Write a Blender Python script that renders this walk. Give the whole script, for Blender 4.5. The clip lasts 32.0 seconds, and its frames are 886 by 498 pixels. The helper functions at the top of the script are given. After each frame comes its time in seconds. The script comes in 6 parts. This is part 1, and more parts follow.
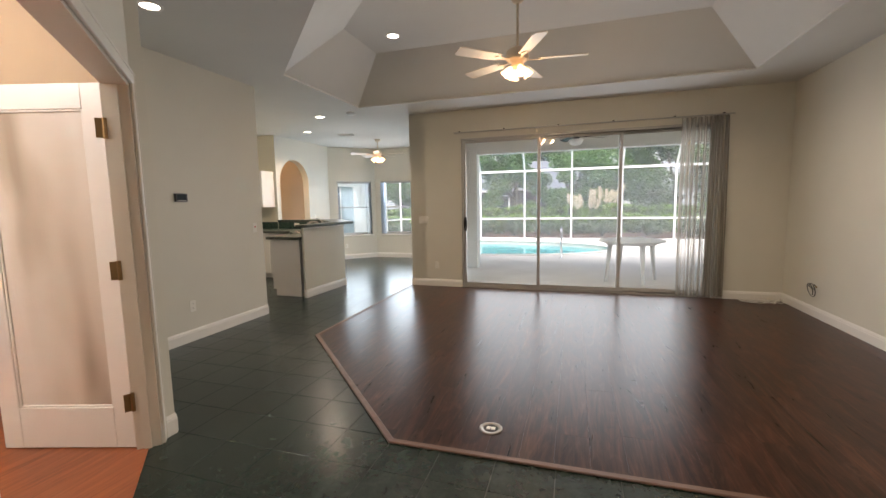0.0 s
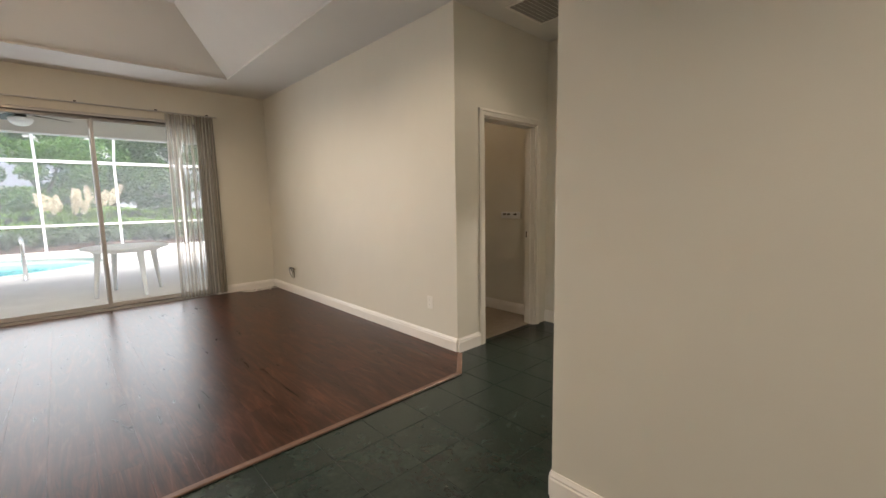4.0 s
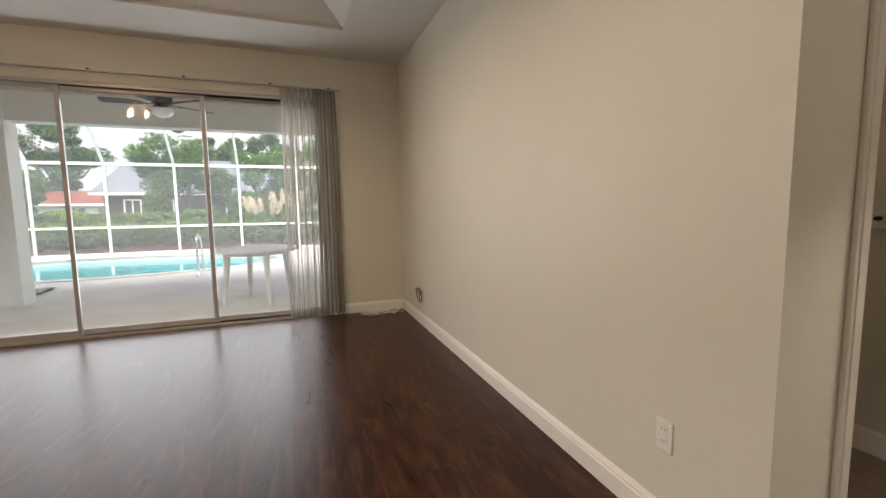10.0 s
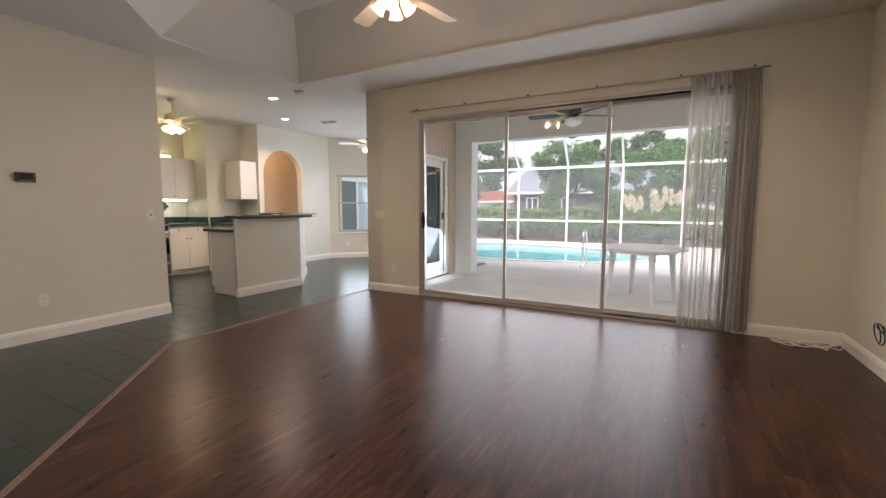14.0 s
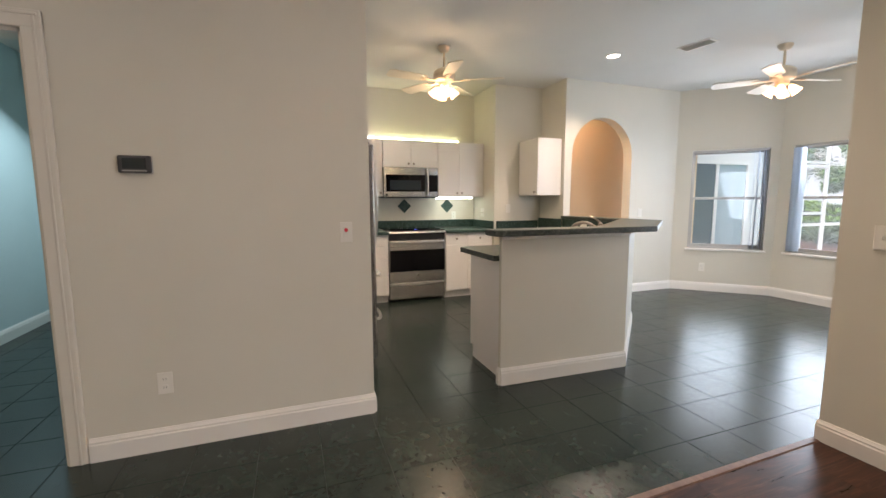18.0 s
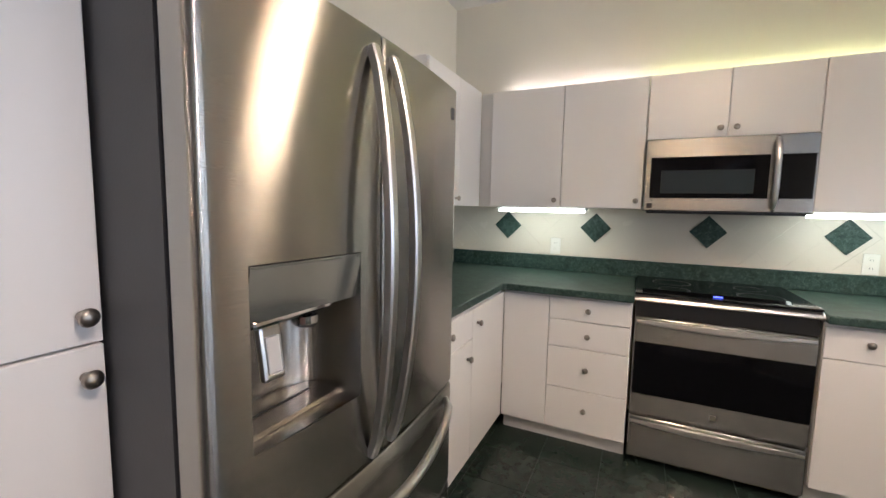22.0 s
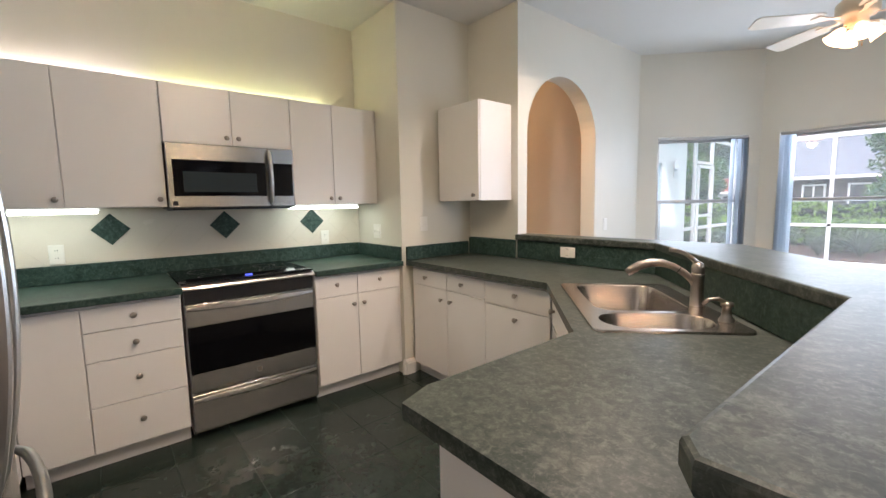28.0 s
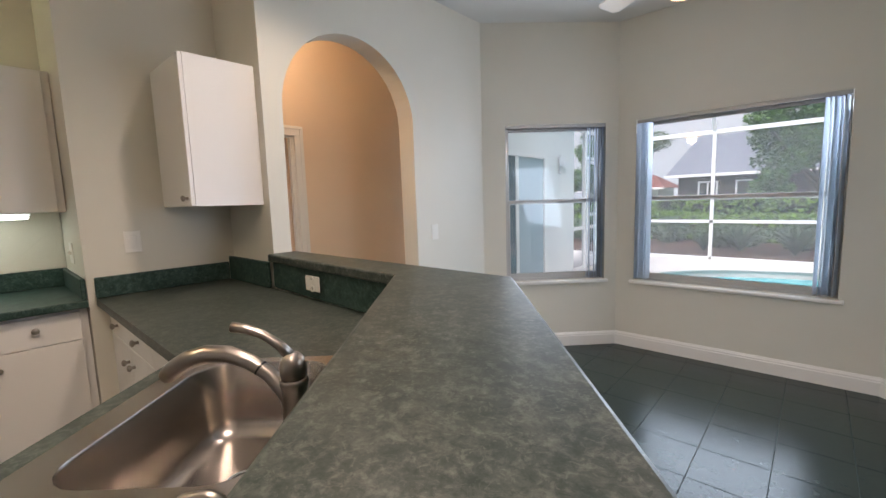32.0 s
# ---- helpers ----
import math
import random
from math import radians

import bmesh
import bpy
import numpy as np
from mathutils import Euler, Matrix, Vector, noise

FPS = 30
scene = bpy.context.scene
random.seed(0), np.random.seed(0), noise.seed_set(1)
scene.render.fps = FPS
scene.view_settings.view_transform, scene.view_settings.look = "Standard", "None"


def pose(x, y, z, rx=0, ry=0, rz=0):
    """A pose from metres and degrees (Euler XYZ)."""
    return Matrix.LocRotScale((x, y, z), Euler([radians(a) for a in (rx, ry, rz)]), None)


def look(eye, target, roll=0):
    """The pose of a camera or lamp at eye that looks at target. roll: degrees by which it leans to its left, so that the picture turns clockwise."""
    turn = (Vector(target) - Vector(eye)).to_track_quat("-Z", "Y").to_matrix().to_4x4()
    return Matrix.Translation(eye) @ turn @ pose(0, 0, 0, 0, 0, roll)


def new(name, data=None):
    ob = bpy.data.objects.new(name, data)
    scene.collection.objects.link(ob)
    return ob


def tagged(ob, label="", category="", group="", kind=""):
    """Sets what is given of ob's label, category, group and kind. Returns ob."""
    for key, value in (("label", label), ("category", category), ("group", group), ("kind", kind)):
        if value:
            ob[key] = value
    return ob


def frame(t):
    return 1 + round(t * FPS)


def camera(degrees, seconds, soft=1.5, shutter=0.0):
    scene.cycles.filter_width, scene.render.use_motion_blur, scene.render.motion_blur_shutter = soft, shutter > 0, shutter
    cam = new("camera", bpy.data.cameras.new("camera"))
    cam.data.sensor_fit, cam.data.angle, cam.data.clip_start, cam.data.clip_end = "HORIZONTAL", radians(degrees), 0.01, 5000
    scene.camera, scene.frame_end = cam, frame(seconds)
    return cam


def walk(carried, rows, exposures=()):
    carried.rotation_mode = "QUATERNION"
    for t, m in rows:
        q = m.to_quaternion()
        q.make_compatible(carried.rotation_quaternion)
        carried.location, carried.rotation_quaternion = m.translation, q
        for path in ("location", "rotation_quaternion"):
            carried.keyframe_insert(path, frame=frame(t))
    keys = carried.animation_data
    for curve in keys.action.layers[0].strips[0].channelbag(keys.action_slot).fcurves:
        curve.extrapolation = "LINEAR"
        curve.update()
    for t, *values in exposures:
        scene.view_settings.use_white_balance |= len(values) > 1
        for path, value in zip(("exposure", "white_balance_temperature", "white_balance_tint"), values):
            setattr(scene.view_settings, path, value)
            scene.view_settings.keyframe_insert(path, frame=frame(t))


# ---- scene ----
cam = camera(94.0, 32.0)
PATH = [
    (0, (-1.264, -0.672, 1.357), (-1.865, 1.224, 1.143), -1.0),
    (0.5, (-1.193, -0.67, 1.359), (-1.477, 1.298, 1.14), -1.1),
    (1, (-1.144, -0.681, 1.348), (-1.09, 1.306, 1.128), -1.2),
    (1.5, (-1.091, -0.687, 1.331), (-0.716, 1.265, 1.107), -1.3),
    (2, (-1.056, -0.7, 1.311), (-0.38, 1.169, 1.09), -1.3),
    (2.5, (-1.034, -0.699, 1.296), (-0.097, 1.054, 1.074), -1.2),
    (3, (-1.02, -0.703, 1.289), (0.117, 0.927, 1.063), -1.0),
    (3.5, (-1.008, -0.696, 1.291), (0.263, 0.831, 1.057), -1.1),
    (4, (-1.003, -0.668, 1.29), (0.346, 0.791, 1.056), -1.0),
    (4.5, (-0.927, -0.612, 1.285), (0.454, 0.815, 1.049), -0.9),
    (6.5, (0.019, 0.566, 1.263), (1.339, 2.049, 1.022), -0.9),
    (7, (0.177, 0.825, 1.245), (1.487, 2.318, 1.005), -0.9),
    (7.5, (0.234, 0.915, 1.246), (1.536, 2.415, 1.01), -1.0),
    (8, (0.253, 0.931, 1.243), (1.535, 2.448, 1.015), -1.0),
    (8.5, (0.237, 0.947, 1.235), (1.464, 2.511, 1.016), -0.9),
    (9, (0.202, 0.979, 1.24), (1.314, 2.627, 1.021), -0.8),
    (9.5, (0.155, 1.006, 1.239), (1.087, 2.762, 1.021), -0.7),
    (10, (0.162, 1.039, 1.2), (0.843, 2.909, 1.001), -0.8),
    (10.5, (0.192, 1.061, 1.16), (0.583, 3.015, 0.984), -0.6),
    (11, (0.112, 1.043, 1.188), (0.263, 3.029, 1.002), -0.3),
    (11.5, (0.071, 1.043, 1.213), (-0.043, 3.03, 1.018), -0.2),
    (12, (0.025, 1.024, 1.234), (-0.341, 2.979, 1.03), -0.1),
    (12.5, (0.016, 1.024, 1.234), (-0.578, 2.923, 1.032), -0.0),
    (13, (0.004, 1.016, 1.228), (-0.759, 2.853, 1.026), 0.1),
    (13.5, (-0.004, 1.006, 1.213), (-0.877, 2.795, 1.015), 0.1),
    (15.5, (-0.478, 1.397, 1.21), (-1.655, 2.997, 0.982), -0.0),
    (16, (-0.841, 1.75, 1.228), (-2.146, 3.247, 0.994), -0.1),
    (16.5, (-1.255, 2.122, 1.241), (-2.712, 3.472, 1.005), -0.1),
    (17, (-1.682, 2.485, 1.22), (-3.292, 3.65, 0.996), -0.2),
    (17.5, (-2.141, 2.852, 1.265), (-3.892, 3.791, 1.03), -0.0),
    (18, (-2.583, 3.18, 1.287), (-4.45, 3.862, 1.059), -0.2),
    (18.5, (-3.048, 3.467, 1.282), (-4.989, 3.891, 1.059), -0.0),
    (19, (-3.507, 3.719, 1.317), (-5.488, 3.864, 1.08), 0.7),
    (19.5, (-3.98, 3.922, 1.327), (-5.964, 3.823, 1.092), 0.6),
    (20, (-4.422, 4.068, 1.353), (-6.381, 3.74, 1.121), 0.5),
    (20.5, (-4.823, 4.181, 1.381), (-6.741, 3.657, 1.163), 0.6),
    (21, (-5.099, 4.272, 1.374), (-6.972, 3.603, 1.163), 0.9),
    (21.5, (-5.268, 4.313, 1.359), (-7.095, 3.525, 1.153), 1.0),
    (22, (-5.334, 4.32, 1.346), (-7.129, 3.461, 1.145), 1.1),
    (22.5, (-5.33, 4.317, 1.341), (-7.105, 3.418, 1.139), 1.2),
    (23, (-5.326, 4.313, 1.342), (-7.101, 3.415, 1.14), 1.1),
    (23.5, (-5.329, 4.308, 1.337), (-7.132, 3.465, 1.139), 0.9),
    (24, (-5.324, 4.287, 1.331), (-7.177, 3.562, 1.132), 0.7),
    (24.5, (-5.304, 4.233, 1.331), (-7.223, 3.709, 1.131), 0.6),
    (25, (-5.268, 4.2, 1.332), (-7.242, 3.945, 1.135), 0.2),
    (25.5, (-5.217, 4.177, 1.356), (-7.207, 4.222, 1.155), -0.1),
    (26, (-5.185, 4.16, 1.338), (-7.145, 4.504, 1.14), -0.8),
    (26.5, (-5.146, 4.085, 1.353), (-7.017, 4.758, 1.141), -0.6),
    (28.5, (-4.96, 4.005, 1.336), (-6.429, 5.345, 1.122), -1.4),
    (29, (-4.953, 4.0, 1.34), (-6.379, 5.385, 1.121), -1.4),
    (29.5, (-4.953, 4.008, 1.341), (-6.355, 5.417, 1.12), -1.4),
    (30, (-4.978, 4.08, 1.342), (-6.365, 5.504, 1.119), -1.5),
    (30.5, (-4.988, 4.287, 1.372), (-6.355, 5.729, 1.143), -1.6),
    (31, (-4.915, 4.656, 1.393), (-6.269, 6.11, 1.163), -1.9),
    (31.5, (-4.9, 5.059, 1.385), (-6.237, 6.528, 1.146), -2.2),
    (32, (-4.927, 5.456, 1.353), (-6.26, 6.929, 1.123), -1.8),
]
walk(cam, [(t, look(eye, target, roll)) for t, eye, target, roll in PATH], exposures=[(0, 2.18, 6560, 17), (2, 2.24, 6400, 16), (4.5, 2.52, 6620, 16), (7, 2.56, 7050, 16), (9, 2.45, 6850, 17), (11, 2.08, 6600, 17), (14, 2.16, 6600, 21), (17, 2.2, 6760, 22), (19, 2.42, 6050, 20), (21, 2.36, 5950, 22), (26, 2.52, 5900, 21), (29, 2.1, 6150, 21), (32, 1.74, 6150, 21)])

# ---- world and light ----
world = bpy.data.worlds.new("world")
scene.world = world
world.use_nodes = True
_nt = world.node_tree
_sky = _nt.nodes.new("ShaderNodeTexSky")
_sky.sky_type = "NISHITA"
_sky.sun_disc = False
_sky.sun_elevation = radians(48)
_sky.sun_rotation = radians(200)
_sky.dust_density = 3.0
_sky.air_density = 0.8
_nt.links.new(_sky.outputs[0], _nt.nodes["Background"].inputs[0])
_nt.nodes["Background"].inputs[1].default_value = 0.11


def lamp(name, kind, m, power, colour=(1, 1, 1), size=0.1, size_y=None):
    d = bpy.data.lights.new(name, kind)
    d.energy, d.color = power, colour
    if kind == "AREA":
        d.size = size
        if size_y:
            d.shape, d.size_y = "RECTANGLE", size_y
    elif kind == "SUN":
        d.angle = radians(size)
    else:
        d.shadow_soft_size = size
    ob = new(name, d)
    ob.matrix_world = m
    return ob


lamp("sun", "SUN", look((0, 0, 30), (-6, 22, -6)), 1.2, (1.0, 0.97, 0.92), 45)
# daylight in the openings
lamp("lanai_daylight", "AREA", look((-1.25, 6.12, 1.2), (-1.25, 2.1, 0.2)), 14.5, (0.9, 0.95, 1.0), 3.3, 2.1)
lamp("nook_daylight", "AREA", look((-5.4, 9.38, 1.35), (-5.4, 2.0, 0.2)), 13.5, (0.76, 0.9, 1.0), 1.5, 1.3)
lamp("bay_daylight", "AREA", look((-6.78, 8.92, 1.35), (-4.0, 6.1, 0.6)), 4.8, (0.78, 0.91, 1.0), 0.9, 1.3)
lamp("door_daylight", "AREA", look((-3.72, 7.19, 1.08), (-6.0, 7.05, 0.0)), 6.5, (0.74, 0.89, 1.0), 0.7, 1.7)
# added fill lamp hung inside the blue-green room, not in an opening
lamp("study_daylight", "AREA", look((-7.6, 1.5, 2.3), (-6.6, 1.5, 0.0)), 5.0, (0.65, 0.92, 0.97), 1.2, 1.4)

# ---- materials ----


class Mat:
    """A small node builder round one Principled material."""

    def __init__(self, name, colour=(0.8, 0.8, 0.8), rough=0.5, metal=0.0, spec=0.5):
        self.m = bpy.data.materials.new(name)
        self.m.use_nodes = True
        self.t = self.m.node_tree
        self.b = self.t.nodes["Principled BSDF"]
        self.set("Base Color", (*colour, 1)), self.set("Roughness", rough), self.set("Metallic", metal)
        self.set("Specular IOR Level", spec)
        self._co = None

    def set(self, key, value):
        self.b.inputs[key].default_value = value
        return self

    def node(self, kind, **props):
        n = self.t.nodes.new(kind)
        for k, v in props.items():
            n[k] = v
        return n

    def link(self, a, b):
        self.t.links.new(a, b)

    def co(self, scale=(1, 1, 1), turn=0.0, per_object=False):
        tc = self.node("ShaderNodeTexCoord")
        mp = self.node("ShaderNodeMapping")
        mp.inputs["Scale"].default_value = scale
        mp.inputs["Rotation"].default_value = (0, 0, turn)
        self.link(tc.outputs["Object"], mp.inputs["Vector"])
        if per_object:
            info = self.node("ShaderNodeObjectInfo")
            mul = self.node("ShaderNodeMath")
            mul.operation = "MULTIPLY"
            mul.inputs[1].default_value = 37.0
            self.link(info.outputs["Random"], mul.inputs[0])
            comb = self.node("ShaderNodeCombineXYZ")
            self.link(mul.outputs[0], comb.inputs[0]), self.link(mul.outputs[0], comb.inputs[1])
            self.link(comb.outputs[0], mp.inputs["Location"])
        return mp.outputs["Vector"]

    def noise(self, vec, scale, detail=4.0, rough=0.6, dist=0.0):
        n = self.node("ShaderNodeTexNoise")
        n.inputs["Scale"].default_value, n.inputs["Detail"].default_value = scale, detail
        n.inputs["Roughness"].default_value, n.inputs["Distortion"].default_value = rough, dist
        self.link(vec, n.inputs["Vector"])
        return n.outputs["Fac"]

    def ramp(self, fac, stops):
        r = self.node("ShaderNodeValToRGB")
        e = r.color_ramp.elements
        while len(e) < len(stops):
            e.new(0.5)
        for el, (p, c) in zip(e, stops):
            el.position = p
            el.color = (*c, 1) if len(c) == 3 else c
        self.link(fac, r.inputs["Fac"])
        return r.outputs["Color"]

    def mix(self, fac, a, b, mode="MIX"):
        n = self.node("ShaderNodeMix")
        n.data_type, n.blend_type = "RGBA", mode
        for val, sock in ((fac, n.inputs[0]), (a, n.inputs[6]), (b, n.inputs[7])):
            if isinstance(val, (int, float)):
                sock.default_value = val
            elif isinstance(val, tuple):
                sock.default_value = (*val, 1)
            else:
                self.link(val, sock)
        return n.outputs[2]

    def colour(self, sock):
        self.link(sock, self.b.inputs["Base Color"])
        return self

    def roughness(self, fac, lo, hi):
        n = self.node("ShaderNodeMapRange")
        n.inputs["To Min"].default_value, n.inputs["To Max"].default_value = lo, hi
        self.link(fac, n.inputs["Value"]), self.link(n.outputs[0], self.b.inputs["Roughness"])
        return self

    def bump(self, fac, strength=0.2, distance=0.01):
        n = self.node("ShaderNodeBump")
        n.inputs["Strength"].default_value, n.inputs["Distance"].default_value = strength, distance
        self.link(fac, n.inputs["Height"]), self.link(n.outputs[0], self.b.inputs["Normal"])
        return self


def painted(name, colour, rough=0.6, relief=0.12, vary=0.05):
    m = Mat(name, colour, rough)
    v = m.co()
    big, fine = m.noise(v, 1.3, 3), m.noise(v, 160, 3)
    dark = tuple(c * (1 - vary) for c in colour)
    m.colour(m.ramp(big, [(0.3, dark), (0.7, colour)]))
    m.roughness(m.noise(v, 5, 3), rough - 0.06, rough + 0.06)
    return m.bump(fine, relief, 0.002).m


WALL = painted("wall_paint", (0.7, 0.67, 0.58), 0.55, 0.16)
WALL_BLUE = painted("blue_green_wall_paint", (0.6, 0.7, 0.7), 0.6)
WALL_PEACH = painted("peach_wall_paint", (0.74, 0.56, 0.375), 0.6)
CASING = painted("cream_casing_paint", (0.725, 0.69, 0.61), 0.4, 0.04, 0.02)
CEIL = painted("ceiling_paint", (0.7, 0.69, 0.65), 0.8, 0.3)
TRIM = painted("white_trim_paint", (0.82, 0.79, 0.74), 0.35, 0.04, 0.02)
DOORW = painted("white_door_paint", (0.84, 0.83, 0.8), 0.35, 0.04, 0.02)
CAB = painted("white_laminate", (0.79, 0.765, 0.74), 0.32, 0.02, 0.02)
PLATE = painted("ivory_plastic", (0.8, 0.775, 0.71), 0.35, 0.02, 0.02)
EXT = painted("white_stucco", (0.8, 0.8, 0.77), 0.85, 0.8)
EXTWOOD = painted("pale_siding_paint", (0.6, 0.47, 0.38), 0.7)
EXTCEIL = painted("tan_lanai_ceiling_paint", (0.62, 0.5, 0.42), 0.7)


def slate(name, base, mid, light, rough, per_object, tile=False, size=1.0):
    m = Mat(name, mid, rough, 0.0, 0.39 if tile else 0.28)
    v = m.co(per_object=per_object)
    a, b, c = m.noise(v, 5.0 * size, 8, 0.66, 0.4), m.noise(v, 17 * size, 8, 0.7, 0.35), m.noise(v, 60 * size, 4, 0.7, 0.5)
    col = m.ramp(a, [(0.3, base), (0.5, mid), (0.72, tuple((2 * x + y) / 3 for x, y in zip(mid, light)))])
    col = m.mix(m.ramp(b, [(0.5, (0, 0, 0)), (0.72, (0.9, 0.9, 0.9))]), col, light)
    col = m.mix(m.ramp(b, [(0.34, (0.8, 0.8, 0.8)), (0.46, (0, 0, 0))]), col, base)
    col = m.mix(0.35, col, m.ramp(c, [(0.35, (0.55, 0.55, 0.55)), (0.65, (1.3, 1.3, 1.3))]), "MULTIPLY")
    if not tile:
        d = m.noise(v, 26 * size, 5, 0.7, 1.6)
        col = m.mix(m.ramp(d, [(0.55, (0, 0, 0)), (0.68, (0.42, 0.42, 0.42))]), col, tuple(1.25 * x for x in light))
        col = m.mix(m.ramp(d, [(0.36, (0.6, 0.6, 0.6)), (0.44, (0, 0, 0))]), col, base)
    if tile:
        info = m.node("ShaderNodeObjectInfo")
        tone = m.ramp(info.outputs["Random"], [(0.0, (0.95, 0.96, 0.96)), (1.0, (1.05, 1.03, 1.02))])
        col = m.mix(1.0, col, tone, "MULTIPLY")
    m.colour(col)
    m.roughness(b, rough - 0.04, rough + (0.05 if tile else 0.12))
    return m.bump(b if tile else a, 0.05 if tile else 0.02, 0.006).m


TILE = slate("green_slate_tile", (0.0125, 0.0215, 0.018), (0.0175, 0.0285, 0.0232), (0.036, 0.05, 0.0405), 0.25, True, True, size=0.6)
GROUT = painted("dark_grout", (0.032, 0.045, 0.037), 0.6)
COUNTER = slate("green_marbled_laminate", (0.011, 0.028, 0.023), (0.028, 0.058, 0.048), (0.1, 0.145, 0.12), 0.4, False, size=2.6)
BARTOP = slate("grey_green_marbled_laminate", (0.018, 0.028, 0.023), (0.045, 0.056, 0.047), (0.15, 0.158, 0.136), 0.36, False, size=2.5)


def wood_floor():
    m = Mat("dark_vinyl_plank", (0.08, 0.04, 0.025), 0.35, 0.0, 0.25)
    v = m.co((4.2, 0.5, 4.2), per_object=True)
    a = m.noise(v, 1.5, 7, 0.62, 3.4)
    v2 = m.co((7.5, 1.3, 7.5), per_object=True)
    b = m.noise(v2, 1.2, 4, 0.6, 3.0)
    v3 = m.co((90, 3.0, 90), per_object=True)
    c = m.noise(v3, 1.5, 3, 0.6, 0.2)
    col = m.ramp(a, [(0.3, (0.0135, 0.0047, 0.0024)), (0.47, (0.033, 0.0117, 0.006)), (0.6, (0.06, 0.022, 0.0115)), (0.78, (0.11, 0.044, 0.024))])
    col = m.mix(m.ramp(b, [(0.55, (0, 0, 0)), (0.72, (0.6, 0.6, 0.6))]), col, (0.105, 0.054, 0.035))
    col = m.mix(m.ramp(b, [(0.3, (0.75, 0.75, 0.75)), (0.43, (0, 0, 0))]), col, (0.014, 0.0062, 0.0045))
    col = m.mix(0.6, col, m.ramp(c, [(0.3, (0.45, 0.45, 0.45)), (0.7, (1.45, 1.4, 1.36))]), "MULTIPLY")
    info = m.node("ShaderNodeObjectInfo")
    tone = m.ramp(info.outputs["Random"], [(0.0, (0.9, 0.9, 0.9)), (1.0, (1.1, 1.07, 1.05))])
    m.colour(m.mix(1.0, col, tone, "MULTIPLY"))
    m.roughness(a, 0.24, 0.34)
    return m.bump(c, 0.12, 0.001).m


WOOD = wood_floor()


def wood(name, lo, hi, rough=0.4, stretch=(2, 30, 30)):
    m = Mat(name, hi, rough)
    v = m.co(stretch)
    a = m.noise(v, 1.2, 7, 0.6, 1.0)
    m.colour(m.ramp(a, [(0.3, lo), (0.7, hi)]))
    return m.bump(a, 0.08, 0.002).m


STUDY_WOOD = wood("red_oak_floor", (0.2, 0.055, 0.02), (0.38, 0.12, 0.045), 0.3, (30, 2, 30))
EDGE = wood("brown_edge_strip", (0.1, 0.052, 0.034), (0.18, 0.098, 0.064), 0.42)


def carpet():
    m = Mat("beige_carpet", (0.4, 0.31, 0.2), 0.95)
    v = m.co()
    a, b = m.noise(v, 240, 4, 0.8), m.noise(v, 18, 4)
    m.colour(m.mix(0.6, m.ramp(a, [(0.3, (0.2, 0.16, 0.12)), (0.7, (0.46, 0.38, 0.29))]), m.ramp(b, [(0.3, (0.3, 0.25, 0.19)), (0.7, (0.42, 0.35, 0.27))])))
    return m.bump(a, 0.9, 0.01).m


CARPET = carpet()


def brushed(name, colour, rough, stretch=0.5, grain=0.0):
    m = Mat(name, colour, rough, 1.0)
    v = m.co()
    m.roughness(m.noise(v, 4, 3), rough - 0.008, rough + 0.008)
    m.set("Anisotropic", stretch)
    g = m.node("ShaderNodeCombineXYZ")
    g.inputs[2].default_value = 1.0
    m.link(g.outputs[0], m.b.inputs["Tangent"])
    if grain:
        m.bump(m.noise(m.co((10, 10, 700)), 1.0, 2, 0.6), grain, 0.001)
    return m.m


STEEL = brushed("brushed_stainless_steel", (0.4, 0.39, 0.368), 0.22, stretch=1.0, grain=0.6)
STEEL_H = brushed("brushed_stainless_handle", (0.6, 0.585, 0.565), 0.3)
SINKST = Mat("satin_sink_steel", (0.45, 0.41, 0.375), 0.26, 1.0).m
NICKEL = Mat("brushed_nickel", (0.38, 0.34, 0.3), 0.32, 1.0).m
CHROME = Mat("polished_chrome", (0.75, 0.75, 0.75), 0.08, 1.0).m
BRASS = Mat("aged_brass", (0.32, 0.22, 0.11), 0.35, 1.0).m
ALU = brushed("satin_aluminium", (0.5, 0.485, 0.46), 0.45)
ALU.node_tree.nodes["Principled BSDF"].inputs["Metallic"].default_value = 0.6
GREYSIDE = painted("charcoal_enamel", (0.045, 0.045, 0.048), 0.45, 0.1)
BLACKGL = Mat("black_glass", (0.004, 0.004, 0.005), 0.08, 0.0, 0.18).m
BLACK = Mat("black_plastic", (0.012, 0.012, 0.013), 0.35).m
DARK = Mat("dark_bronze", (0.03, 0.024, 0.02), 0.4, 0.6).m
FANDARK = Mat("dark_bronze_enamel", (0.022, 0.016, 0.013), 0.5).m
CURTGL = Mat("glass_over_pale_curtain", (0.42, 0.5, 0.53), 0.45, 0.0, 0.15).set("IOR", 1.5).m
DUSKGL = Mat("dusky_window_glass", (0.03, 0.04, 0.045), 0.05, 0.0, 0.6).set("IOR", 1.5).m
PANELGL = Mat("smoked_panel_glass", (0.3, 0.31, 0.285), 0.16, 0.8, 0.5).m
PADDLE = painted("pale_grey_plastic", (0.42, 0.42, 0.42), 0.4, 0.02, 0.03)
WINGGL = Mat("grey_reflecting_glass", (0.15, 0.19, 0.21), 0.05, 0.0, 0.6).set("IOR", 1.5).m
RED = Mat("red_plastic", (0.6, 0.03, 0.05), 0.4).m
GREYLCD = Mat("grey_display", (0.018, 0.026, 0.03), 0.2).m
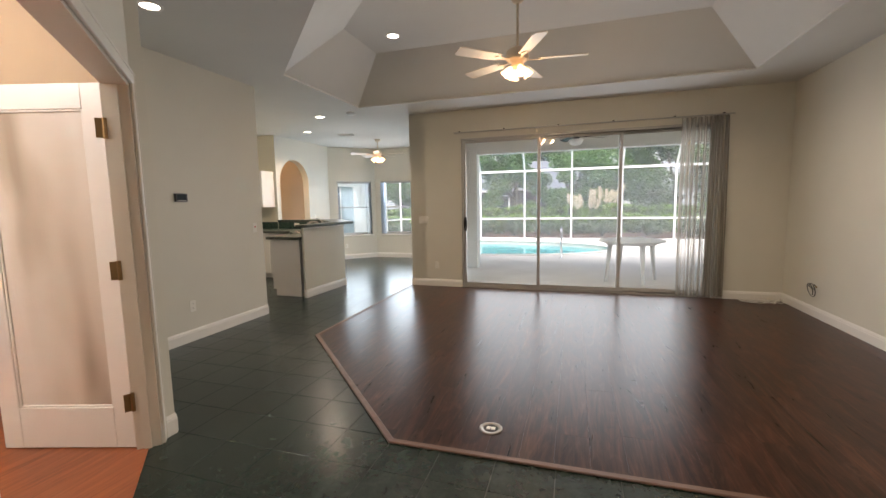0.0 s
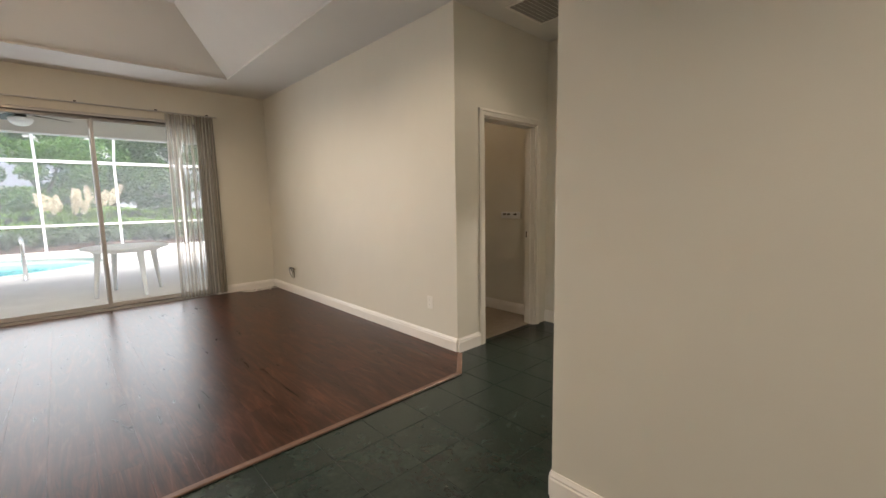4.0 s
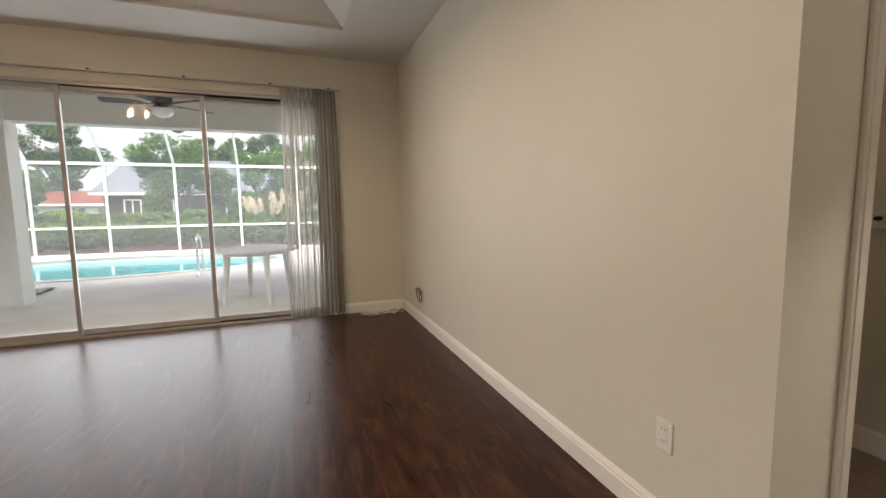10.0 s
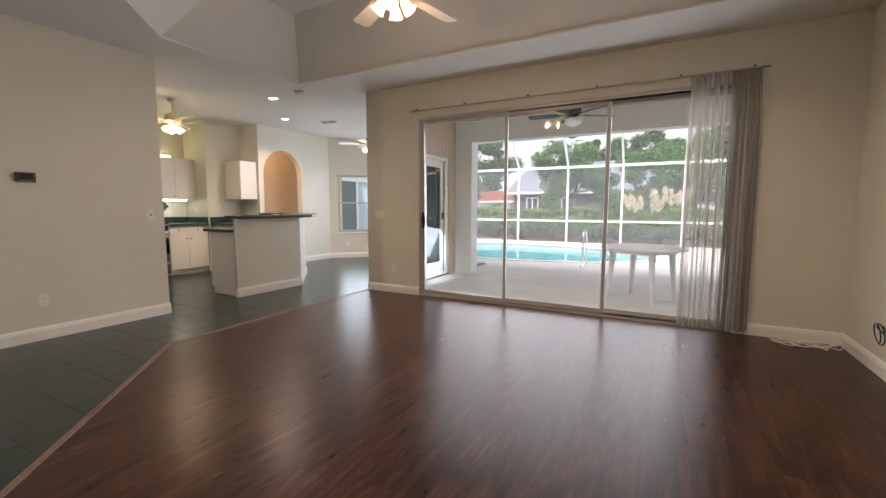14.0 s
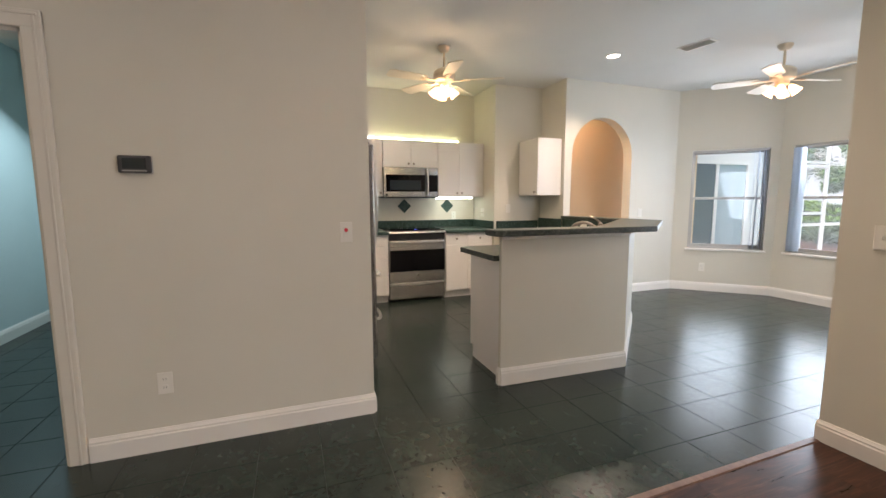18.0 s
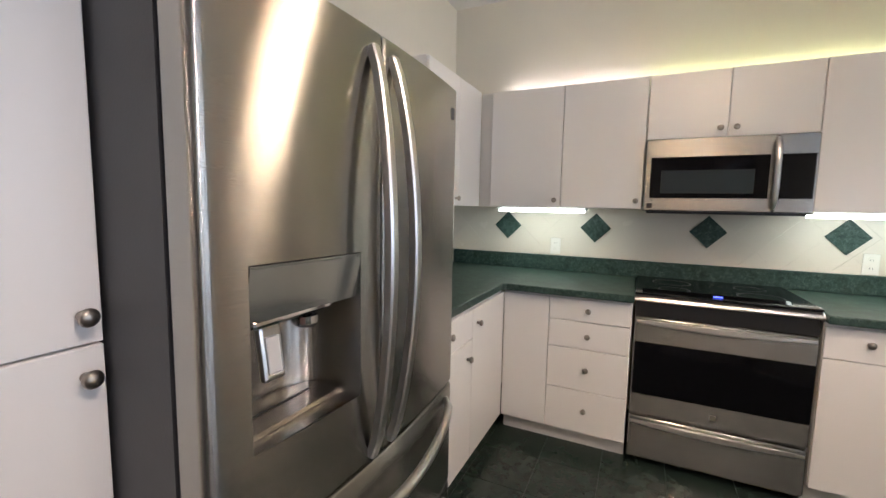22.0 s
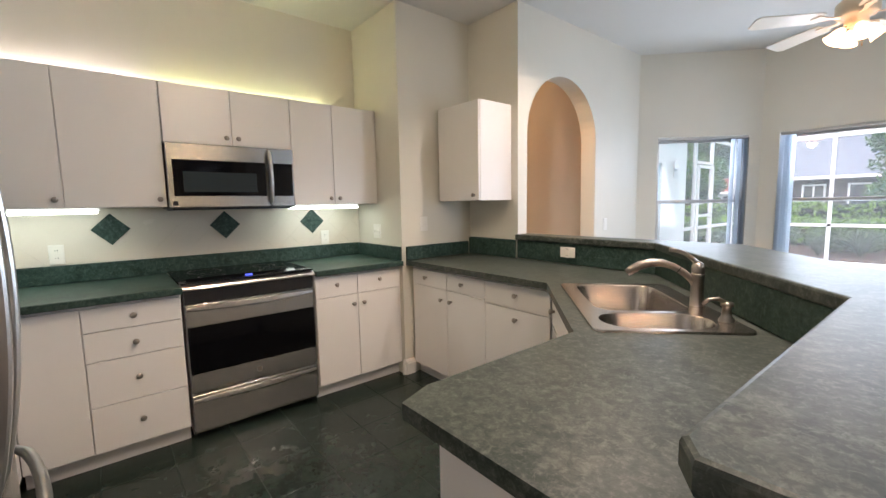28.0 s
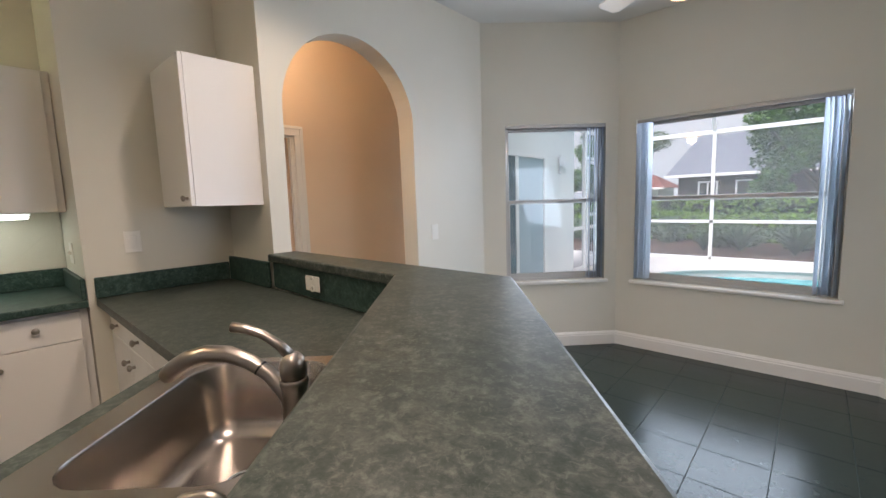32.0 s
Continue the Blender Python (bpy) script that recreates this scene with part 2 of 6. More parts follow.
WHITEPL = painted("white_resin", (0.8, 0.8, 0.8), 0.45, 0.05, 0.03)
FANBLADE = painted("bleached_maple_blade", (0.76, 0.68, 0.56), 0.4, 0.05, 0.12)
FANBODY = painted("antique_white_enamel", (0.74, 0.62, 0.46), 0.35, 0.03, 0.06)
SPLASH = painted("cream_wall_tile", (0.72, 0.66, 0.56), 0.25, 0.03)


def glow(name, colour, strength):
    m = bpy.data.materials.new(name)
    m.use_nodes = True
    b = m.node_tree.nodes["Principled BSDF"]
    b.inputs["Base Color"].default_value = (*colour, 1)
    b.inputs["Emission Color"].default_value = (*colour, 1)
    b.inputs["Emission Strength"].default_value = strength
    return m


BULB = glow("warm_frosted_bulb_glass", (1.0, 0.6, 0.27), 1.1)
CANLIGHT = glow("recessed_lamp_glass", (1.0, 0.9, 0.76), 3.2)
TUBE = glow("fluorescent_tube", (0.9, 1.0, 0.82), 2.1)
ROPE = glow("rope_light", (0.94, 1.0, 0.48), 3.8)
ROPE2 = glow("white_rope_light", (1.0, 0.92, 0.82), 4.6)


def pane_glass():
    m = bpy.data.materials.new("window_glass")
    m.use_nodes = True
    t = m.node_tree
    t.nodes.clear()
    out = t.nodes.new("ShaderNodeOutputMaterial")
    tr, gl, mx, fr = (t.nodes.new(k) for k in ("ShaderNodeBsdfTransparent", "ShaderNodeBsdfGlossy", "ShaderNodeMixShader", "ShaderNodeFresnel"))
    gl.inputs["Roughness"].default_value = 0.0
    tr.inputs["Color"].default_value = (0.95, 0.97, 0.96, 1)
    fr.inputs["IOR"].default_value = 1.45
    t.links.new(fr.outputs[0], mx.inputs[0]), t.links.new(tr.outputs[0], mx.inputs[1]), t.links.new(gl.outputs[0], mx.inputs[2])
    t.links.new(mx.outputs[0], out.inputs[0])
    return m


GLASS = pane_glass()


def frosted_glass():
    m = Mat("rain_glass", (0.72, 0.62, 0.5), 0.25)
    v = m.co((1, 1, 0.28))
    # blotches paint in the reflections and dim shapes behind the pane
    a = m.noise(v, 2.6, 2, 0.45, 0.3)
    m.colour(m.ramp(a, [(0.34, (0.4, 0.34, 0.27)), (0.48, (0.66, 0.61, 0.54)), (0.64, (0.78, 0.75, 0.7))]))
    return m.bump(m.noise(v, 60, 3), 0.3, 0.003).m


RAIN = frosted_glass()


def sheer(name, thin, thick):
    """Gathered fabric whose pleats let more or less light through."""
    mt = Mat(name, (0.33, 0.3, 0.245), 0.8)
    t = mt.t
    a = mt.noise(mt.co((26, 26, 0.3)), 1.0, 3, 0.6, 0.3)
    out = t.nodes["Material Output"]
    tl, tr, m1, m2 = (t.nodes.new(k) for k in ("ShaderNodeBsdfTranslucent", "ShaderNodeBsdfTransparent", "ShaderNodeMixShader", "ShaderNodeMixShader"))
    tl.inputs["Color"].default_value = (0.55, 0.51, 0.44, 1)
    m1.inputs[0].default_value = 0.35
    t.links.new(mt.ramp(a, [(0.43, (thick, thick, thick)), (0.57, (thin, thin, thin))]), m2.inputs[0])
    t.links.new(mt.b.outputs[0], m1.inputs[1]), t.links.new(tl.outputs[0], m1.inputs[2])
    t.links.new(m1.outputs[0], m2.inputs[1]), t.links.new(tr.outputs[0], m2.inputs[2])
    t.links.new(m2.outputs[0], out.inputs[0])
    return mt.m


SHEER = sheer("sheer_grey_fabric", 0.82, 0.06)
DENSE = sheer("dense_grey_fabric", 0.5, 0.04)


def screen_mesh():
    """Pale insect screen: mostly open, with fine threads that catch the sky's light."""
    m = bpy.data.materials.new("insect_screen")
    m.use_nodes = True
    t = m.node_tree
    t.nodes.clear()
    out = t.nodes.new("ShaderNodeOutputMaterial")
    tr, df, tl, m1, m2 = (t.nodes.new(k) for k in ("ShaderNodeBsdfTransparent", "ShaderNodeBsdfDiffuse", "ShaderNodeBsdfTranslucent", "ShaderNodeMixShader", "ShaderNodeMixShader"))
    df.inputs["Color"].default_value = tl.inputs["Color"].default_value = (0.52, 0.56, 0.59, 1)
    m1.inputs[0].default_value, m2.inputs[0].default_value = 0.5, 0.16
    t.links.new(df.outputs[0], m1.inputs[1]), t.links.new(tl.outputs[0], m1.inputs[2])
    t.links.new(tr.outputs[0], m2.inputs[1]), t.links.new(m1.outputs[0], m2.inputs[2])
    t.links.new(m2.outputs[0], out.inputs[0])
    return m


SCREEN = screen_mesh()


def cloud_cover():
    """Bright even cloud for the far sky."""
    m = Mat("overcast_cloud", (0.0, 0.0, 0.0), 1.0, 0.0, 0.0)
    v = m.co((0.012, 0.012, 0.03))
    a = m.noise(v, 1.0, 5, 0.55, 0.6)
    m.link(m.ramp(a, [(0.3, (0.8, 0.87, 0.95)), (0.65, (1.0, 1.0, 1.0))]), m.b.inputs["Emission Color"])
    m.set("Emission Strength", 0.3)
    return m.m


CLOUD = cloud_cover()


def blind_slat():
    m = Mat("grey_vertical_blind", (0.62, 0.66, 0.7), 0.6)
    t = m.t
    tl, mx = t.nodes.new("ShaderNodeBsdfTranslucent"), t.nodes.new("ShaderNodeMixShader")
    tl.inputs["Color"].default_value = (0.55, 0.6, 0.65, 1)
    mx.inputs[0].default_value = 0.5
    t.links.new(m.b.outputs[0], mx.inputs[1]), t.links.new(tl.outputs[0], mx.inputs[2])
    t.links.new(mx.outputs[0], t.nodes["Material Output"].inputs[0])
    return m.m


BLIND = blind_slat()
VENTBACK = painted("grey_vent_duct", (0.36, 0.35, 0.32), 0.7)


def speckled(name, lo, hi, scale, rough=0.9, bump=0.3):
    m = Mat(name, hi, rough)
    v = m.co()
    a, b = m.noise(v, scale, 6, 0.7), m.noise(v, scale / 14, 4)
    m.colour(m.mix(0.5, m.ramp(a, [(0.3, lo), (0.7, hi)]), m.ramp(b, [(0.3, lo), (0.7, hi)])))
    return m.bump(a, bump, 0.01).m


DECK = speckled("pale_concrete_deck", (0.5, 0.47, 0.43), (0.74, 0.71, 0.67), 22)
GRASS = speckled("lawn", (0.03, 0.07, 0.02), (0.07, 0.13, 0.035), 12)
MULCH = speckled("bark_mulch", (0.06, 0.03, 0.018), (0.16, 0.085, 0.05), 25)
ROOFG = speckled("grey_shingle_roof", (0.13, 0.14, 0.165), (0.19, 0.205, 0.235), 6)
ROOFR = speckled("red_tile_roof", (0.16, 0.045, 0.03), (0.24, 0.07, 0.045), 6)
HOUSEW = painted("dark_house_siding", (0.06, 0.05, 0.05), 0.85)
POOLW = speckled("pool_plaster", (0.12, 0.42, 0.46), (0.16, 0.5, 0.54), 3, 0.6, 0.0)


def water():
    m = Mat("pool_water", (0.06, 0.4, 0.46), 0.06)
    v = m.co()
    a = m.noise(v, 3.5, 4, 0.5, 0.5)
    m.colour(m.ramp(a, [(0.35, (0.07, 0.38, 0.43)), (0.65, (0.14, 0.52, 0.55))]))
    return m.bump(a, 0.12, 0.05).m


WATER = water()


def leafy(name, lo, hi):
    """Leaves that also let some light through."""
    m = Mat(name, hi, 0.55)
    g = m.node("ShaderNodeNewGeometry")
    col = m.ramp(g.outputs["Random Per Island"], [(0.0, lo), (0.6, hi), (1.0, tuple(c * 1.5 for c in hi))])
    m.colour(col)
    tl, mx = m.node("ShaderNodeBsdfTranslucent"), m.node("ShaderNodeMixShader")
    mx.inputs[0].default_value = 0.4
    m.link(col, tl.inputs["Color"])
    m.link(m.b.outputs[0], mx.inputs[1]), m.link(tl.outputs[0], mx.inputs[2])
    m.link(mx.outputs[0], m.t.nodes["Material Output"].inputs[0])
    return m.m


LEAF = leafy("oak_leaves", (0.055, 0.115, 0.026), (0.12, 0.225, 0.052))
LEAF_D = leafy("dark_oak_leaves", (0.055, 0.095, 0.034), (0.115, 0.18, 0.066))
HEDGE = leafy("hedge_leaves", (0.085, 0.16, 0.022), (0.19, 0.32, 0.055))
SHRUB = leafy("grey_green_leaves", (0.07, 0.11, 0.06), (0.16, 0.22, 0.13))
PLUME = leafy("cream_plumes", (0.6, 0.52, 0.36), (0.75, 0.68, 0.5))
BARK = speckled("grey_bark", (0.08, 0.065, 0.05), (0.18, 0.15, 0.12), 14)

# ---- building helpers ----


def mesh_of(bm, name, mat, smooth=False):
    me = bpy.data.meshes.new(name)
    bm.to_mesh(me)
    bm.free()
    me.materials.append(mat)
    if smooth:
        for p in me.polygons:
            p.use_smooth = True
    return me


def part(name, bm, mat, parent=None, label="", smooth=False):
    ob = new(name, mesh_of(bm, name, mat, smooth))
    if parent is not None:
        ob.parent = parent
    if label:
        ob["label"] = label
    return ob


def thing(name, label, category, group="", at=(0, 0, 0), turn=0.0):
    ob = new(name)
    ob.empty_display_size = 0.1
    ob.matrix_world = pose(*at, 0, 0, turn)
    return tagged(ob, label, category, group)


def solo(name, bm, mat, label, category, group="", smooth=False, m=None):
    ob = part(name, bm, mat, None, "", smooth)
    if m is not None:
        ob.matrix_world = m
    return tagged(ob, label, category, group)


def setting(name, bm, mat, label="", category="", smooth=False):
    return tagged(part(name, bm, mat, None, "", smooth), label, category, "", "structure")


def add_box(bm, x0, x1, y0, y1, z0, z1, bevel=0.0, seg=1):
    vs = [bm.verts.new(p) for p in ((x0, y0, z0), (x1, y0, z0), (x1, y1, z0), (x0, y1, z0), (x0, y0, z1), (x1, y0, z1), (x1, y1, z1), (x0, y1, z1))]
    fs = [bm.faces.new([vs[i] for i in q]) for q in ((3, 2, 1, 0), (4, 5, 6, 7), (0, 1, 5, 4), (1, 2, 6, 5), (2, 3, 7, 6), (3, 0, 4, 7))]
    if bevel:
        es = list({e for f in fs for e in f.edges})
        bmesh.ops.bevel(bm, geom=es, offset=bevel, segments=seg, affect="EDGES", profile=0.5)
    return bm


def box(x0, x1, y0, y1, z0, z1, bevel=0.0, seg=1):
    return add_box(bmesh.new(), min(x0, x1), max(x0, x1), min(y0, y1), max(y0, y1), min(z0, z1), max(z0, z1), bevel, seg)


def add_prism(bm, poly, z0, z1, bevel=0.0, seg=2):
    lo = [bm.verts.new((x, y, z0)) for x, y in poly]
    hi = [bm.verts.new((x, y, z1)) for x, y in poly]
    n = len(poly)
    top, bot = bm.faces.new(hi), bm.faces.new(lo[::-1])
    for i in range(n):
        bm.faces.new((lo[i], lo[(i + 1) % n], hi[(i + 1) % n], hi[i]))
    if bevel:
        bmesh.ops.recalc_face_normals(bm, faces=bm.faces)
        bmesh.ops.bevel(bm, geom=list(top.edges) + list(bot.edges), offset=bevel, segments=seg, affect="EDGES", profile=0.5)
    bmesh.ops.recalc_face_normals(bm, faces=bm.faces)
    return bm


def prism(poly, z0, z1, bevel=0.0, seg=2):
    return add_prism(bmesh.new(), poly, z0, z1, bevel, seg)


def add_tube(bm, pts, r, sides=10, caps=True):
    """A round tube along points; r may be one radius or one for each point."""
    pts = [Vector(p) for p in pts]
    rs = r if isinstance(r, (list, tuple)) else [r] * len(pts)
    rings, up = [], Vector((0, 0, 1))
    for i, p in enumerate(pts):
        d = (pts[min(i + 1, len(pts) - 1)] - pts[max(i - 1, 0)]).normalized()
        if abs(d.dot(up)) > 0.98:
            side = d.cross(Vector((1, 0, 0))).normalized()
        else:
            side = d.cross(up).normalized()
        if rings and side.dot(last) < 0:
            side = -side
        last = side
        oth = d.cross(side)
        rings.append([bm.verts.new(p + rs[i] * (math.cos(a) * side + math.sin(a) * oth)) for a in [2 * math.pi * k / sides for k in range(sides)]])
    for a, b in zip(rings, rings[1:]):
        for k in range(sides):
            bm.faces.new((a[k], a[(k + 1) % sides], b[(k + 1) % sides], b[k]))
    if caps:
        bm.faces.new(rings[0][::-1]), bm.faces.new(rings[-1])
    bmesh.ops.recalc_face_normals(bm, faces=bm.faces)
    return bm


def tube(pts, r, sides=10, caps=True):
    return add_tube(bmesh.new(), pts, r, sides, caps)


def lathe(profile, sides=20, centre=(0, 0, 0), bm=None):
    """A turned shape from (radius, height) pairs round the z axis."""
    bm = bm or bmesh.new()
    cx, cy, cz = centre
    rings = []
    for r, z in profile:
        if r < 1e-5:
            rings.append([bm.verts.new((cx, cy, cz + z))])
        else:
            rings.append([bm.verts.new((cx + r * math.cos(a), cy + r * math.sin(a), cz + z)) for a in [2 * math.pi * k / sides for k in range(sides)]])
    for a, b in zip(rings, rings[1:]):
        for k in range(sides):
            q = [a[k % len(a)], a[(k + 1) % len(a)], b[(k + 1) % len(b)], b[k % len(b)]]
            q = [v for i, v in enumerate(q) if v not in q[:i]]
            if len(q) > 2:
                bm.faces.new(q)
    bmesh.ops.recalc_face_normals(bm, faces=bm.faces)
    return bm


def moved(bm, m):
    bmesh.ops.transform(bm, matrix=m, verts=bm.verts)
    return bm


def along(p0, p1):
    """A frame at p0 whose x axis runs to p1, level; and its length."""
    d = Vector((p1[0] - p0[0], p1[1] - p0[1], 0))
    return Matrix.Translation((p0[0], p0[1], 0)) @ Matrix.Rotation(math.atan2(d.y, d.x), 4, "Z"), d.length


def wall(name, p0, p1, thick, z0=0.0, z1=2.82, holes=(), mat=None, label="", seen=True):
    """A wall whose face runs p0 to p1; its body lies to the left of that way. holes: (s0, s1, zb, zt) along it."""
    m, length = along(p0, p1)
    bm = bmesh.new()
    s = 0.0
    for a, b, zb, zt in sorted(holes):
        if a > s:
            add_box(bm, s, a, 0, thick, z0, z1)
        if zb > z0:
            add_box(bm, a, b, 0, thick, z0, zb)
        if zt < z1:
            add_box(bm, a, b, 0, thick, zt, z1)
        s = b
    if s < length - 1e-4:
        add_box(bm, s, length, 0, thick, z0, z1)
    return setting(name, moved(bm, m), mat or WALL, label, "wall")


BASEH = 0.122
_bb = ((0, 0), (0.016, 0), (0.016, 0.088), (0.012, 0.095), (0.013, 0.103), (0.006, 0.116), (0.004, BASEH), (0, BASEH))


def skirt(p0, p1, gaps=(), name="baseboard"):
    """Moulded skirting on a wall face; it lies to the right of p0 to p1."""
    m, length = along(p0, p1)
    spans, s = [], 0.0
    for a, b in sorted(gaps):
        if a > s:
            spans.append((s, a))
        s = b
    if s < length:
        spans.append((s, length))
    bm = bmesh.new()
    for a, b in spans:
        r0 = [bm.verts.new((a, -d, z)) for d, z in _bb]
        r1 = [bm.verts.new((b, -d, z)) for d, z in _bb]
        for i in range(len(_bb)):
            j = (i + 1) % len(_bb)
            bm.faces.new((r0[i], r0[j], r1[j], r1[i]))
        bm.faces.new(r0[::-1]), bm.faces.new(r1)
    bmesh.ops.recalc_face_normals(bm, faces=bm.faces)
    return setting(name, moved(bm, m), TRIM, "white moulded baseboard along the wall", "baseboard")

# ---- structure ----
CH = 2.82
XR, YR, XL = 1.38, 5.79, -3.86
YH, XH = 1.745, 2.69
# rear wall with the sliding door opening
wall("wall_rear", (XL, YR), (XR + 0.2, YR), 0.2, 0, CH, [(0.87, 4.42, -0.02, 2.385)], label="cream painted rear wall round the sliding door")
wall("wall_right", (XR, YR), (XR, YH), 0.18, 0, CH, label="long plain cream painted wall")
wall("wall_hall", (XR + 0.18, YH), (XH, YH), 0.12, 0, CH, [(0.155, 0.94, -0.02, 2.0)], label="cream hall wall with a doorway")
wall("wall_hall_end", (XH, 1.865), (XH, 1.02), 0.12, 0, CH, label="cream hall end wall")
wall("wall_bedroom_door", (XH, 1.02), (1.93, 0.26), 0.12, 0, CH, [(0.07, 0.85, -0.02, 2.03)], label="angled cream wall with a bedroom doorway")
wall("wall_foyer_right", (1.93, 0.245), (0.581, 0.245), 0.12, 0, CH)
wall("wall_foyer_side", (0.46, 0.245), (0.46, -4.0), 0.12, 0, CH)
wall("wall_entry", (0.58, -4.0), (-2.42, -4.0), 0.2, 0, CH, [(0.9, 2.1, -0.02, 2.4)])
wall("wall_foyer_left", (-2.12, -4.0), (-2.12, -0.41), 0.12, 0, CH)
wall("wall_study_door", (-2.12, -0.41), (-3.57, 1.04), 0.12, 0, CH, [(0.215, 2.0, -0.02, 2.03)], label="angled cream wall with double french doors")
wall("wall_passage", (-3.57, 1.12), (-5.13, 1.12), 0.1, 0, CH)
wall("wall_thermostat", (-5.0, 1.12), (-5.0, 3.61), 0.13, 0, CH, [(0.08, 0.99, -0.02, 2.05)], label="plain cream wall beside the kitchen entrance")
wall("wall_kitchen_back", (-5.13, 2.97), (-8.32, 2.97), 0.1, 0, CH)
wall("wall_range", (-8.32, 2.87), (-8.32, 5.89), 0.14, 0, CH)
wall("wall_alcove_side", (-8.32, 5.77), (-7.64, 5.77), 0.72, 0, CH, label="cream wall pier beside the range alcove")
wall("wall_cabinet_return", (-7.64, 6.49), (-7.25, 6.49), 0.1, 0, CH)
wall("wall_bay_north", (-6.25, 9.25), (-4.55, 9.25), 0.14, 0, CH, [(0.15, 1.465, 0.61, 1.985)], label="cream breakfast nook wall with a wide window")
wall("wall_bay_west", (-7.1, 8.4), (-6.25, 9.25), 0.14, 0, CH, [(0.2, 1.09, 0.61, 1.985)], label="angled cream nook wall with a window")
wall("wall_bay_east", (-4.55, 9.25), (-3.86, 8.56), 0.14, 0, CH, [(0.14, 0.84, 0.61, 1.985)])
wall("wall_nook_side", (XL, 8.56), (XL, YR), 0.26, 0, CH, [(0.96, 1.82, -0.02, 2.04)])


def arch_wall():
    """Nook wall with an arched opening, as one solid with a round head."""
    y0, y1, za, half, yc = 6.49, 8.4, 1.885, 0.49, 7.09
    outline = [(yc + half, 0.0), (y1, 0.0), (y1, CH), (y0, CH), (y0, 0.0), (yc - half, 0.0)]
    outline += [(yc - half * math.cos(a), za + half * math.sin(a)) for a in [math.pi * k / 24 for k in range(25)]]
    bm = bmesh.new()
    a = [bm.verts.new((-7.1, y, z)) for y, z in outline]
    b = [bm.verts.new((-7.25, y, z)) for y, z in outline]
    f1, f2 = bm.faces.new(a), bm.faces.new(b[::-1])
    for i in range(len(outline)):
        j = (i + 1) % len(outline)
        bm.faces.new((a[i], a[j], b[j], b[i]))
    es = [e for e in bm.edges if all(abs(v.co.y - yc) <= half + 1e-4 for v in e.verts) and len({v.co.x for v in e.verts}) == 1 and (e.verts[0].co.z > 0.01 or e.verts[1].co.z > 0.01)]
    bmesh.ops.bevel(bm, geom=es, offset=0.018, segments=3, affect="EDGES", profile=0.5)
    bmesh.ops.triangulate(bm, faces=[f for f in bm.faces if len(f.verts) > 6])
    bmesh.ops.recalc_face_normals(bm, faces=bm.faces)
    setting("wall_arch", bm, WALL, "cream nook wall with a round-headed arched opening", "wall")


arch_wall()
# the peach hall behind the arch
wall("wall_peach_hall", (-8.02, 6.5), (-8.02, 9.4), 0.1, 0, CH, [(0.01, 0.66, -0.02, 1.9)], mat=WALL_PEACH, label="peach hall wall seen through the arch")
wall("wall_peach_side", (-8.02, 6.6), (-7.25, 6.6), -0.02, 0, CH, mat=WALL_PEACH)
wall("wall_peach_end", (-7.25, 8.9), (-8.02, 8.9), -0.1, 0, CH, mat=WALL_PEACH)
# the blue-green room past the thermostat wall
wall("wall_blue_south", (-5.13, 0.63), (-8.48, 0.63), 0.1, 0, CH, mat=WALL_BLUE)
wall("wall_blue_west", (-8.48, 0.63), (-8.48, 2.87), 0.1, 0, CH, mat=WALL_BLUE)
wall("wall_blue_north", (-8.48, 2.82), (-5.13, 2.82), 0.05, 0, CH, mat=WALL_BLUE)
# study behind the french doors, the bedroom and the closet room
wall("wall_study_west", (-6.3, 1.02), (-6.3, -3.2), -0.1, 0, CH, mat=WALL_PEACH)
wall("wall_study_north", (-6.3, 1.02), (-3.65, 1.02), 0.04, 0, CH, mat=WALL_PEACH)
wall("wall_study_south", (-6.3, -3.2), (-2.24, -3.2), -0.1, 0, CH, mat=WALL_PEACH)
wall("wall_closet_back", (1.5, 3.4), (3.6, 3.4), 0.1, 0, CH)
wall("wall_closet_side", (2.70, 3.4), (2.70, 1.866), 0.1, 0, CH)
wall("wall_bedroom_east", (5.2, 2.2), (5.2, -2.0), 0.1, 0, CH)
wall("wall_bedroom_north", (2.815, 1.9), (5.2, 1.9), 0.1, 0, CH)
wall("wall_bedroom_south", (5.2, -2.0), (0.58, -2.0), 0.1, 0, CH)

# ceiling with the raised tray
TRAY = [(0.68, 5.05), (-4.37, 5.05), (-4.37, 3.36), (-2.38, 1.37), (0.68, 1.37)]


def inset(poly, d):
    """The polygon moved inwards by d (counter-clockwise order)."""
    out = []
    n = len(poly)
    for i in range(n):
        a, b, c = (Vector(poly[(i + k) % n]) for k in (-1, 0, 1))
        u, v = (b - a).normalized(), (c - b).normalized()
        nu, nv = Vector((-u.y, u.x)), Vector((-v.y, v.x))
        out.append(tuple(b + d * (nu + nv) / (1 + nu.dot(nv))))
    return out


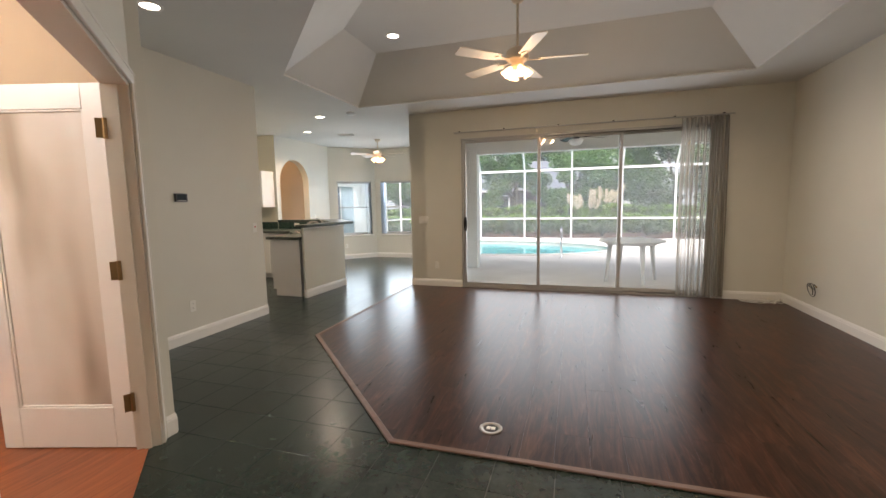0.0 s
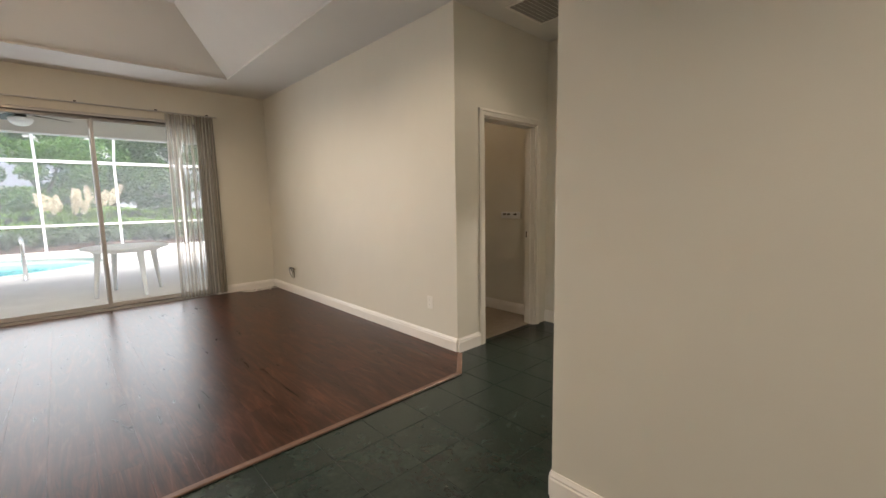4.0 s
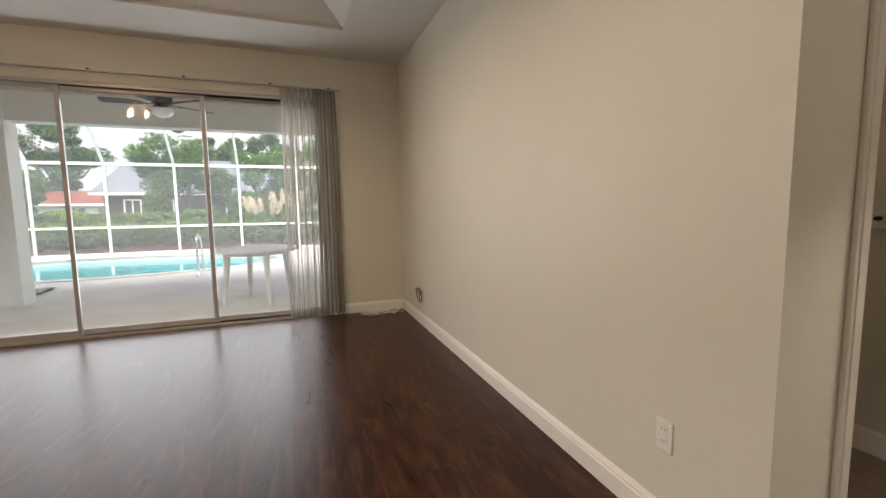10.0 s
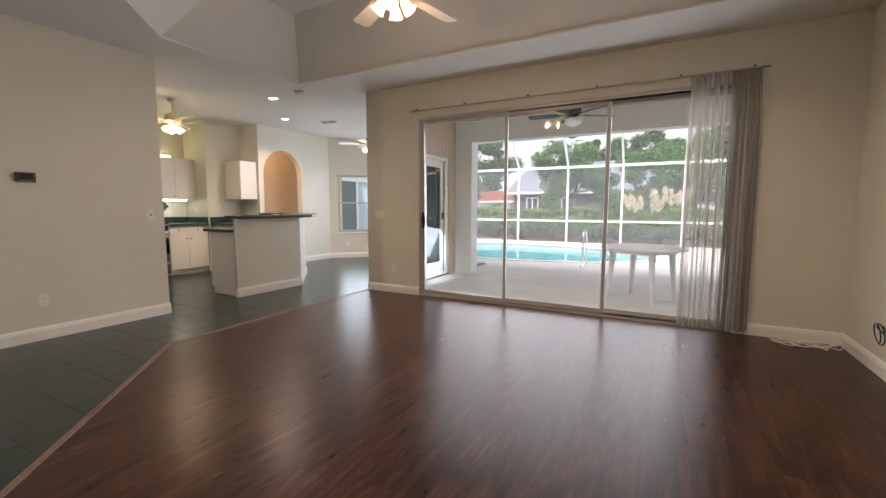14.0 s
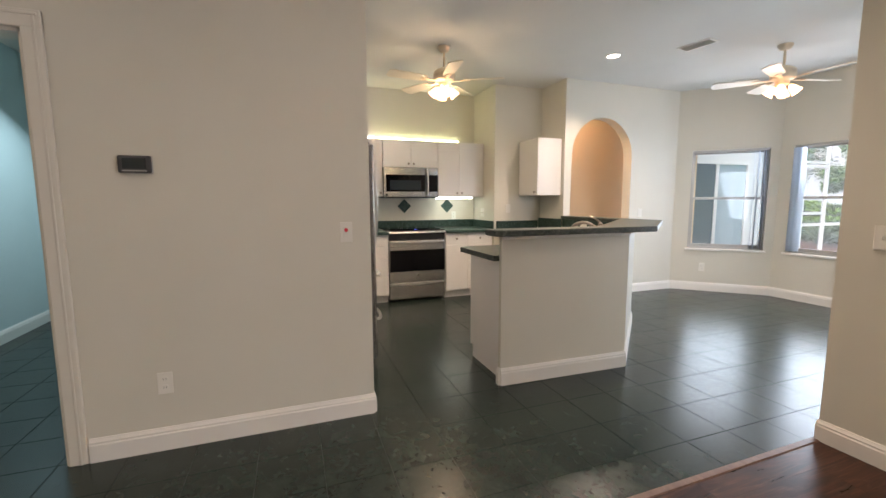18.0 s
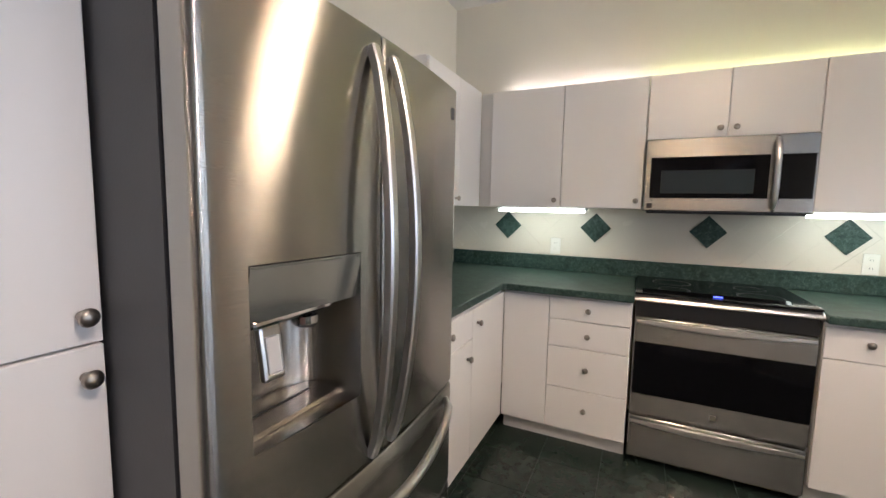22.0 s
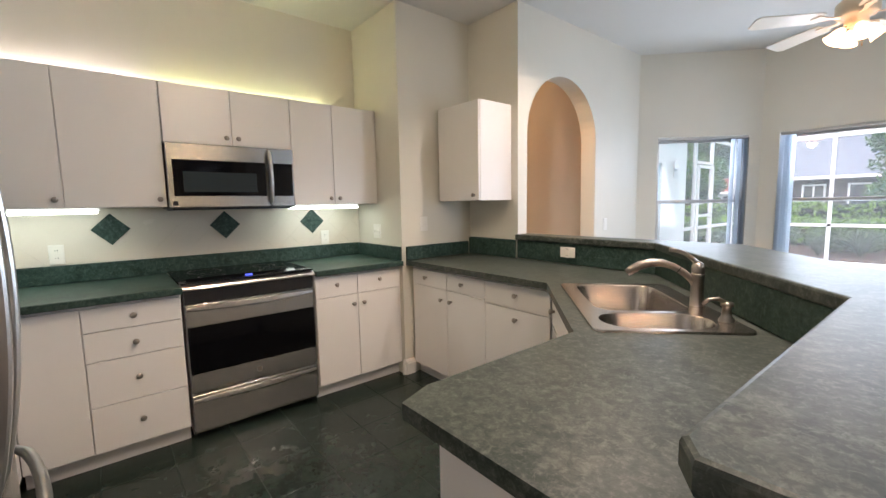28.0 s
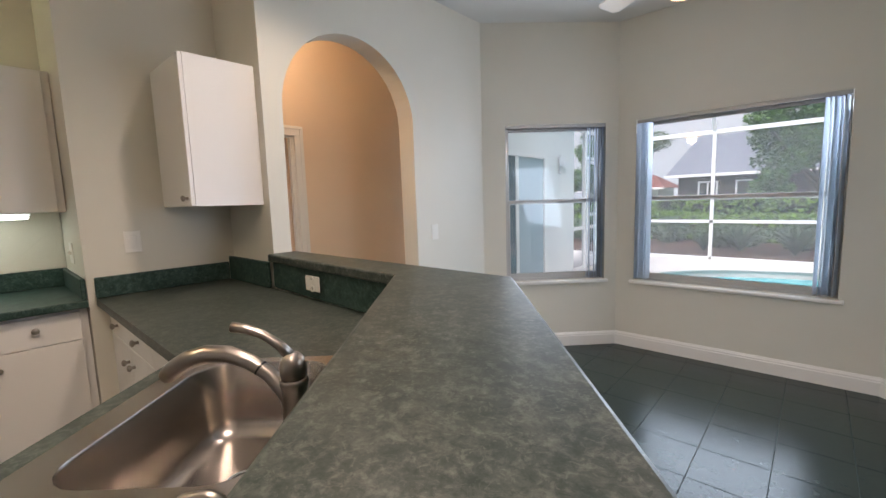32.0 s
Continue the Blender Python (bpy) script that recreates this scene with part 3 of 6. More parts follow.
def ceiling():
    bm = bmesh.new()
    outer = [(-8.9, -4.2), (5.4, -4.2), (5.4, 5.99), (-3.6, 5.99), (-3.6, 8.62), (-4.3, 9.45), (-8.9, 9.45)]
    top = inset(TRAY, 0.63)
    rings = []
    for poly, z in ((outer, CH), (TRAY, CH)):
        vs = [bm.verts.new((x, y, z)) for x, y in poly]
        rings.append([vs, [bm.edges.new((vs[i], vs[(i + 1) % len(vs)])) for i in range(len(vs))]])
    bmesh.ops.triangle_fill(bm, edges=rings[0][1] + rings[1][1], use_beauty=True)
    lo = rings[1][0]
    lip = [bm.verts.new((v.co.x, v.co.y, CH + 0.02)) for v in lo]
    hi = [bm.verts.new((x, y, 3.32)) for x, y in top]
    n = len(lo)
    for i in range(n):
        j = (i + 1) % n
        bm.faces.new((lo[i], lo[j], lip[j], lip[i]))
        bm.faces.new((lip[i], lip[j], hi[j], hi[i]))
    bm.faces.new(hi)
    bmesh.ops.recalc_face_normals(bm, faces=bm.faces)
    setting("ceiling", bm, CEIL, "white painted ceiling with a raised tray over the living area", "ceiling")


ceiling()
wall("wall_peach_room", (-8.6, 6.4), (-8.6, 7.3), 0.1, 0, CH, mat=WALL_PEACH)
wall("wall_peach_room_side", (-8.12, 7.25), (-8.6, 7.25), 0.1, 0, CH, mat=WALL_PEACH)
setting("roof", prism([(-9.0, -4.4), (5.6, -4.4), (5.6, 8.4), (-3.45, 8.4), (-3.45, 9.6), (-9.0, 9.6)], 3.5, 3.6), ROOFG, "flat slab of the roof above the rooms", "roof")
for nm, b in (("roof_edge", (-9.0, -8.9, -4.4, 9.6, 2.8, 3.5)), ("roof_edge", (5.4, 5.6, -4.4, 8.4, 2.8, 3.5)), ("roof_edge", (-9.0, 5.6, -4.4, -4.2, 2.8, 3.5)), ("roof_edge", (-3.5, 5.6, 8.34, 8.4, 2.84, 3.5)), ("roof_edge", (-9.0, -3.6, 9.45, 9.6, 2.8, 3.5)), ("roof_edge", (-3.6, -3.5, 5.99, 9.6, 2.84, 3.5))):
    setting(nm, box(*b), EXT, "white roof edge", "roof")

# skirting
skirt((XL + 0.0, YR), (-2.99, YR))
skirt((0.56, YR), (XR, YR))
skirt((XR, YR), (XR, YH))
skirt((XR, YH), (1.655, YH))
skirt((XH, YH), (XH, 1.02))
skirt((1.93, 0.245), (0.46, 0.245))
skirt((0.46, 0.245), (0.46, -4.0))
skirt((-2.12, -4.0), (-2.12, -0.41))
skirt((-3.53, 1.0), (-3.57, 1.04))
skirt((-3.57, 1.04), (-3.57, 1.12))
skirt((-3.57, 1.12), (-4.9, 1.12))
skirt((-5.0, 2.19), (-5.0, 3.61))
skirt((-5.0, 3.61), (-5.13, 3.61))
skirt((-7.66, 5.77), (-7.64, 5.77))
skirt((-7.64, 5.77), (-7.64, 5.86))
skirt((-7.1, 7.58), (-7.1, 8.4))
skirt((-7.1, 8.4), (-6.25, 9.25))
skirt((-6.25, 9.25), (-4.55, 9.25))
skirt((-4.55, 9.25), (XL, 8.56))
skirt((XL, 8.56), (XL, 7.7))
skirt((XL, 6.65), (XL, YR))
skirt((-8.48, 0.63), (-8.48, 2.82))
skirt((-5.13, 0.63), (-8.48, 0.63))
skirt((1.56, 3.4), (2.70, 3.4))
skirt((2.70, 3.4), (2.70, 1.87))
skirt((5.2, 1.9), (5.2, -2.0))


def casing(p0, p1, s0, s1, zt, depth, name="door_casing", w=0.075):
    """White casing on the room side and the lining of a doorway in a wall that runs p0 to p1."""
    m, _ = along(p0, p1)
    bm = bmesh.new()
    for a, b in ((s0 - w, s0 + 0.004), (s1 - 0.004, s1 + w)):
        add_box(bm, a, b, -0.018, 0.0, 0, zt + w, 0.006, 2)
        o = 0.012 if a < s0 else w - 0.03
        add_box(bm, a + o, a + o + 0.012, -0.022, -0.016, 0, zt + w - 0.012, 0.003)
    add_box(bm, s0 - w, s1 + w, -0.019, 0.0, zt - 0.004, zt + w, 0.006, 2)
    add_box(bm, s0 - w + 0.012, s1 + w - 0.012, -0.023, -0.016, zt + w - 0.026, zt + w - 0.012, 0.003)
    for a, b in ((s0, s0 + 0.018), (s1 - 0.018, s1)):
        add_box(bm, a, b, 0.001, depth, 0, zt)
        q = a + 0.018 if a == s0 else a - 0.012
        add_box(bm, q, q + 0.012, depth * 0.4, depth * 0.4 + 0.035, 0, zt)
    add_box(bm, s0, s1, 0.001, depth, zt - 0.018, zt)
    return setting(name, moved(bm, m), CASING, "cream painted door casing", "door frame")


casing((XR + 0.18, YH), (XH, YH), 0.155, 0.94, 2.0, 0.12, w=0.06)
casing((XH, 1.02), (1.93, 0.26), 0.07, 0.85, 2.03, 0.12, w=0.06)
casing((-2.12, -0.41), (-3.57, 1.04), 0.215, 2.0, 2.03, 0.12)
casing((-5.0, 1.12), (-5.0, 3.61), 0.08, 0.99, 2.05, 0.13)
casing((-8.02, 6.5), (-8.02, 9.4), 0.01, 0.66, 1.9, 0.02)

# ---- floors ----
WOODP = [(XR - 0.004, YR - 0.004), (XL, YR - 0.004), (-3.83, 2.97), (-2.25, 1.38), (1.08, 1.43), (XR - 0.004, 1.7)]
setting("floor", prism([(-9.0, -4.2), (5.4, -4.2), (5.4, 5.98), (-3.61, 5.98), (-3.61, 8.65), (-4.46, 9.43), (-9.0, 9.43)], -0.12, -0.0035), GROUT, "dark grout bed under the green floor tiles", "floor")
setting("floor_study", prism([(-6.3, -3.2), (-2.24, -3.2), (-2.24, -0.38), (-3.63, 1.01), (-6.3, 1.01)], -0.007, 0.003), STUDY_WOOD, "reddish wood floor behind the french doors", "floor")
setting("floor_closet", box(1.57, 2.69, 1.80, 3.39, -0.007, 0.008), CARPET, "beige carpet inside the hall doorway", "floor")
setting("floor_bedroom", prism([(2.735, 0.975), (2.02, 0.26), (2.06, -1.99), (5.19, -1.99), (5.19, 1.89), (2.82, 1.89)], -0.007, 0.01), CARPET, "beige carpet inside the bedroom door", "floor")


def edge_strip():
    bm = bmesh.new()
    pts = [(XL, YR - 0.02), (-3.83, 2.97), (-2.25, 1.38), (1.08, 1.43), (XR - 0.02, 1.7)]
    for a, b in zip(pts, pts[1:]):
        m, length = along(a, b)
        bmesh.ops.transform(x := add_box(bmesh.new(), -0.012, length + 0.012, -0.02, 0.02, 0.0, 0.014, 0.005), matrix=m, verts=x.verts)
        me = bpy.data.meshes.new("tmp")
        x.to_mesh(me), x.free()
        bm.from_mesh(me)
        bpy.data.meshes.remove(me)
    setting("threshold_strip", bm, EDGE, "brown wooden edge strip between the planks and the tiles", "trim")


edge_strip()


def inside(poly, x, y):
    hit = False
    for (x0, y0), (x1, y1) in zip(poly, poly[1:] + poly[:1]):
        if (y0 > y) != (y1 > y) and x < (x1 - x0) * (y - y0) / (y1 - y0) + x0:
            hit = not hit
    return hit


def clip_poly(sub, poly):
    """The part of a convex polygon sub that lies inside a convex polygon poly (counter-clockwise)."""
    out = list(sub)
    n = len(poly)
    for i in range(n):
        (ax, ay), (bx, by) = poly[i], poly[(i + 1) % n]
        src, out = out, []
        for k in range(len(src)):
            p, q = src[k - 1], src[k]
            sp = (bx - ax) * (p[1] - ay) - (by - ay) * (p[0] - ax)
            sq = (bx - ax) * (q[1] - ay) - (by - ay) * (q[0] - ax)
            if (sp >= 0) != (sq >= 0):
                t = sp / (sp - sq)
                out.append((p[0] + t * (q[0] - p[0]), p[1] + t * (q[1] - p[1])))
            if sq >= 0:
                out.append(q)
        if len(out) < 3:
            return []
    return out


def area(poly):
    return 0.5 * sum(a[0] * b[1] - b[0] * a[1] for a, b in zip(poly, poly[1:] + poly[:1]))


def planks():
    """The plank floor: staggered planks that run towards the sliding door."""
    root = setting("floor_planks", prism(WOODP, -0.0075, 0.002), GROUT, "dark brown wood-look plank floor of the living area", "floor")
    w, length, gap = 0.182, 1.22, 0.0005
    x, k = XL - 0.03, 0
    while x < XR:
        y = 1.2 - (k * 0.47 % 1.0) * length
        while y < YR:
            q = clip_poly([(x, y), (x + w - gap, y), (x + w - gap, y + length - gap), (x, y + length - gap)], WOODP)
            if q and abs(area(q)) > 0.004:
                cx, cy = sum(p[0] for p in q) / len(q), sum(p[1] for p in q) / len(q)
                ob = part("plank", prism([(p[0] - cx, p[1] - cy) for p in q], 0.0, 0.006), WOOD, root)
                ob.location = (cx, cy, 0.0025)
            y += length
        x += w
        k += 1


TS = 0.3075
WOODC = [(XL - 0.02, YR + 3), (XL - 0.02, 2.96), (-2.25, 1.36), (1.09, 1.41), (XR + 0.02, 1.76), (XR + 0.02, YR + 3)]


def tiles():
    root = setting("floor_tiles", box(-8.3, -8.2, 3.0, 3.1, -0.03, -0.009), GROUT, "dark green slate-look floor tiles", "floor")
    rest = bmesh.new()
    me = mesh_of(prism([(0.0016, 0.0016), (TS - 0.0016, 0.0016), (TS - 0.0016, TS - 0.0016), (0.0016, TS - 0.0016)], -0.007, 0.0, 0.0012, 1), "tile", TILE)
    count = 0
    for i in range(-10, 28):
        for j in range(-40, 6):
            x, y = -5.636 + i * TS, 7.89 + j * TS
            cx, cy = x + TS / 2, y + TS / 2
            if cx < -8.6 or cx > 2.9 or cy < -4.2 or cy > 9.5 or (cx > XL + 0.25 and cy > YR) or (cx > XR + 0.2 and cy > 1.95):
                continue
            corners = [(x, y), (x + TS, y), (x + TS, y + TS), (x, y + TS)]
            ins = [inside(WOODC, *c) for c in corners]
            if all(ins):
                continue
            near = -7.8 < cx < -3.6 and 2.2 < cy < 7.6 or -4.2 < cx < 0.6 and -0.2 < cy < 3.0
            if near and not any(ins) and count < 300:
                ob = new("tile", me)
                ob.parent = root
                ob.location = (x, y, 0)
                count += 1
            else:
                add_box(rest, x + 0.0025, x + TS - 0.0025, y + 0.0025, y + TS - 0.0025, -0.007, 0.0)
    tagged(part("tile_field", rest, TILE, root), kind="stuff")


# ---- sliding door to the lanai ----


def frame_rect(bm, s0, s1, z0, z1, w, y0, y1, bottom=None, bevel=0.003):
    add_box(bm, s0, s0 + w, y0, y1, z0, z1, bevel)
    add_box(bm, s1 - w, s1, y0, y1, z0, z1, bevel)
    add_box(bm, s0 + w, s1 - w, y0, y1, z1 - w, z1, bevel)
    add_box(bm, s0 + w, s1 - w, y0, y1, z0, z0 + (bottom or w), bevel)
    return bm


def sliding_door():
    root = thing("sliding_door", "three-panel aluminium framed glass sliding door, closed", "sliding door", at=(0, YR, 0))
    root["kind"] = "structure"
    part("outer_frame", frame_rect(bmesh.new(), -2.99, 0.56, 0.0, 2.385, 0.035, 0.01, 0.15), ALU, root)
    part("track", box(-2.955, 0.525, 0.02, 0.14, 0.0, 0.028, 0.004), ALU, root)
    xs = [-2.955, -1.755, -0.605, 0.525]
    for k, (a, b) in enumerate(zip(xs, xs[1:])):
        y = 0.03 + 0.035 * k
        pan = part("door_panel", frame_rect(bmesh.new(), a - (0.05 if k else 0), b, 0.03, 2.35, 0.036, y, y + 0.03, 0.055), ALU, root)
        g = part("pane", box(a + 0.03 - (0.05 if k else 0), b - 0.04, y + 0.012, y + 0.018, 0.09, 2.31), GLASS, pan)
        g.visible_shadow = False
    part("handle", moved(lathe([(0, 0), (0.016, 0), (0.02, 0.03), (0.014, 0.11), (0.02, 0.19), (0.016, 0.22), (0, 0.22)], 10), pose(-2.925, 0.012, 0.93)), BLACK, root, "dark pull handle")
    part("latch_box", box(-2.95, -2.9, -0.004, 0.03, 0.98, 1.1, 0.006), DARK, root)
    return root


sliding_door()

# ---- kitchen ----


def knob(m, parent):
    """A round nickel knob whose stem points along the frame's -y."""
    prof = [(0, 0), (0.008, 0), (0.006, 0.012), (0.013, 0.017), (0.0155, 0.023), (0.013, 0.028), (0.006, 0.031), (0, 0.0315)]
    return part("knob", moved(lathe(prof, 14), m @ pose(0, 0, 0, 90, 0, 0)), NICKEL, parent, "brushed nickel knob", smooth=True)


def cabinet(name, label, p, turn, w, depth, z0, z1, fronts, group="", toe=0.0, category="kitchen cabinet"):
    """A frameless cabinet. Its front runs from p along turn degrees; fronts: (kind, x0, x1, z0, z1, knob x, knob z)."""
    root = thing(name, label, category, group, (p[0], p[1], 0), turn)
    bm = box(0, w, 0, depth, z0 + toe, z1)
    if toe:
        add_box(bm, 0, w, 0.05, depth, z0, z0 + toe)
    part("body", bm, CAB, root)
    g = 0.0018
    for kind, a, b, c, d, kx, kz in fronts:
        f = part(kind, box(a + g, b - g, -0.019, -0.001, c + g, d - g, 0.0022), CAB, root)
        if kx is not None:
            knob(pose(kx, -0.019, kz), f)
    return root


ZC = 0.873
# range wall, facing the peninsula: fronts run along +y
FX = -7.68
cabinet("base_cabinet", "white slab-front base cabinet in the range corner", (FX, 3.615), 90, 0.265, 0.63, 0, ZC, [("door", 0, 0.265, 0.1, 0.86, None, 0)], "base cabinets", 0.1)
cabinet("drawer_cabinet", "white four-drawer base cabinet beside the range", (FX, 3.88), 90, 0.425, 0.63, 0, ZC,
        [("drawer", 0, 0.425, 0.735, 0.86, 0.21, 0.80), ("drawer", 0, 0.425, 0.58, 0.735, 0.21, 0.658), ("drawer", 0, 0.425, 0.345, 0.58, 0.21, 0.47), ("drawer", 0, 0.425, 0.1, 0.345, 0.21, 0.235)], "base cabinets", 0.1)
cabinet("base_cabinet", "white base cabinet with two doors beside the range", (FX, 5.075), 90, 0.69, 0.63, 0, ZC,
        [("drawer", 0, 0.315, 0.715, 0.86, 0.15, 0.80), ("door", 0, 0.315, 0.1, 0.715, 0.275, 0.645), ("drawer", 0.315, 0.66, 0.715, 0.86, 0.49, 0.80), ("door", 0.315, 0.66, 0.1, 0.715, 0.355, 0.645)], "base cabinets", 0.1)
# run beside the refrigerator, facing +y
cabinet("base_cabinet", "white base cabinet beside the refrigerator", (-6.6, 3.595), 180, 0.56, 0.62, 0, ZC,
        [("drawer", 0, 0.56, 0.715, 0.86, 0.28, 0.80), ("door", 0, 0.56, 0.1, 0.715, 0.5, 0.63)], "base cabinets", 0.1)
cabinet("base_cabinet", "white corner base cabinet with a single door", (-7.16, 3.595), 180, 0.5, 0.62, 0, ZC,
        [("door", 0, 0.5, 0.1, 0.86, 0.06, 0.78)], "base cabinets", 0.1)
# peninsula back run, facing -y
cabinet("base_cabinet", "narrow white base cabinet with drawers above doors", (-7.63, 5.86), 0, 0.81, 0.58, 0, ZC,
        [("drawer", 0.03, 0.43, 0.735, 0.86, 0.2, 0.80), ("door", 0.03, 0.43, 0.1, 0.735, 0.38, 0.66), ("drawer", 0.43, 0.81, 0.735, 0.86, 0.6, 0.80), ("door", 0.43, 0.81, 0.1, 0.735, 0.48, 0.66)], "peninsula cabinets", 0.1)
cabinet("base_cabinet", "wide white base cabinet with a drawer over a door", (-6.82, 5.86), 0, 0.5, 0.58, 0, ZC,
        [("drawer", 0, 0.5, 0.715, 0.86, 0.26, 0.80), ("door", 0, 0.5, 0.1, 0.715, 0.26, 0.655)], "peninsula cabinets", 0.1)
SINKA = -47.5
cabinet("sink_cabinet", "white angled sink base cabinet with two doors", (-6.28, 5.83), SINKA, 0.82, 0.16, 0, 0.70,
        [("door", 0.02, 0.41, 0.1, 0.69, 0.36, 0.6), ("door", 0.41, 0.8, 0.1, 0.69, 0.46, 0.6)], "peninsula cabinets", 0.1)
_sf = thing("sink_apron", "white false drawer front below the sink", "cabinet front", "peninsula cabinets", (-6.28, 5.83, 0), SINKA)
part("panel", box(0.02, 0.8, -0.019, 0.012, 0.702, ZC - 0.002, 0.002), CAB, _sf)
knob(pose(0.12, -0.019, 0.79), _sf)
cabinet("base_cabinet", "white base cabinet at the end of the peninsula", (-5.69, 5.21), -90, 0.65, 0.51, 0, ZC,
        [("door", 0.02, 0.33, 0.1, 0.86, 0.28, 0.78), ("door", 0.33, 0.63, 0.1, 0.86, 0.38, 0.78)], "peninsula cabinets", 0.1)
# upper cabinets on the range wall
UX = -7.98
for y, w, nd, z0, nm in ((3.40, 0.915, 2, 1.358, "white upper cabinet with two slab doors beside the microwave"), (4.318, 0.755, 2, 1.742, "short white upper cabinet above the microwave"), (5.076, 0.69, 2, 1.358, "white upper cabinet with two slab doors at the pier")):
    fr = []
    for k in range(nd):
        a, b = w / nd * k, w / nd * (k + 1)
        if w == 0.69:
            a, b = (0, 0.31) if k == 0 else (0.31, 0.66)
        if w == 0.915:
            kx = b - 0.035
        else:
            kx = b - 0.035 if k == 0 else a + 0.035
        fr.append(("door", a, b, z0, 2.092, kx, z0 + 0.045))
    cabinet("upper_cabinet", nm, (UX, y), 90, w, 0.333, z0, 2.095, fr, "upper cabinets")
cabinet("upper_cabinet", "white upper cabinet on the refrigerator wall", (-7.2, 3.315), 180, 0.75, 0.335, 1.358, 2.095,
        [("door", 0, 0.39, 1.358, 2.092, 0.35, 1.40), ("door", 0.39, 0.74, 1.358, 2.092, None, 0)], "upper cabinets")
cabinet("upper_cabinet", "single white upper cabinet hung over the peninsula", (-7.625, 6.155), 0, 0.46, 0.333, 1.365, 2.085,
        [("door", 0, 0.46, 1.365, 2.085, 0.415, 1.405)], "upper cabinets")
cabinet("pantry_cabinet", "tall white pantry cabinet beside the refrigerator", (-5.135, 3.52), 180, 0.555, 0.54, 0, 2.4,
        [("door", 0, 0.555, 0.1, 1.117, 0.525, 1.067), ("door", 0, 0.555, 1.117, 2.398, 0.525, 1.166)], "", 0.1, "pantry")

# worktops


def slab_hole(poly, hole, z0, z1):
    """A slab over a polygon with one hole through it."""
    bm = bmesh.new()
    tops = []
    for z in (z0, z1):
        loops = []
        for q in (poly, hole):
            vs = [bm.verts.new((x, y, z)) for x, y in q]
            loops.append((vs, [bm.edges.new((vs[i], vs[(i + 1) % len(vs)])) for i in range(len(vs))]))
        bmesh.ops.triangle_fill(bm, edges=loops[0][1] + loops[1][1], use_beauty=True)
        tops.append(loops)
    for k in range(2):
        a, b = tops[0][k][0], tops[1][k][0]
        for i in range(len(a)):
            j = (i + 1) % len(a)
            bm.faces.new((a[i], a[j], b[j], b[i]))
    bmesh.ops.recalc_face_normals(bm, faces=bm.faces)
    return bm


SINKM = pose(-5.785, 5.682, 0, 0, 0, SINKA)
SW, SD = 0.40, 0.249


def to_sink(pts):
    return [tuple((SINKM @ Vector((x, y, 0))).xy) for x, y in pts]


ctr = [(-5.745, 4.57), (-5.71, 4.475), (-5.11, 4.475), (-5.11, 5.384), (-6.022, 6.44), (-7.09, 6.468), (-7.637, 6.468), (-7.637, 5.80), (-6.315, 5.80), (-5.745, 5.175)]
hole = to_sink([(-SW + 0.015, -SD + 0.015), (SW - 0.015, -SD + 0.015), (SW - 0.015, SD - 0.015), (-SW + 0.015, SD - 0.015)])
pen = thing("peninsula_worktop", "green marbled laminate worktop on the white peninsula cabinets", "worktop")
part("worktop", slab_hole(ctr, hole, 0.877, 0.915), BARTOP, pen)
rng = thing("range_worktop", "green marbled laminate worktop either side of the range", "worktop")
part("worktop", prism([(-8.318, 2.972), (-6.59, 2.972), (-6.59, 3.62), (-7.6, 3.62), (-7.62, 3.64), (-7.62, 4.312), (-8.318, 4.312)], 0.877, 0.915, 0.006), COUNTER, rng)
part("worktop", prism([(-8.318, 5.073), (-7.62, 5.073), (-7.62, 5.766), (-8.318, 5.766)], 0.877, 0.915, 0.006), COUNTER, rng)
part("upstand", box(-8.317, -8.297, 2.995, 5.766, 0.916, 1.022, 0.004), COUNTER, rng)
part("upstand", box(-8.297, -6.59, 2.973, 2.993, 0.916, 1.022, 0.004), COUNTER, rng)
part("upstand", box(-8.296, -7.64, 5.746, 5.767, 0.916, 1.022, 0.004), COUNTER, rng)
part("upstand", box(-7.638, -7.618, 5.80, 6.45, 0.916, 1.022, 0.004), COUNTER, pen)
part("upstand", box(-7.616, -7.1, 6.448, 6.467, 0.916, 1.058, 0.004), COUNTER, pen)


def strip(p0, p1, thick, z0, z1):
    m, length = along(p0, p1)
    return moved(box(0, length, 0, thick, z0, z1, 0.003), m)


part("splash_panel", strip((-7.098, 6.493), (-6.024, 6.445), -0.014, 0.916, 1.057), COUNTER, pen)
part("splash_panel", strip((-6.022, 6.443), (-5.107, 5.386), -0.014, 0.916, 1.057), COUNTER, pen)
part("splash_panel", strip((-5.107, 5.386), (-5.107, 4.53), -0.014, 0.916, 1.057), COUNTER, pen)

knee_in = [(-5.105, 4.535), (-5.105, 5.388), (-6.022, 6.447), (-7.098, 6.495)]
knee_out = [(-7.098, 6.58), (-5.93, 6.53), (-5.03, 5.58), (-5.06, 4.51)]
knee = setting("knee_wall", prism(knee_in[::-1][0:] + [(-5.095, 4.51)] + knee_out[::-1], 0, 1.056), WALL, "low cream wall that carries the raised bar", "wall")
for a, b in (((-5.06, 4.51), (-5.03, 5.58)), ((-5.03, 5.58), (-5.93, 6.53)), ((-5.93, 6.53), (-7.09, 6.58)), ((-5.095, 4.51), (-5.06, 4.51))):
    skirt(a, b)
bar = thing("bar_top", "raised grey-green marbled laminate breakfast bar with clipped corners", "bar top")
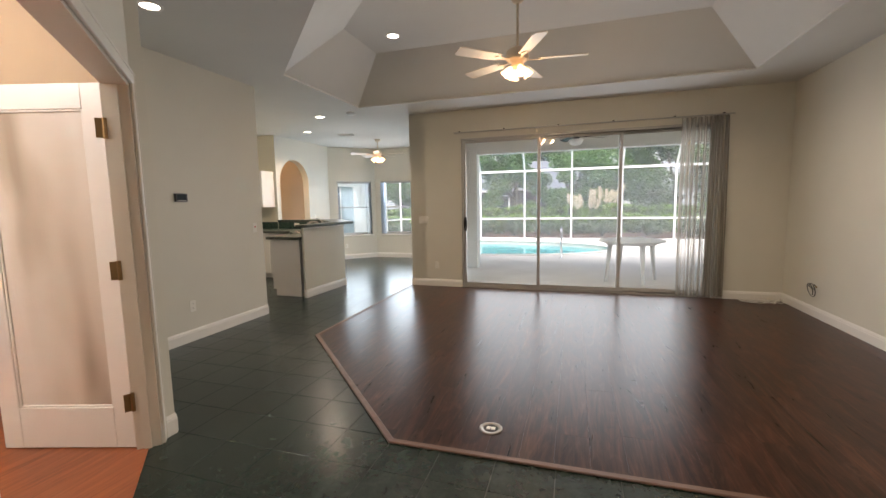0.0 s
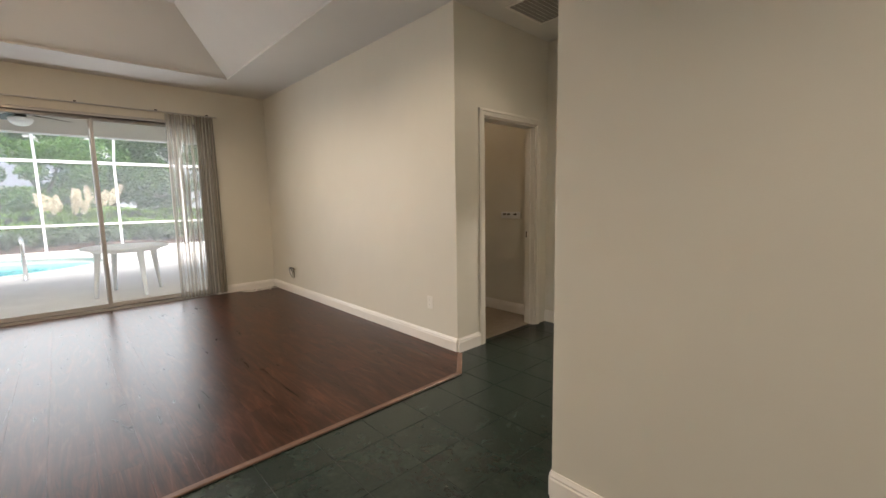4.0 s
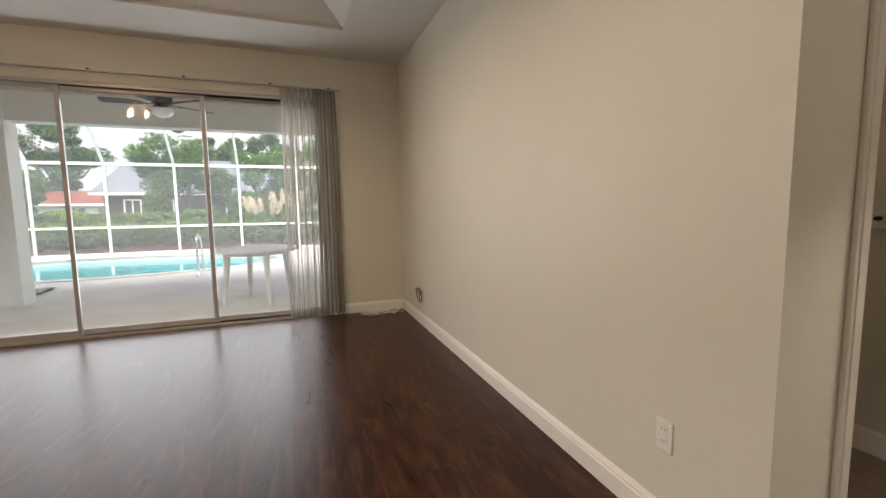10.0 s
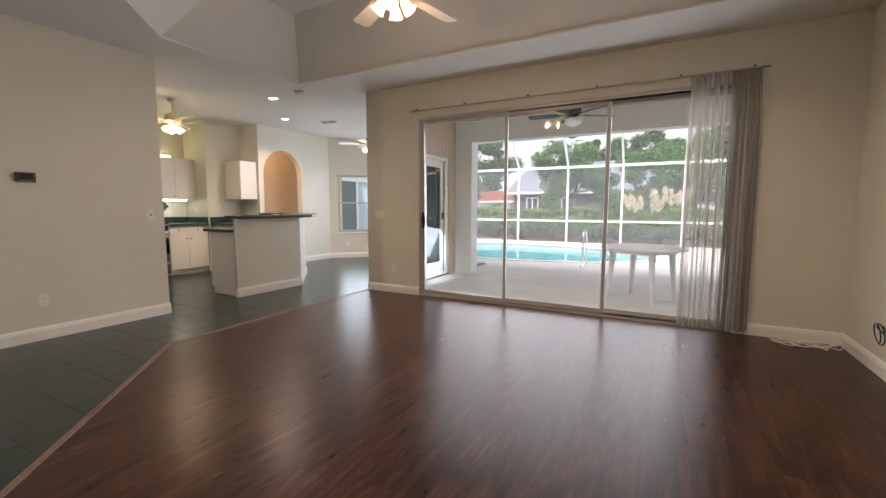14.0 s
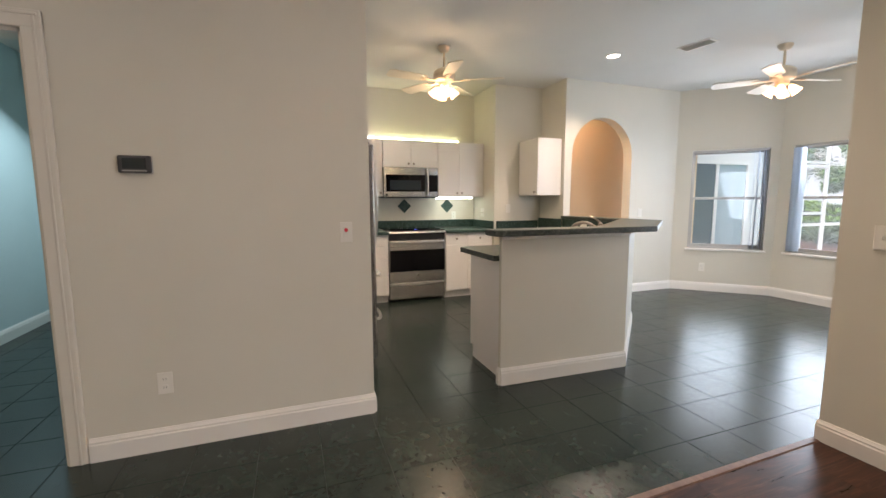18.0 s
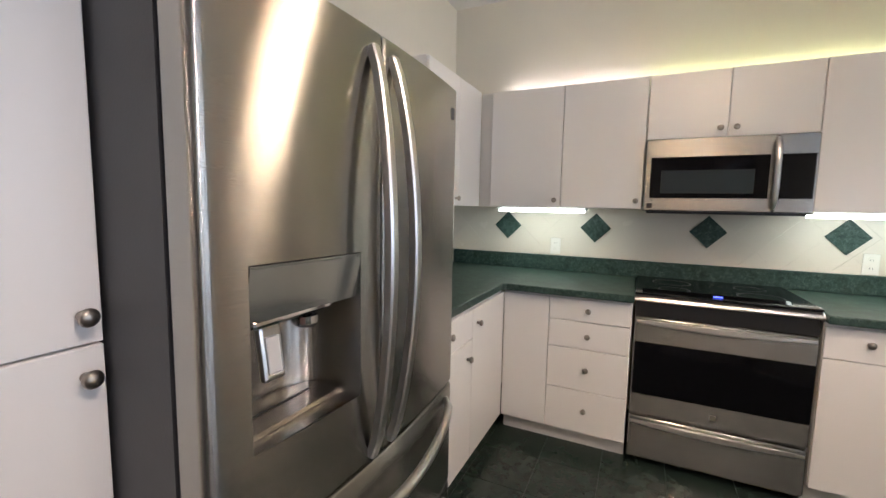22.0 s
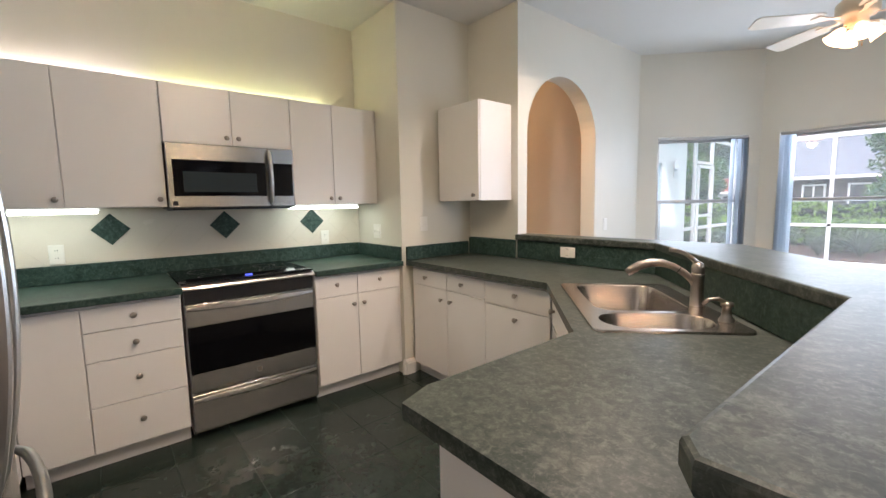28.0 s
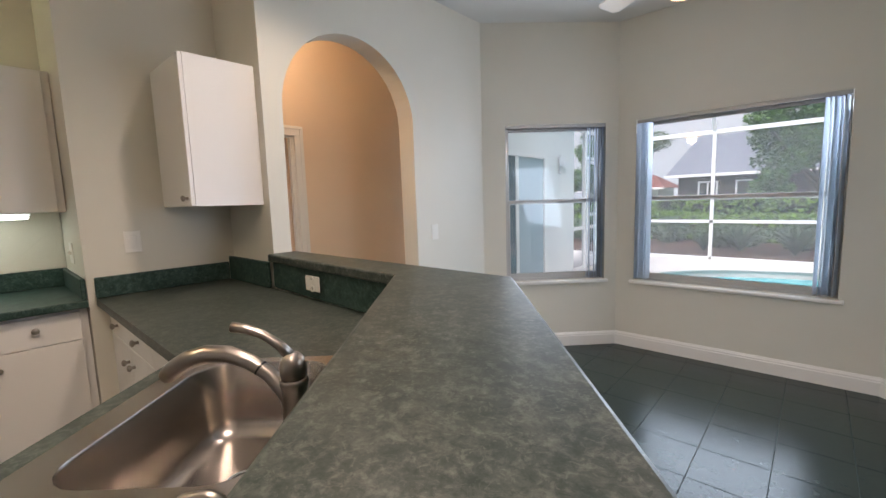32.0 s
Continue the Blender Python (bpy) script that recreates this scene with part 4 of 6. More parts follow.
part("bar_slab", prism([(-5.15, 4.45), (-5.125, 4.415), (-4.985, 4.42), (-4.955, 4.46), (-4.93, 5.745), (-5.658, 6.60), (-7.098, 6.62), (-7.098, 6.455), (-6.028, 6.408), (-5.128, 5.368)][::-1], 1.058, 1.10, 0.008), BARTOP, bar)
part("trim_moulding", strip((-5.059, 4.512), (-5.029, 5.58), -0.015, 1.03, 1.056), TRIM, bar)


def round_rect(x0, x1, y0, y1, r, n=5):
    out = []
    for cx, cy, a0 in ((x1 - r, y1 - r, 0), (x0 + r, y1 - r, 90), (x0 + r, y0 + r, 180), (x1 - r, y0 + r, 270)):
        out += [(cx + r * math.cos(radians(a0 + 90 * k / n)), cy + r * math.sin(radians(a0 + 90 * k / n))) for k in range(n + 1)]
    return out


def sink():
    root = thing("kitchen_sink", "double-bowl satin stainless drop-in sink", "sink")
    root.matrix_world = SINKM
    bowls = [(-0.37, 0.145, -0.185, 0.172, 0.085), (0.172, 0.372, -0.205, 0.172, 0.099)]
    bm = bmesh.new()
    loops = []
    for q in [round_rect(-SW, SW, -SD, SD, 0.035)] + [round_rect(*b) for b in bowls]:
        vs = [bm.verts.new((x, y, 0.923)) for x, y in q]
        loops.append((vs, [bm.edges.new((vs[i], vs[(i + 1) % len(vs)])) for i in range(len(vs))]))
    bmesh.ops.triangle_fill(bm, edges=[e for _, es in loops for e in es], use_beauty=True)
    out = loops[0][0]
    low = [bm.verts.new((v.co.x * 1.006, v.co.y * 1.008, 0.9155)) for v in out]
    for i in range(len(out)):
        bm.faces.new((out[i], out[(i + 1) % len(out)], low[(i + 1) % len(out)], low[i]))
    bmesh.ops.recalc_face_normals(bm, faces=bm.faces)
    part("rim", bm, SINKST, root)
    for (x0, x1, y0, y1, r), deep in zip(bowls, (0.2, 0.17)):
        bm = bmesh.new()
        rings = []
        for d, z in ((0, 0.923), (0.004, 0.917), (0.012, 0.923 - deep * 0.75), (0.03, 0.923 - deep * 0.95), (0.06, 0.923 - deep)):
            rings.append([bm.verts.new((x, y, z)) for x, y in round_rect(x0 + d, x1 - d, y0 + d, y1 - d, max(r - d, 0.02))])
        n = len(rings[0])
        for a, b in zip(rings, rings[1:]):
            for i in range(n):
                bm.faces.new((a[i], a[(i + 1) % n], b[(i + 1) % n], b[i]))
        bm.faces.new(rings[-1])
        bmesh.ops.recalc_face_normals(bm, faces=bm.faces)
        bmesh.ops.reverse_faces(bm, faces=bm.faces)
        bowl = part("bowl", bm, SINKST, root, smooth=True)
        cx, cy = (x0 + x1) / 2, (y0 + y1) / 2
        part("drain", lathe([(0.045, 0.003), (0.04, 0.004), (0.036, 0.001), (0.0, -0.0)], 18, (cx - 0.03, cy + 0.015, 0.924 - deep)), CHROME, bowl, "chrome drain")
        part("strainer", lathe([(0.034, 0.0032), (0.0, 0.0036)], 18, (cx - 0.03, cy + 0.015, 0.924 - deep)), BLACK, bowl, "dark drain strainer")
    return root


sink()


def faucet():
    root = thing("kitchen_faucet", "brushed nickel pull-out kitchen faucet with a lever", "faucet")
    root.matrix_world = SINKM @ pose(0.045, 0.214, 0.9115)
    part("body", lathe([(0.03, 0), (0.03, 0.006), (0.0235, 0.012), (0.0225, 0.125), (0.0245, 0.13), (0.0245, 0.137), (0.022, 0.14)], 20), NICKEL, root, smooth=True)
    part("lever_cap", lathe([(0.021, 0.141), (0.023, 0.148), (0.0235, 0.162), (0.020, 0.175), (0.012, 0.185), (0, 0.188)], 20), NICKEL, root, smooth=True)
    part("spout", tube([(0, -0.008, 0.09), (-0.004, -0.022, 0.117), (-0.014, -0.05, 0.144), (-0.02, -0.085, 0.165), (-0.025, -0.125, 0.178), (-0.03, -0.165, 0.178), (-0.035, -0.205, 0.166), (-0.039, -0.235, 0.147), (-0.041, -0.252, 0.133)], [0.012, 0.0135, 0.0135, 0.014, 0.0155, 0.0165, 0.0175, 0.018, 0.0145], 14), NICKEL, root, smooth=True)
    part("spout_joint", tube([(-0.0155, -0.062, 0.152), (-0.0162, -0.065, 0.154)], 0.0142, 14), BLACK, root)
    part("lever", tube([(0, -0.004, 0.18), (-0.002, -0.022, 0.2), (-0.004, -0.05, 0.219), (-0.005, -0.08, 0.23), (-0.006, -0.104, 0.234)], [0.011, 0.009, 0.008, 0.0085, 0.0095], 10), NICKEL, root, smooth=True)
    d = thing("soap_dispenser", "brushed nickel soap dispenser beside the faucet", "soap dispenser")
    d.matrix_world = SINKM @ pose(0.272, 0.212, 0.9235)
    part("body", lathe([(0.024, 0), (0.024, 0.006), (0.016, 0.02), (0.013, 0.05), (0.02, 0.055), (0.018, 0.066), (0, 0.07)], 16), NICKEL, d, smooth=True)
    part("spout", tube([(0, 0, 0.062), (0, -0.03, 0.078), (0, -0.06, 0.075), (0, -0.078, 0.058)], [0.008, 0.007, 0.006, 0.006], 8), NICKEL, d, smooth=True)


faucet()

# cream diagonal wall tiles with green diamonds


def backsplash():
    root = setting("backsplash", box(-8.319, -8.312, 2.98, 5.765, 1.023, 1.356), SPLASH, "cream diagonal wall tile with green diamonds above the worktop", "backsplash")
    rect = [(2.985, 1.025), (5.762, 1.025), (5.762, 1.354), (2.985, 1.354)]
    s = 0.215
    for i in range(-2, 30):
        for j in range(-3, 4):
            cy, cz = 3.0 + i * s / 2 + 0.0, 1.225 + j * s / 2
            if (i + j) % 2:
                continue
            h = s / 2 - 0.0012
            q = clip_poly([(cy - h, cz), (cy, cz - h), (cy + h, cz), (cy, cz + h)], rect)
            if q and abs(area(q)) > 0.0004:
                bm = bmesh.new()
                a = [bm.verts.new((-8.3118, y, z)) for y, z in q]
                b = [bm.verts.new((-8.3095, y, z)) for y, z in q]
                bm.faces.new(b)
                for k in range(len(q)):
                    bm.faces.new((a[k], a[(k + 1) % len(q)], b[(k + 1) % len(q)], b[k]))
                bmesh.ops.recalc_face_normals(bm, faces=bm.faces)
                part("tile", bm, SPLASH, root)
    for cy in (3.43, 4.041, 4.688, 5.335):
        h = 0.099
        bm = bmesh.new()
        q = [(cy - h, 1.226), (cy, 1.226 - h), (cy + h, 1.226), (cy, 1.226 + h)]
        a = [bm.verts.new((-8.312, y, z)) for y, z in q]
        b = [bm.verts.new((-8.303, y, z)) for y, z in q]
        bm.faces.new(b)
        for k in range(4):
            bm.faces.new((a[k], a[(k + 1) % 4], b[(k + 1) % 4], b[k]))
        bmesh.ops.recalc_face_normals(bm, faces=bm.faces)
        part("diamond_tile", bm, COUNTER, root, "dark green diamond tile")


backsplash()

solo("corner_filler", box(-8.3, -7.99, 3.317, 3.398, 1.358, 2.095, 0.002), CAB, "white filler strip between the corner upper cabinets", "cabinet filler")

# light fittings of the cabinets
for y0, y1, wd in ((3.43, 4.0, "left"), (5.09, 5.63, "right")):
    f = thing("under_cabinet_light", "lit fluorescent strip under the upper cabinet", "strip light", "under-cabinet lights")
    part("housing", box(-8.16, -8.05, y0, y1, 1.342, 1.3575, 0.003), WHITEPL, f)
    part("tube_lens", box(-8.15, -8.035, y0 + 0.01, y1 - 0.01, 1.326, 1.3415, 0.005), TUBE, f)
f = thing("rope_light", "glowing rope light on top of the upper cabinets", "rope light", "rope lights")
part("lit_tube", tube([(-8.285, 3.42, 2.15), (-8.285, 4.28, 2.15)], 0.008, 6), ROPE2, f)
f = thing("rope_light", "yellowish rope light on top of the upper cabinets", "rope light", "rope lights")
part("lit_tube", tube([(-8.285, 4.32, 2.15), (-8.285, 5.5, 2.15)], 0.008, 6), ROPE, f)


def strap(pts, w, d, up=(1, 0, 0)):
    """A flat bowed bar of width w and depth d along pts, its width lying along up."""
    bm = bmesh.new()
    u = Vector(up)
    rings = []
    for k, p in enumerate(pts):
        a, b = Vector(pts[max(k - 1, 0)]), Vector(pts[min(k + 1, len(pts) - 1)])
        n = (b - a).normalized().cross(u).normalized()
        c = 0.22 * d
        rings.append([bm.verts.new(Vector(p) + u * x + n * y) for x, y in ((-w / 2, -d / 2), (w / 2, -d / 2), (w / 2, d / 2 - c), (w / 2 - c, d / 2), (c - w / 2, d / 2), (-w / 2, d / 2 - c))])
    for r, q in zip(rings, rings[1:]):
        for j in range(6):
            bm.faces.new((r[j], r[(j + 1) % 6], q[(j + 1) % 6], q[j]))
    bm.faces.new(rings[0]), bm.faces.new(rings[-1])
    bmesh.ops.recalc_face_normals(bm, faces=bm.faces)
    return bm


def bowed_front(x):
    return 3.795 - 0.13 * (x + 6.125) ** 2


def bowed_shell(xa, xb, yb, z0, z1, hole=None, ra=0.004, rb=0.004):
    """A bowed steel door between xa (outer, larger x) and xb with rounded upright edges; hole: (x0, x1, z0, z1) left open."""
    plan = [(xa, yb)] + [(xa - ra * (1 - math.cos(k * math.pi / 10)), bowed_front(xa - ra) - ra * (1 - math.sin(k * math.pi / 10))) for k in range(6)]
    xs = [xa - ra + (xb + rb - xa + ra) * k / 24 for k in range(1, 25)]
    if hole:
        xs = sorted([x for x in xs if all(abs(x - h) > 0.006 for h in hole[:2])] + list(hole[:2]), reverse=True)
    plan += [(x, bowed_front(x)) for x in xs]
    plan += [(xb + rb * (1 - math.sin(k * math.pi / 10)), bowed_front(xb + rb) - rb * (1 - math.cos(k * math.pi / 10))) for k in range(1, 6)] + [(xb, yb)]
    e = 0.005
    rows = [(z0, e), (z0 + e * 0.4, e * 0.3), (z0 + e, 0.0)] + ([(hole[2], 0.0), (hole[3], 0.0)] if hole else []) + [(z1 - e, 0.0), (z1 - e * 0.4, e * 0.3), (z1, e)]
    bm = bmesh.new()
    grid = [[bm.verts.new((x, max(y - d, yb), z)) for x, y in plan] for z, d in rows]
    for j in range(len(rows) - 1):
        for i in range(len(plan) - 1):
            if hole and rows[j][0] >= hole[2] - 1e-5 and rows[j + 1][0] <= hole[3] + 1e-5 and hole[0] - 1e-5 <= plan[i + 1][0] and plan[i][0] <= hole[1] + 1e-5:
                continue
            bm.faces.new((grid[j][i], grid[j][i + 1], grid[j + 1][i + 1], grid[j + 1][i]))
    bm.faces.new(grid[0]), bm.faces.new(grid[-1][::-1])
    bmesh.ops.recalc_face_normals(bm, faces=bm.faces)
    return bm


def smooth_by_angle(ob, limit=35):
    """Smooth shading that keeps the sharp edges sharp."""
    me = ob.data
    bm = bmesh.new()
    bm.from_mesh(me)
    for f in bm.faces:
        f.smooth = True
    for e in bm.edges:
        e.smooth = len(e.link_faces) == 2 and e.calc_face_angle(0) < radians(limit)
    bm.to_mesh(me)
    bm.free()
    return ob


def fridge():
    root = thing("refrigerator", "stainless steel french-door refrigerator with a water dispenser", "refrigerator")
    part("body", prism([(-6.575, 3.03), (-5.695, 3.03), (-5.695, 3.70), (-5.735, 3.70), (-5.735, 3.60), (-6.535, 3.60), (-6.535, 3.70), (-6.575, 3.70)], 0.03, 1.672), GREYSIDE, root, "charcoal grey side panels")
    part("gasket", frame_flat_xz(-6.565, -5.705, 3.7, 3.7115, 0.07, 1.66, 0.03), BLACK, root, "black door gasket")
    for x0, x1 in ((-5.84, -5.70), (-6.57, -6.43)):
        part("hinge_cover", box(x0, x1, 3.53, 3.69, 1.673, 1.722, 0.01, 2), GREYSIDE, root)
        part("hinge_arm", box(x0 + 0.05, x1 - 0.012, 3.69, 3.745, 1.7135, 1.728, 0.004, 2), GREYSIDE, root)
    yb = 3.712
    smooth_by_angle(part("door", bowed_shell(-6.115, -6.572, yb, 0.768, 1.712, None, 0.006, 0.02), STEEL, root))
    x0, x1, z0, z1 = -6.035, -5.772, 0.938, 1.25
    door = smooth_by_angle(part("door", bowed_shell(-5.695, -6.109, yb, 0.768, 1.712, (x0, x1, z0, z1), 0.02, 0.006), STEEL, root))
    # niche: a bowed recess between the opening's upright edges
    h = 0.095
    bm = bmesh.new()
    plan = [(x1, bowed_front(x1))] + [((x0 + x1) / 2 + (x1 - x0) / 2 * math.cos(math.pi * k / 16), 3.72 - 0.085 * math.sin(math.pi * k / 16) ** 0.6) for k in range(17)] + [(x0, bowed_front(x0))]
    lo = [bm.verts.new((x, y, z0)) for x, y in plan]
    hi = [bm.verts.new((x, y, z1 - 0.002)) for x, y in plan]
    for k in range(len(plan) - 1):
        bm.faces.new((lo[k], lo[k + 1], hi[k + 1], hi[k]))
    bm.faces.new(lo[::-1])
    bmesh.ops.recalc_face_normals(bm, faces=bm.faces)
    smooth_by_angle(part("niche", bm, STEEL, door, "stainless dispenser niche"), 50)
    bm = bmesh.new()
    cols = [x0 + 0.0015 + (x1 - x0 - 0.003) * k / 8 for k in range(9)]
    rows = [[bm.verts.new((x, bowed_front(x) + d, z)) for x in cols] for d, z in ((-0.06, z1 - 0.002), (0.001, z1 - 0.002), (0.0015, z1 - 0.01), (-0.012, z1 - h), (-0.06, z1 - h))]
    for a, b in zip(rows, rows[1:]):
        for k in range(8):
            bm.faces.new((a[k], a[k + 1], b[k + 1], b[k]))
    bmesh.ops.recalc_face_normals(bm, faces=bm.faces)
    smooth_by_angle(part("control_panel", bm, PANELGL, door, "glossy grey control panel"))
    tray = part("drip_tray", prism([(x1 - 0.004, 3.745)] + [(min(max(x, x0 + 0.004), x1 - 0.004), y + 0.006) for x, y in plan[1:-1]] + [(x0 + 0.004, 3.745)], z0 + 0.001, z0 + 0.012), SINKST, door, "brownish drip tray")
    part("tray_slot", box(-5.985, -5.83, 3.69, 3.694, z0 + 0.0122, z0 + 0.0135), BLACK, door)
    part("nozzle_bar", box(-6.0, -5.80, 3.70, 3.752, z1 - h - 0.022, z1 - h - 0.0005, 0.008, 2), CHROME, door, "chrome nozzle bar", )
    part("nozzle", moved(lathe([(0, 0), (0.019, 0.0), (0.026, 0.008), (0.026, 0.022), (0, 0.022)], 16), pose(-5.935, 3.735, z1 - h - 0.045)), CHROME, door)
    pad = part("paddle", moved(box(-0.024, 0.024, -0.008, 0.008, -0.1, 0, 0.007, 2), pose(-5.842, 3.735, z1 - h - 0.02, 8)), STEEL_H, door, "pale grey dispenser paddle")
    part("paddle_face", moved(box(-0.016, 0.016, 0.008, 0.0105, -0.088, -0.02, 0.004, 2), pose(-5.842, 3.735, z1 - h - 0.02, 8)), PADDLE, pad, "grey paddle face")
    # bowed flat handles beside the seam
    for hx, s in ((-6.068, 1), (-6.153, -1)):
        pts = []
        for k in range(21):
            t = k / 20
            pts.append((hx + s * (0.012 * math.sin(math.pi * t) - 0.004), 3.798 + 0.058 * math.sin(math.pi * t) ** 0.7, 0.782 + 0.892 * t))
        smooth_by_angle(part("handle", strap(pts, 0.026, 0.02), STEEL_H, root, "bowed flat stainless handle"), 30)
    # freezer drawers
    for z0, z1 in ((0.412, 0.758), (0.065, 0.405)):
        dr = smooth_by_angle(part("freezer_drawer", bowed_shell(-5.695, -6.572, yb, z0, z1, None, 0.02, 0.02), STEEL, root))
        pts = []
        for k in range(21):
            t = k / 20
            x = -6.51 + 0.77 * t
            pts.append((x, bowed_front(x) + 0.066 * math.sin(math.pi * t) ** 0.5, z1 - 0.035 - 0.035 * math.sin(math.pi * t)))
        part("handle", tube(pts, [0.009] + [0.0135] * 19 + [0.009], 12), STEEL_H, dr, "bowed stainless handle", smooth=True)
    part("badge", box(-6.535, -6.51, bowed_front(-6.52), bowed_front(-6.52) + 0.002, 1.615, 1.65, 0.001), GREYSIDE, root)
    for x in (-6.5, -5.77):
        part("foot", box(x - 0.03, x + 0.03, 3.1, 3.6, 0.0, 0.03), BLACK, root)


def frame_flat_xz(x0, x1, y0, y1, z0, z1, w):
    """An upright rectangular frame, open in the middle."""
    bm = bmesh.new()
    for q in ((x0, x0 + w, z0, z1), (x1 - w, x1, z0, z1), (x0 + w, x1 - w, z0, z0 + w), (x0 + w, x1 - w, z1 - w, z1)):
        add_box(bm, q[0], q[1], y0, y1, q[2], q[3])
    bmesh.ops.remove_doubles(bm, verts=bm.verts, dist=1e-5)
    return bm


fridge()


def stove():
    root = thing("range", "stainless slide-in electric range with a black glass top", "range")
    y0, y1, xf = 4.316, 5.068, -7.665
    part("body", box(-8.295, xf - 0.03, y0 + 0.002, y1 - 0.002, 0.03, 0.9), STEEL, root)
    part("cooktop", box(-8.29, xf - 0.012, y0 - 0.004, y1 + 0.004, 0.9165, 0.927, 0.003), BLACKGL, root, "black ceramic glass cooktop")
    for cy, cx, r in ((4.5, -8.1, 0.1), (4.88, -8.1, 0.075), (4.5, -7.86, 0.075), (4.88, -7.86, 0.1)):
        part("burner_ring", lathe([(r, 0), (r, 0.0006), (r - 0.004, 0.0006), (r - 0.004, 0)], 28, (cx, cy, 0.9272)), BLACK, root)
    bm = bmesh.new()
    prof = [(xf - 0.07, 0.9275), (xf + 0.005, 0.905), (xf + 0.012, 0.893), (xf + 0.004, 0.885), (xf - 0.05, 0.885)]
    a = [bm.verts.new((x, y0 - 0.006, z)) for x, z in prof]
    b = [bm.verts.new((x, y1 + 0.006, z)) for x, z in prof]
    bm.faces.new(a), bm.faces.new(b[::-1])
    for i in range(5):
        bm.faces.new((a[i], a[(i + 1) % 5], b[(i + 1) % 5], b[i]))
    bmesh.ops.recalc_face_normals(bm, faces=bm.faces)
    part("front_lip", bm, STEEL_H, root)
    part("control_panel", moved(box(-0.004, 0.004, y0 + 0.03, y1 - 0.1, -0.0, 0.055), pose(xf - 0.032, 0, 0.918, 0, -72, 0)), BLACKGL, root, "black glass touch control panel")
    d = part("clock_display", moved(box(-0.001, 0.001, 4.66, 4.7, 0.02, 0.035), pose(xf - 0.028, 0, 0.9235, 0, -72, 0)), glow("blue_digits", (0.1, 0.15, 1.0), 0.35), root, "blue clock digits")
    part("vent_panel", box(xf - 0.035, xf - 0.012, y0 + 0.004, y1 - 0.004, 0.805, 0.884), BLACK, root)
    door = part("oven_door", box(xf - 0.03, xf, y0 + 0.004, y1 - 0.004, 0.285, 0.8, 0.004), STEEL, root)
    part("window", box(xf - 0.006, xf + 0.0025, y0 + 0.008, y1 - 0.008, 0.395, 0.672), BLACKGL, door, "black glass oven window")
    # moulded grip: a bowed ledge along the top of the door
    for zc, par in ((0.755, door), (0.215, None)):
        bm = bmesh.new()
        n = 18
        rings = []
        for k in range(n + 1):
            t = k / n
            y = y0 + 0.012 + (y1 - y0 - 0.024) * t
            s = math.sin(math.pi * t)
            rings.append([bm.verts.new(p) for p in ((xf - 0.002, y, zc + 0.034), (xf + 0.003 + 0.011 * s, y, zc + 0.03), (xf + 0.004 + 0.013 * s, y, zc + 0.02 - 0.012 * s), (xf - 0.002, y, zc + 0.012 - 0.014 * s))])
        for a, b in zip(rings, rings[1:]):
            for i in range(4):
                bm.faces.new((a[i], a[(i + 1) % 4], b[(i + 1) % 4], b[i]))
        bm.faces.new(rings[0][::-1]), bm.faces.new(rings[-1])
        bmesh.ops.recalc_face_normals(bm, faces=bm.faces)
        if par is None:
            par = part("warming_drawer", box(xf - 0.03, xf, y0 + 0.004, y1 - 0.004, 0.05, 0.268, 0.004), STEEL, root)
        part("grip", bm, STEEL_H, par)
    part("badge", box(xf, xf + 0.003, 4.68, 4.705, 0.325, 0.35), NICKEL, door)
    for y in (4.36, 5.02):
        part("foot", box(-8.2, -7.75, y - 0.02, y + 0.02, 0, 0.03), BLACK, root)


stove()


def microwave():
    root = thing("microwave", "stainless over-the-range microwave with a black window", "microwave")
    y0, y1, x, z0, z1 = 4.32, 5.07, -7.93, 1.335, 1.738
    part("body", box(-8.3, x - 0.02, y0 + 0.003, y1 - 0.003, z0 + 0.012, z1), GREYSIDE, root)
    part("underside", box(-8.28, x - 0.03, y0 + 0.02, y1 - 0.02, z0, z0 + 0.0118), BLACK, root)
    door = part("door", box(x - 0.02, x + 0.008, y0, y0 + 0.585, z0 + 0.014, z1, 0.005), STEEL, root)
    part("window_frame", box(x + 0.002, x + 0.0105, y0 + 0.028, y0 + 0.56, z0 + 0.085, z1 - 0.098, 0.002), BLACKGL, door, "black glass door window")
    part("window", box(x + 0.006, x + 0.0115, y0 + 0.08, y0 + 0.5, z0 + 0.11, z1 - 0.17), GREYLCD, door)
    panel = part("control_panel", box(x - 0.02, x + 0.008, y0 + 0.588, y1, z0 + 0.014, z1, 0.005), STEEL, root)
    part("keypad", box(x + 0.002, x + 0.0105, y0 + 0.6, y1 - 0.012, z0 + 0.085, z1 - 0.098, 0.002), BLACKGL, panel)
    part("badge", box(x + 0.007, x + 0.0095, y0 + 0.018, y0 + 0.045, z0 + 0.03, z0 + 0.055), BLACK, door)
    pts = [(x + 0.008 + 0.042 * math.sin(math.pi * k / 14) ** 0.5, y0 + 0.583, z0 + 0.035 + 0.35 * k / 14) for k in range(15)]
    part("handle", tube(pts, [0.010] + [0.0145] * 13 + [0.010], 10), STEEL_H, root, "bowed stainless handle", smooth=True)


microwave()

# ---- ceiling fans and lamps ----


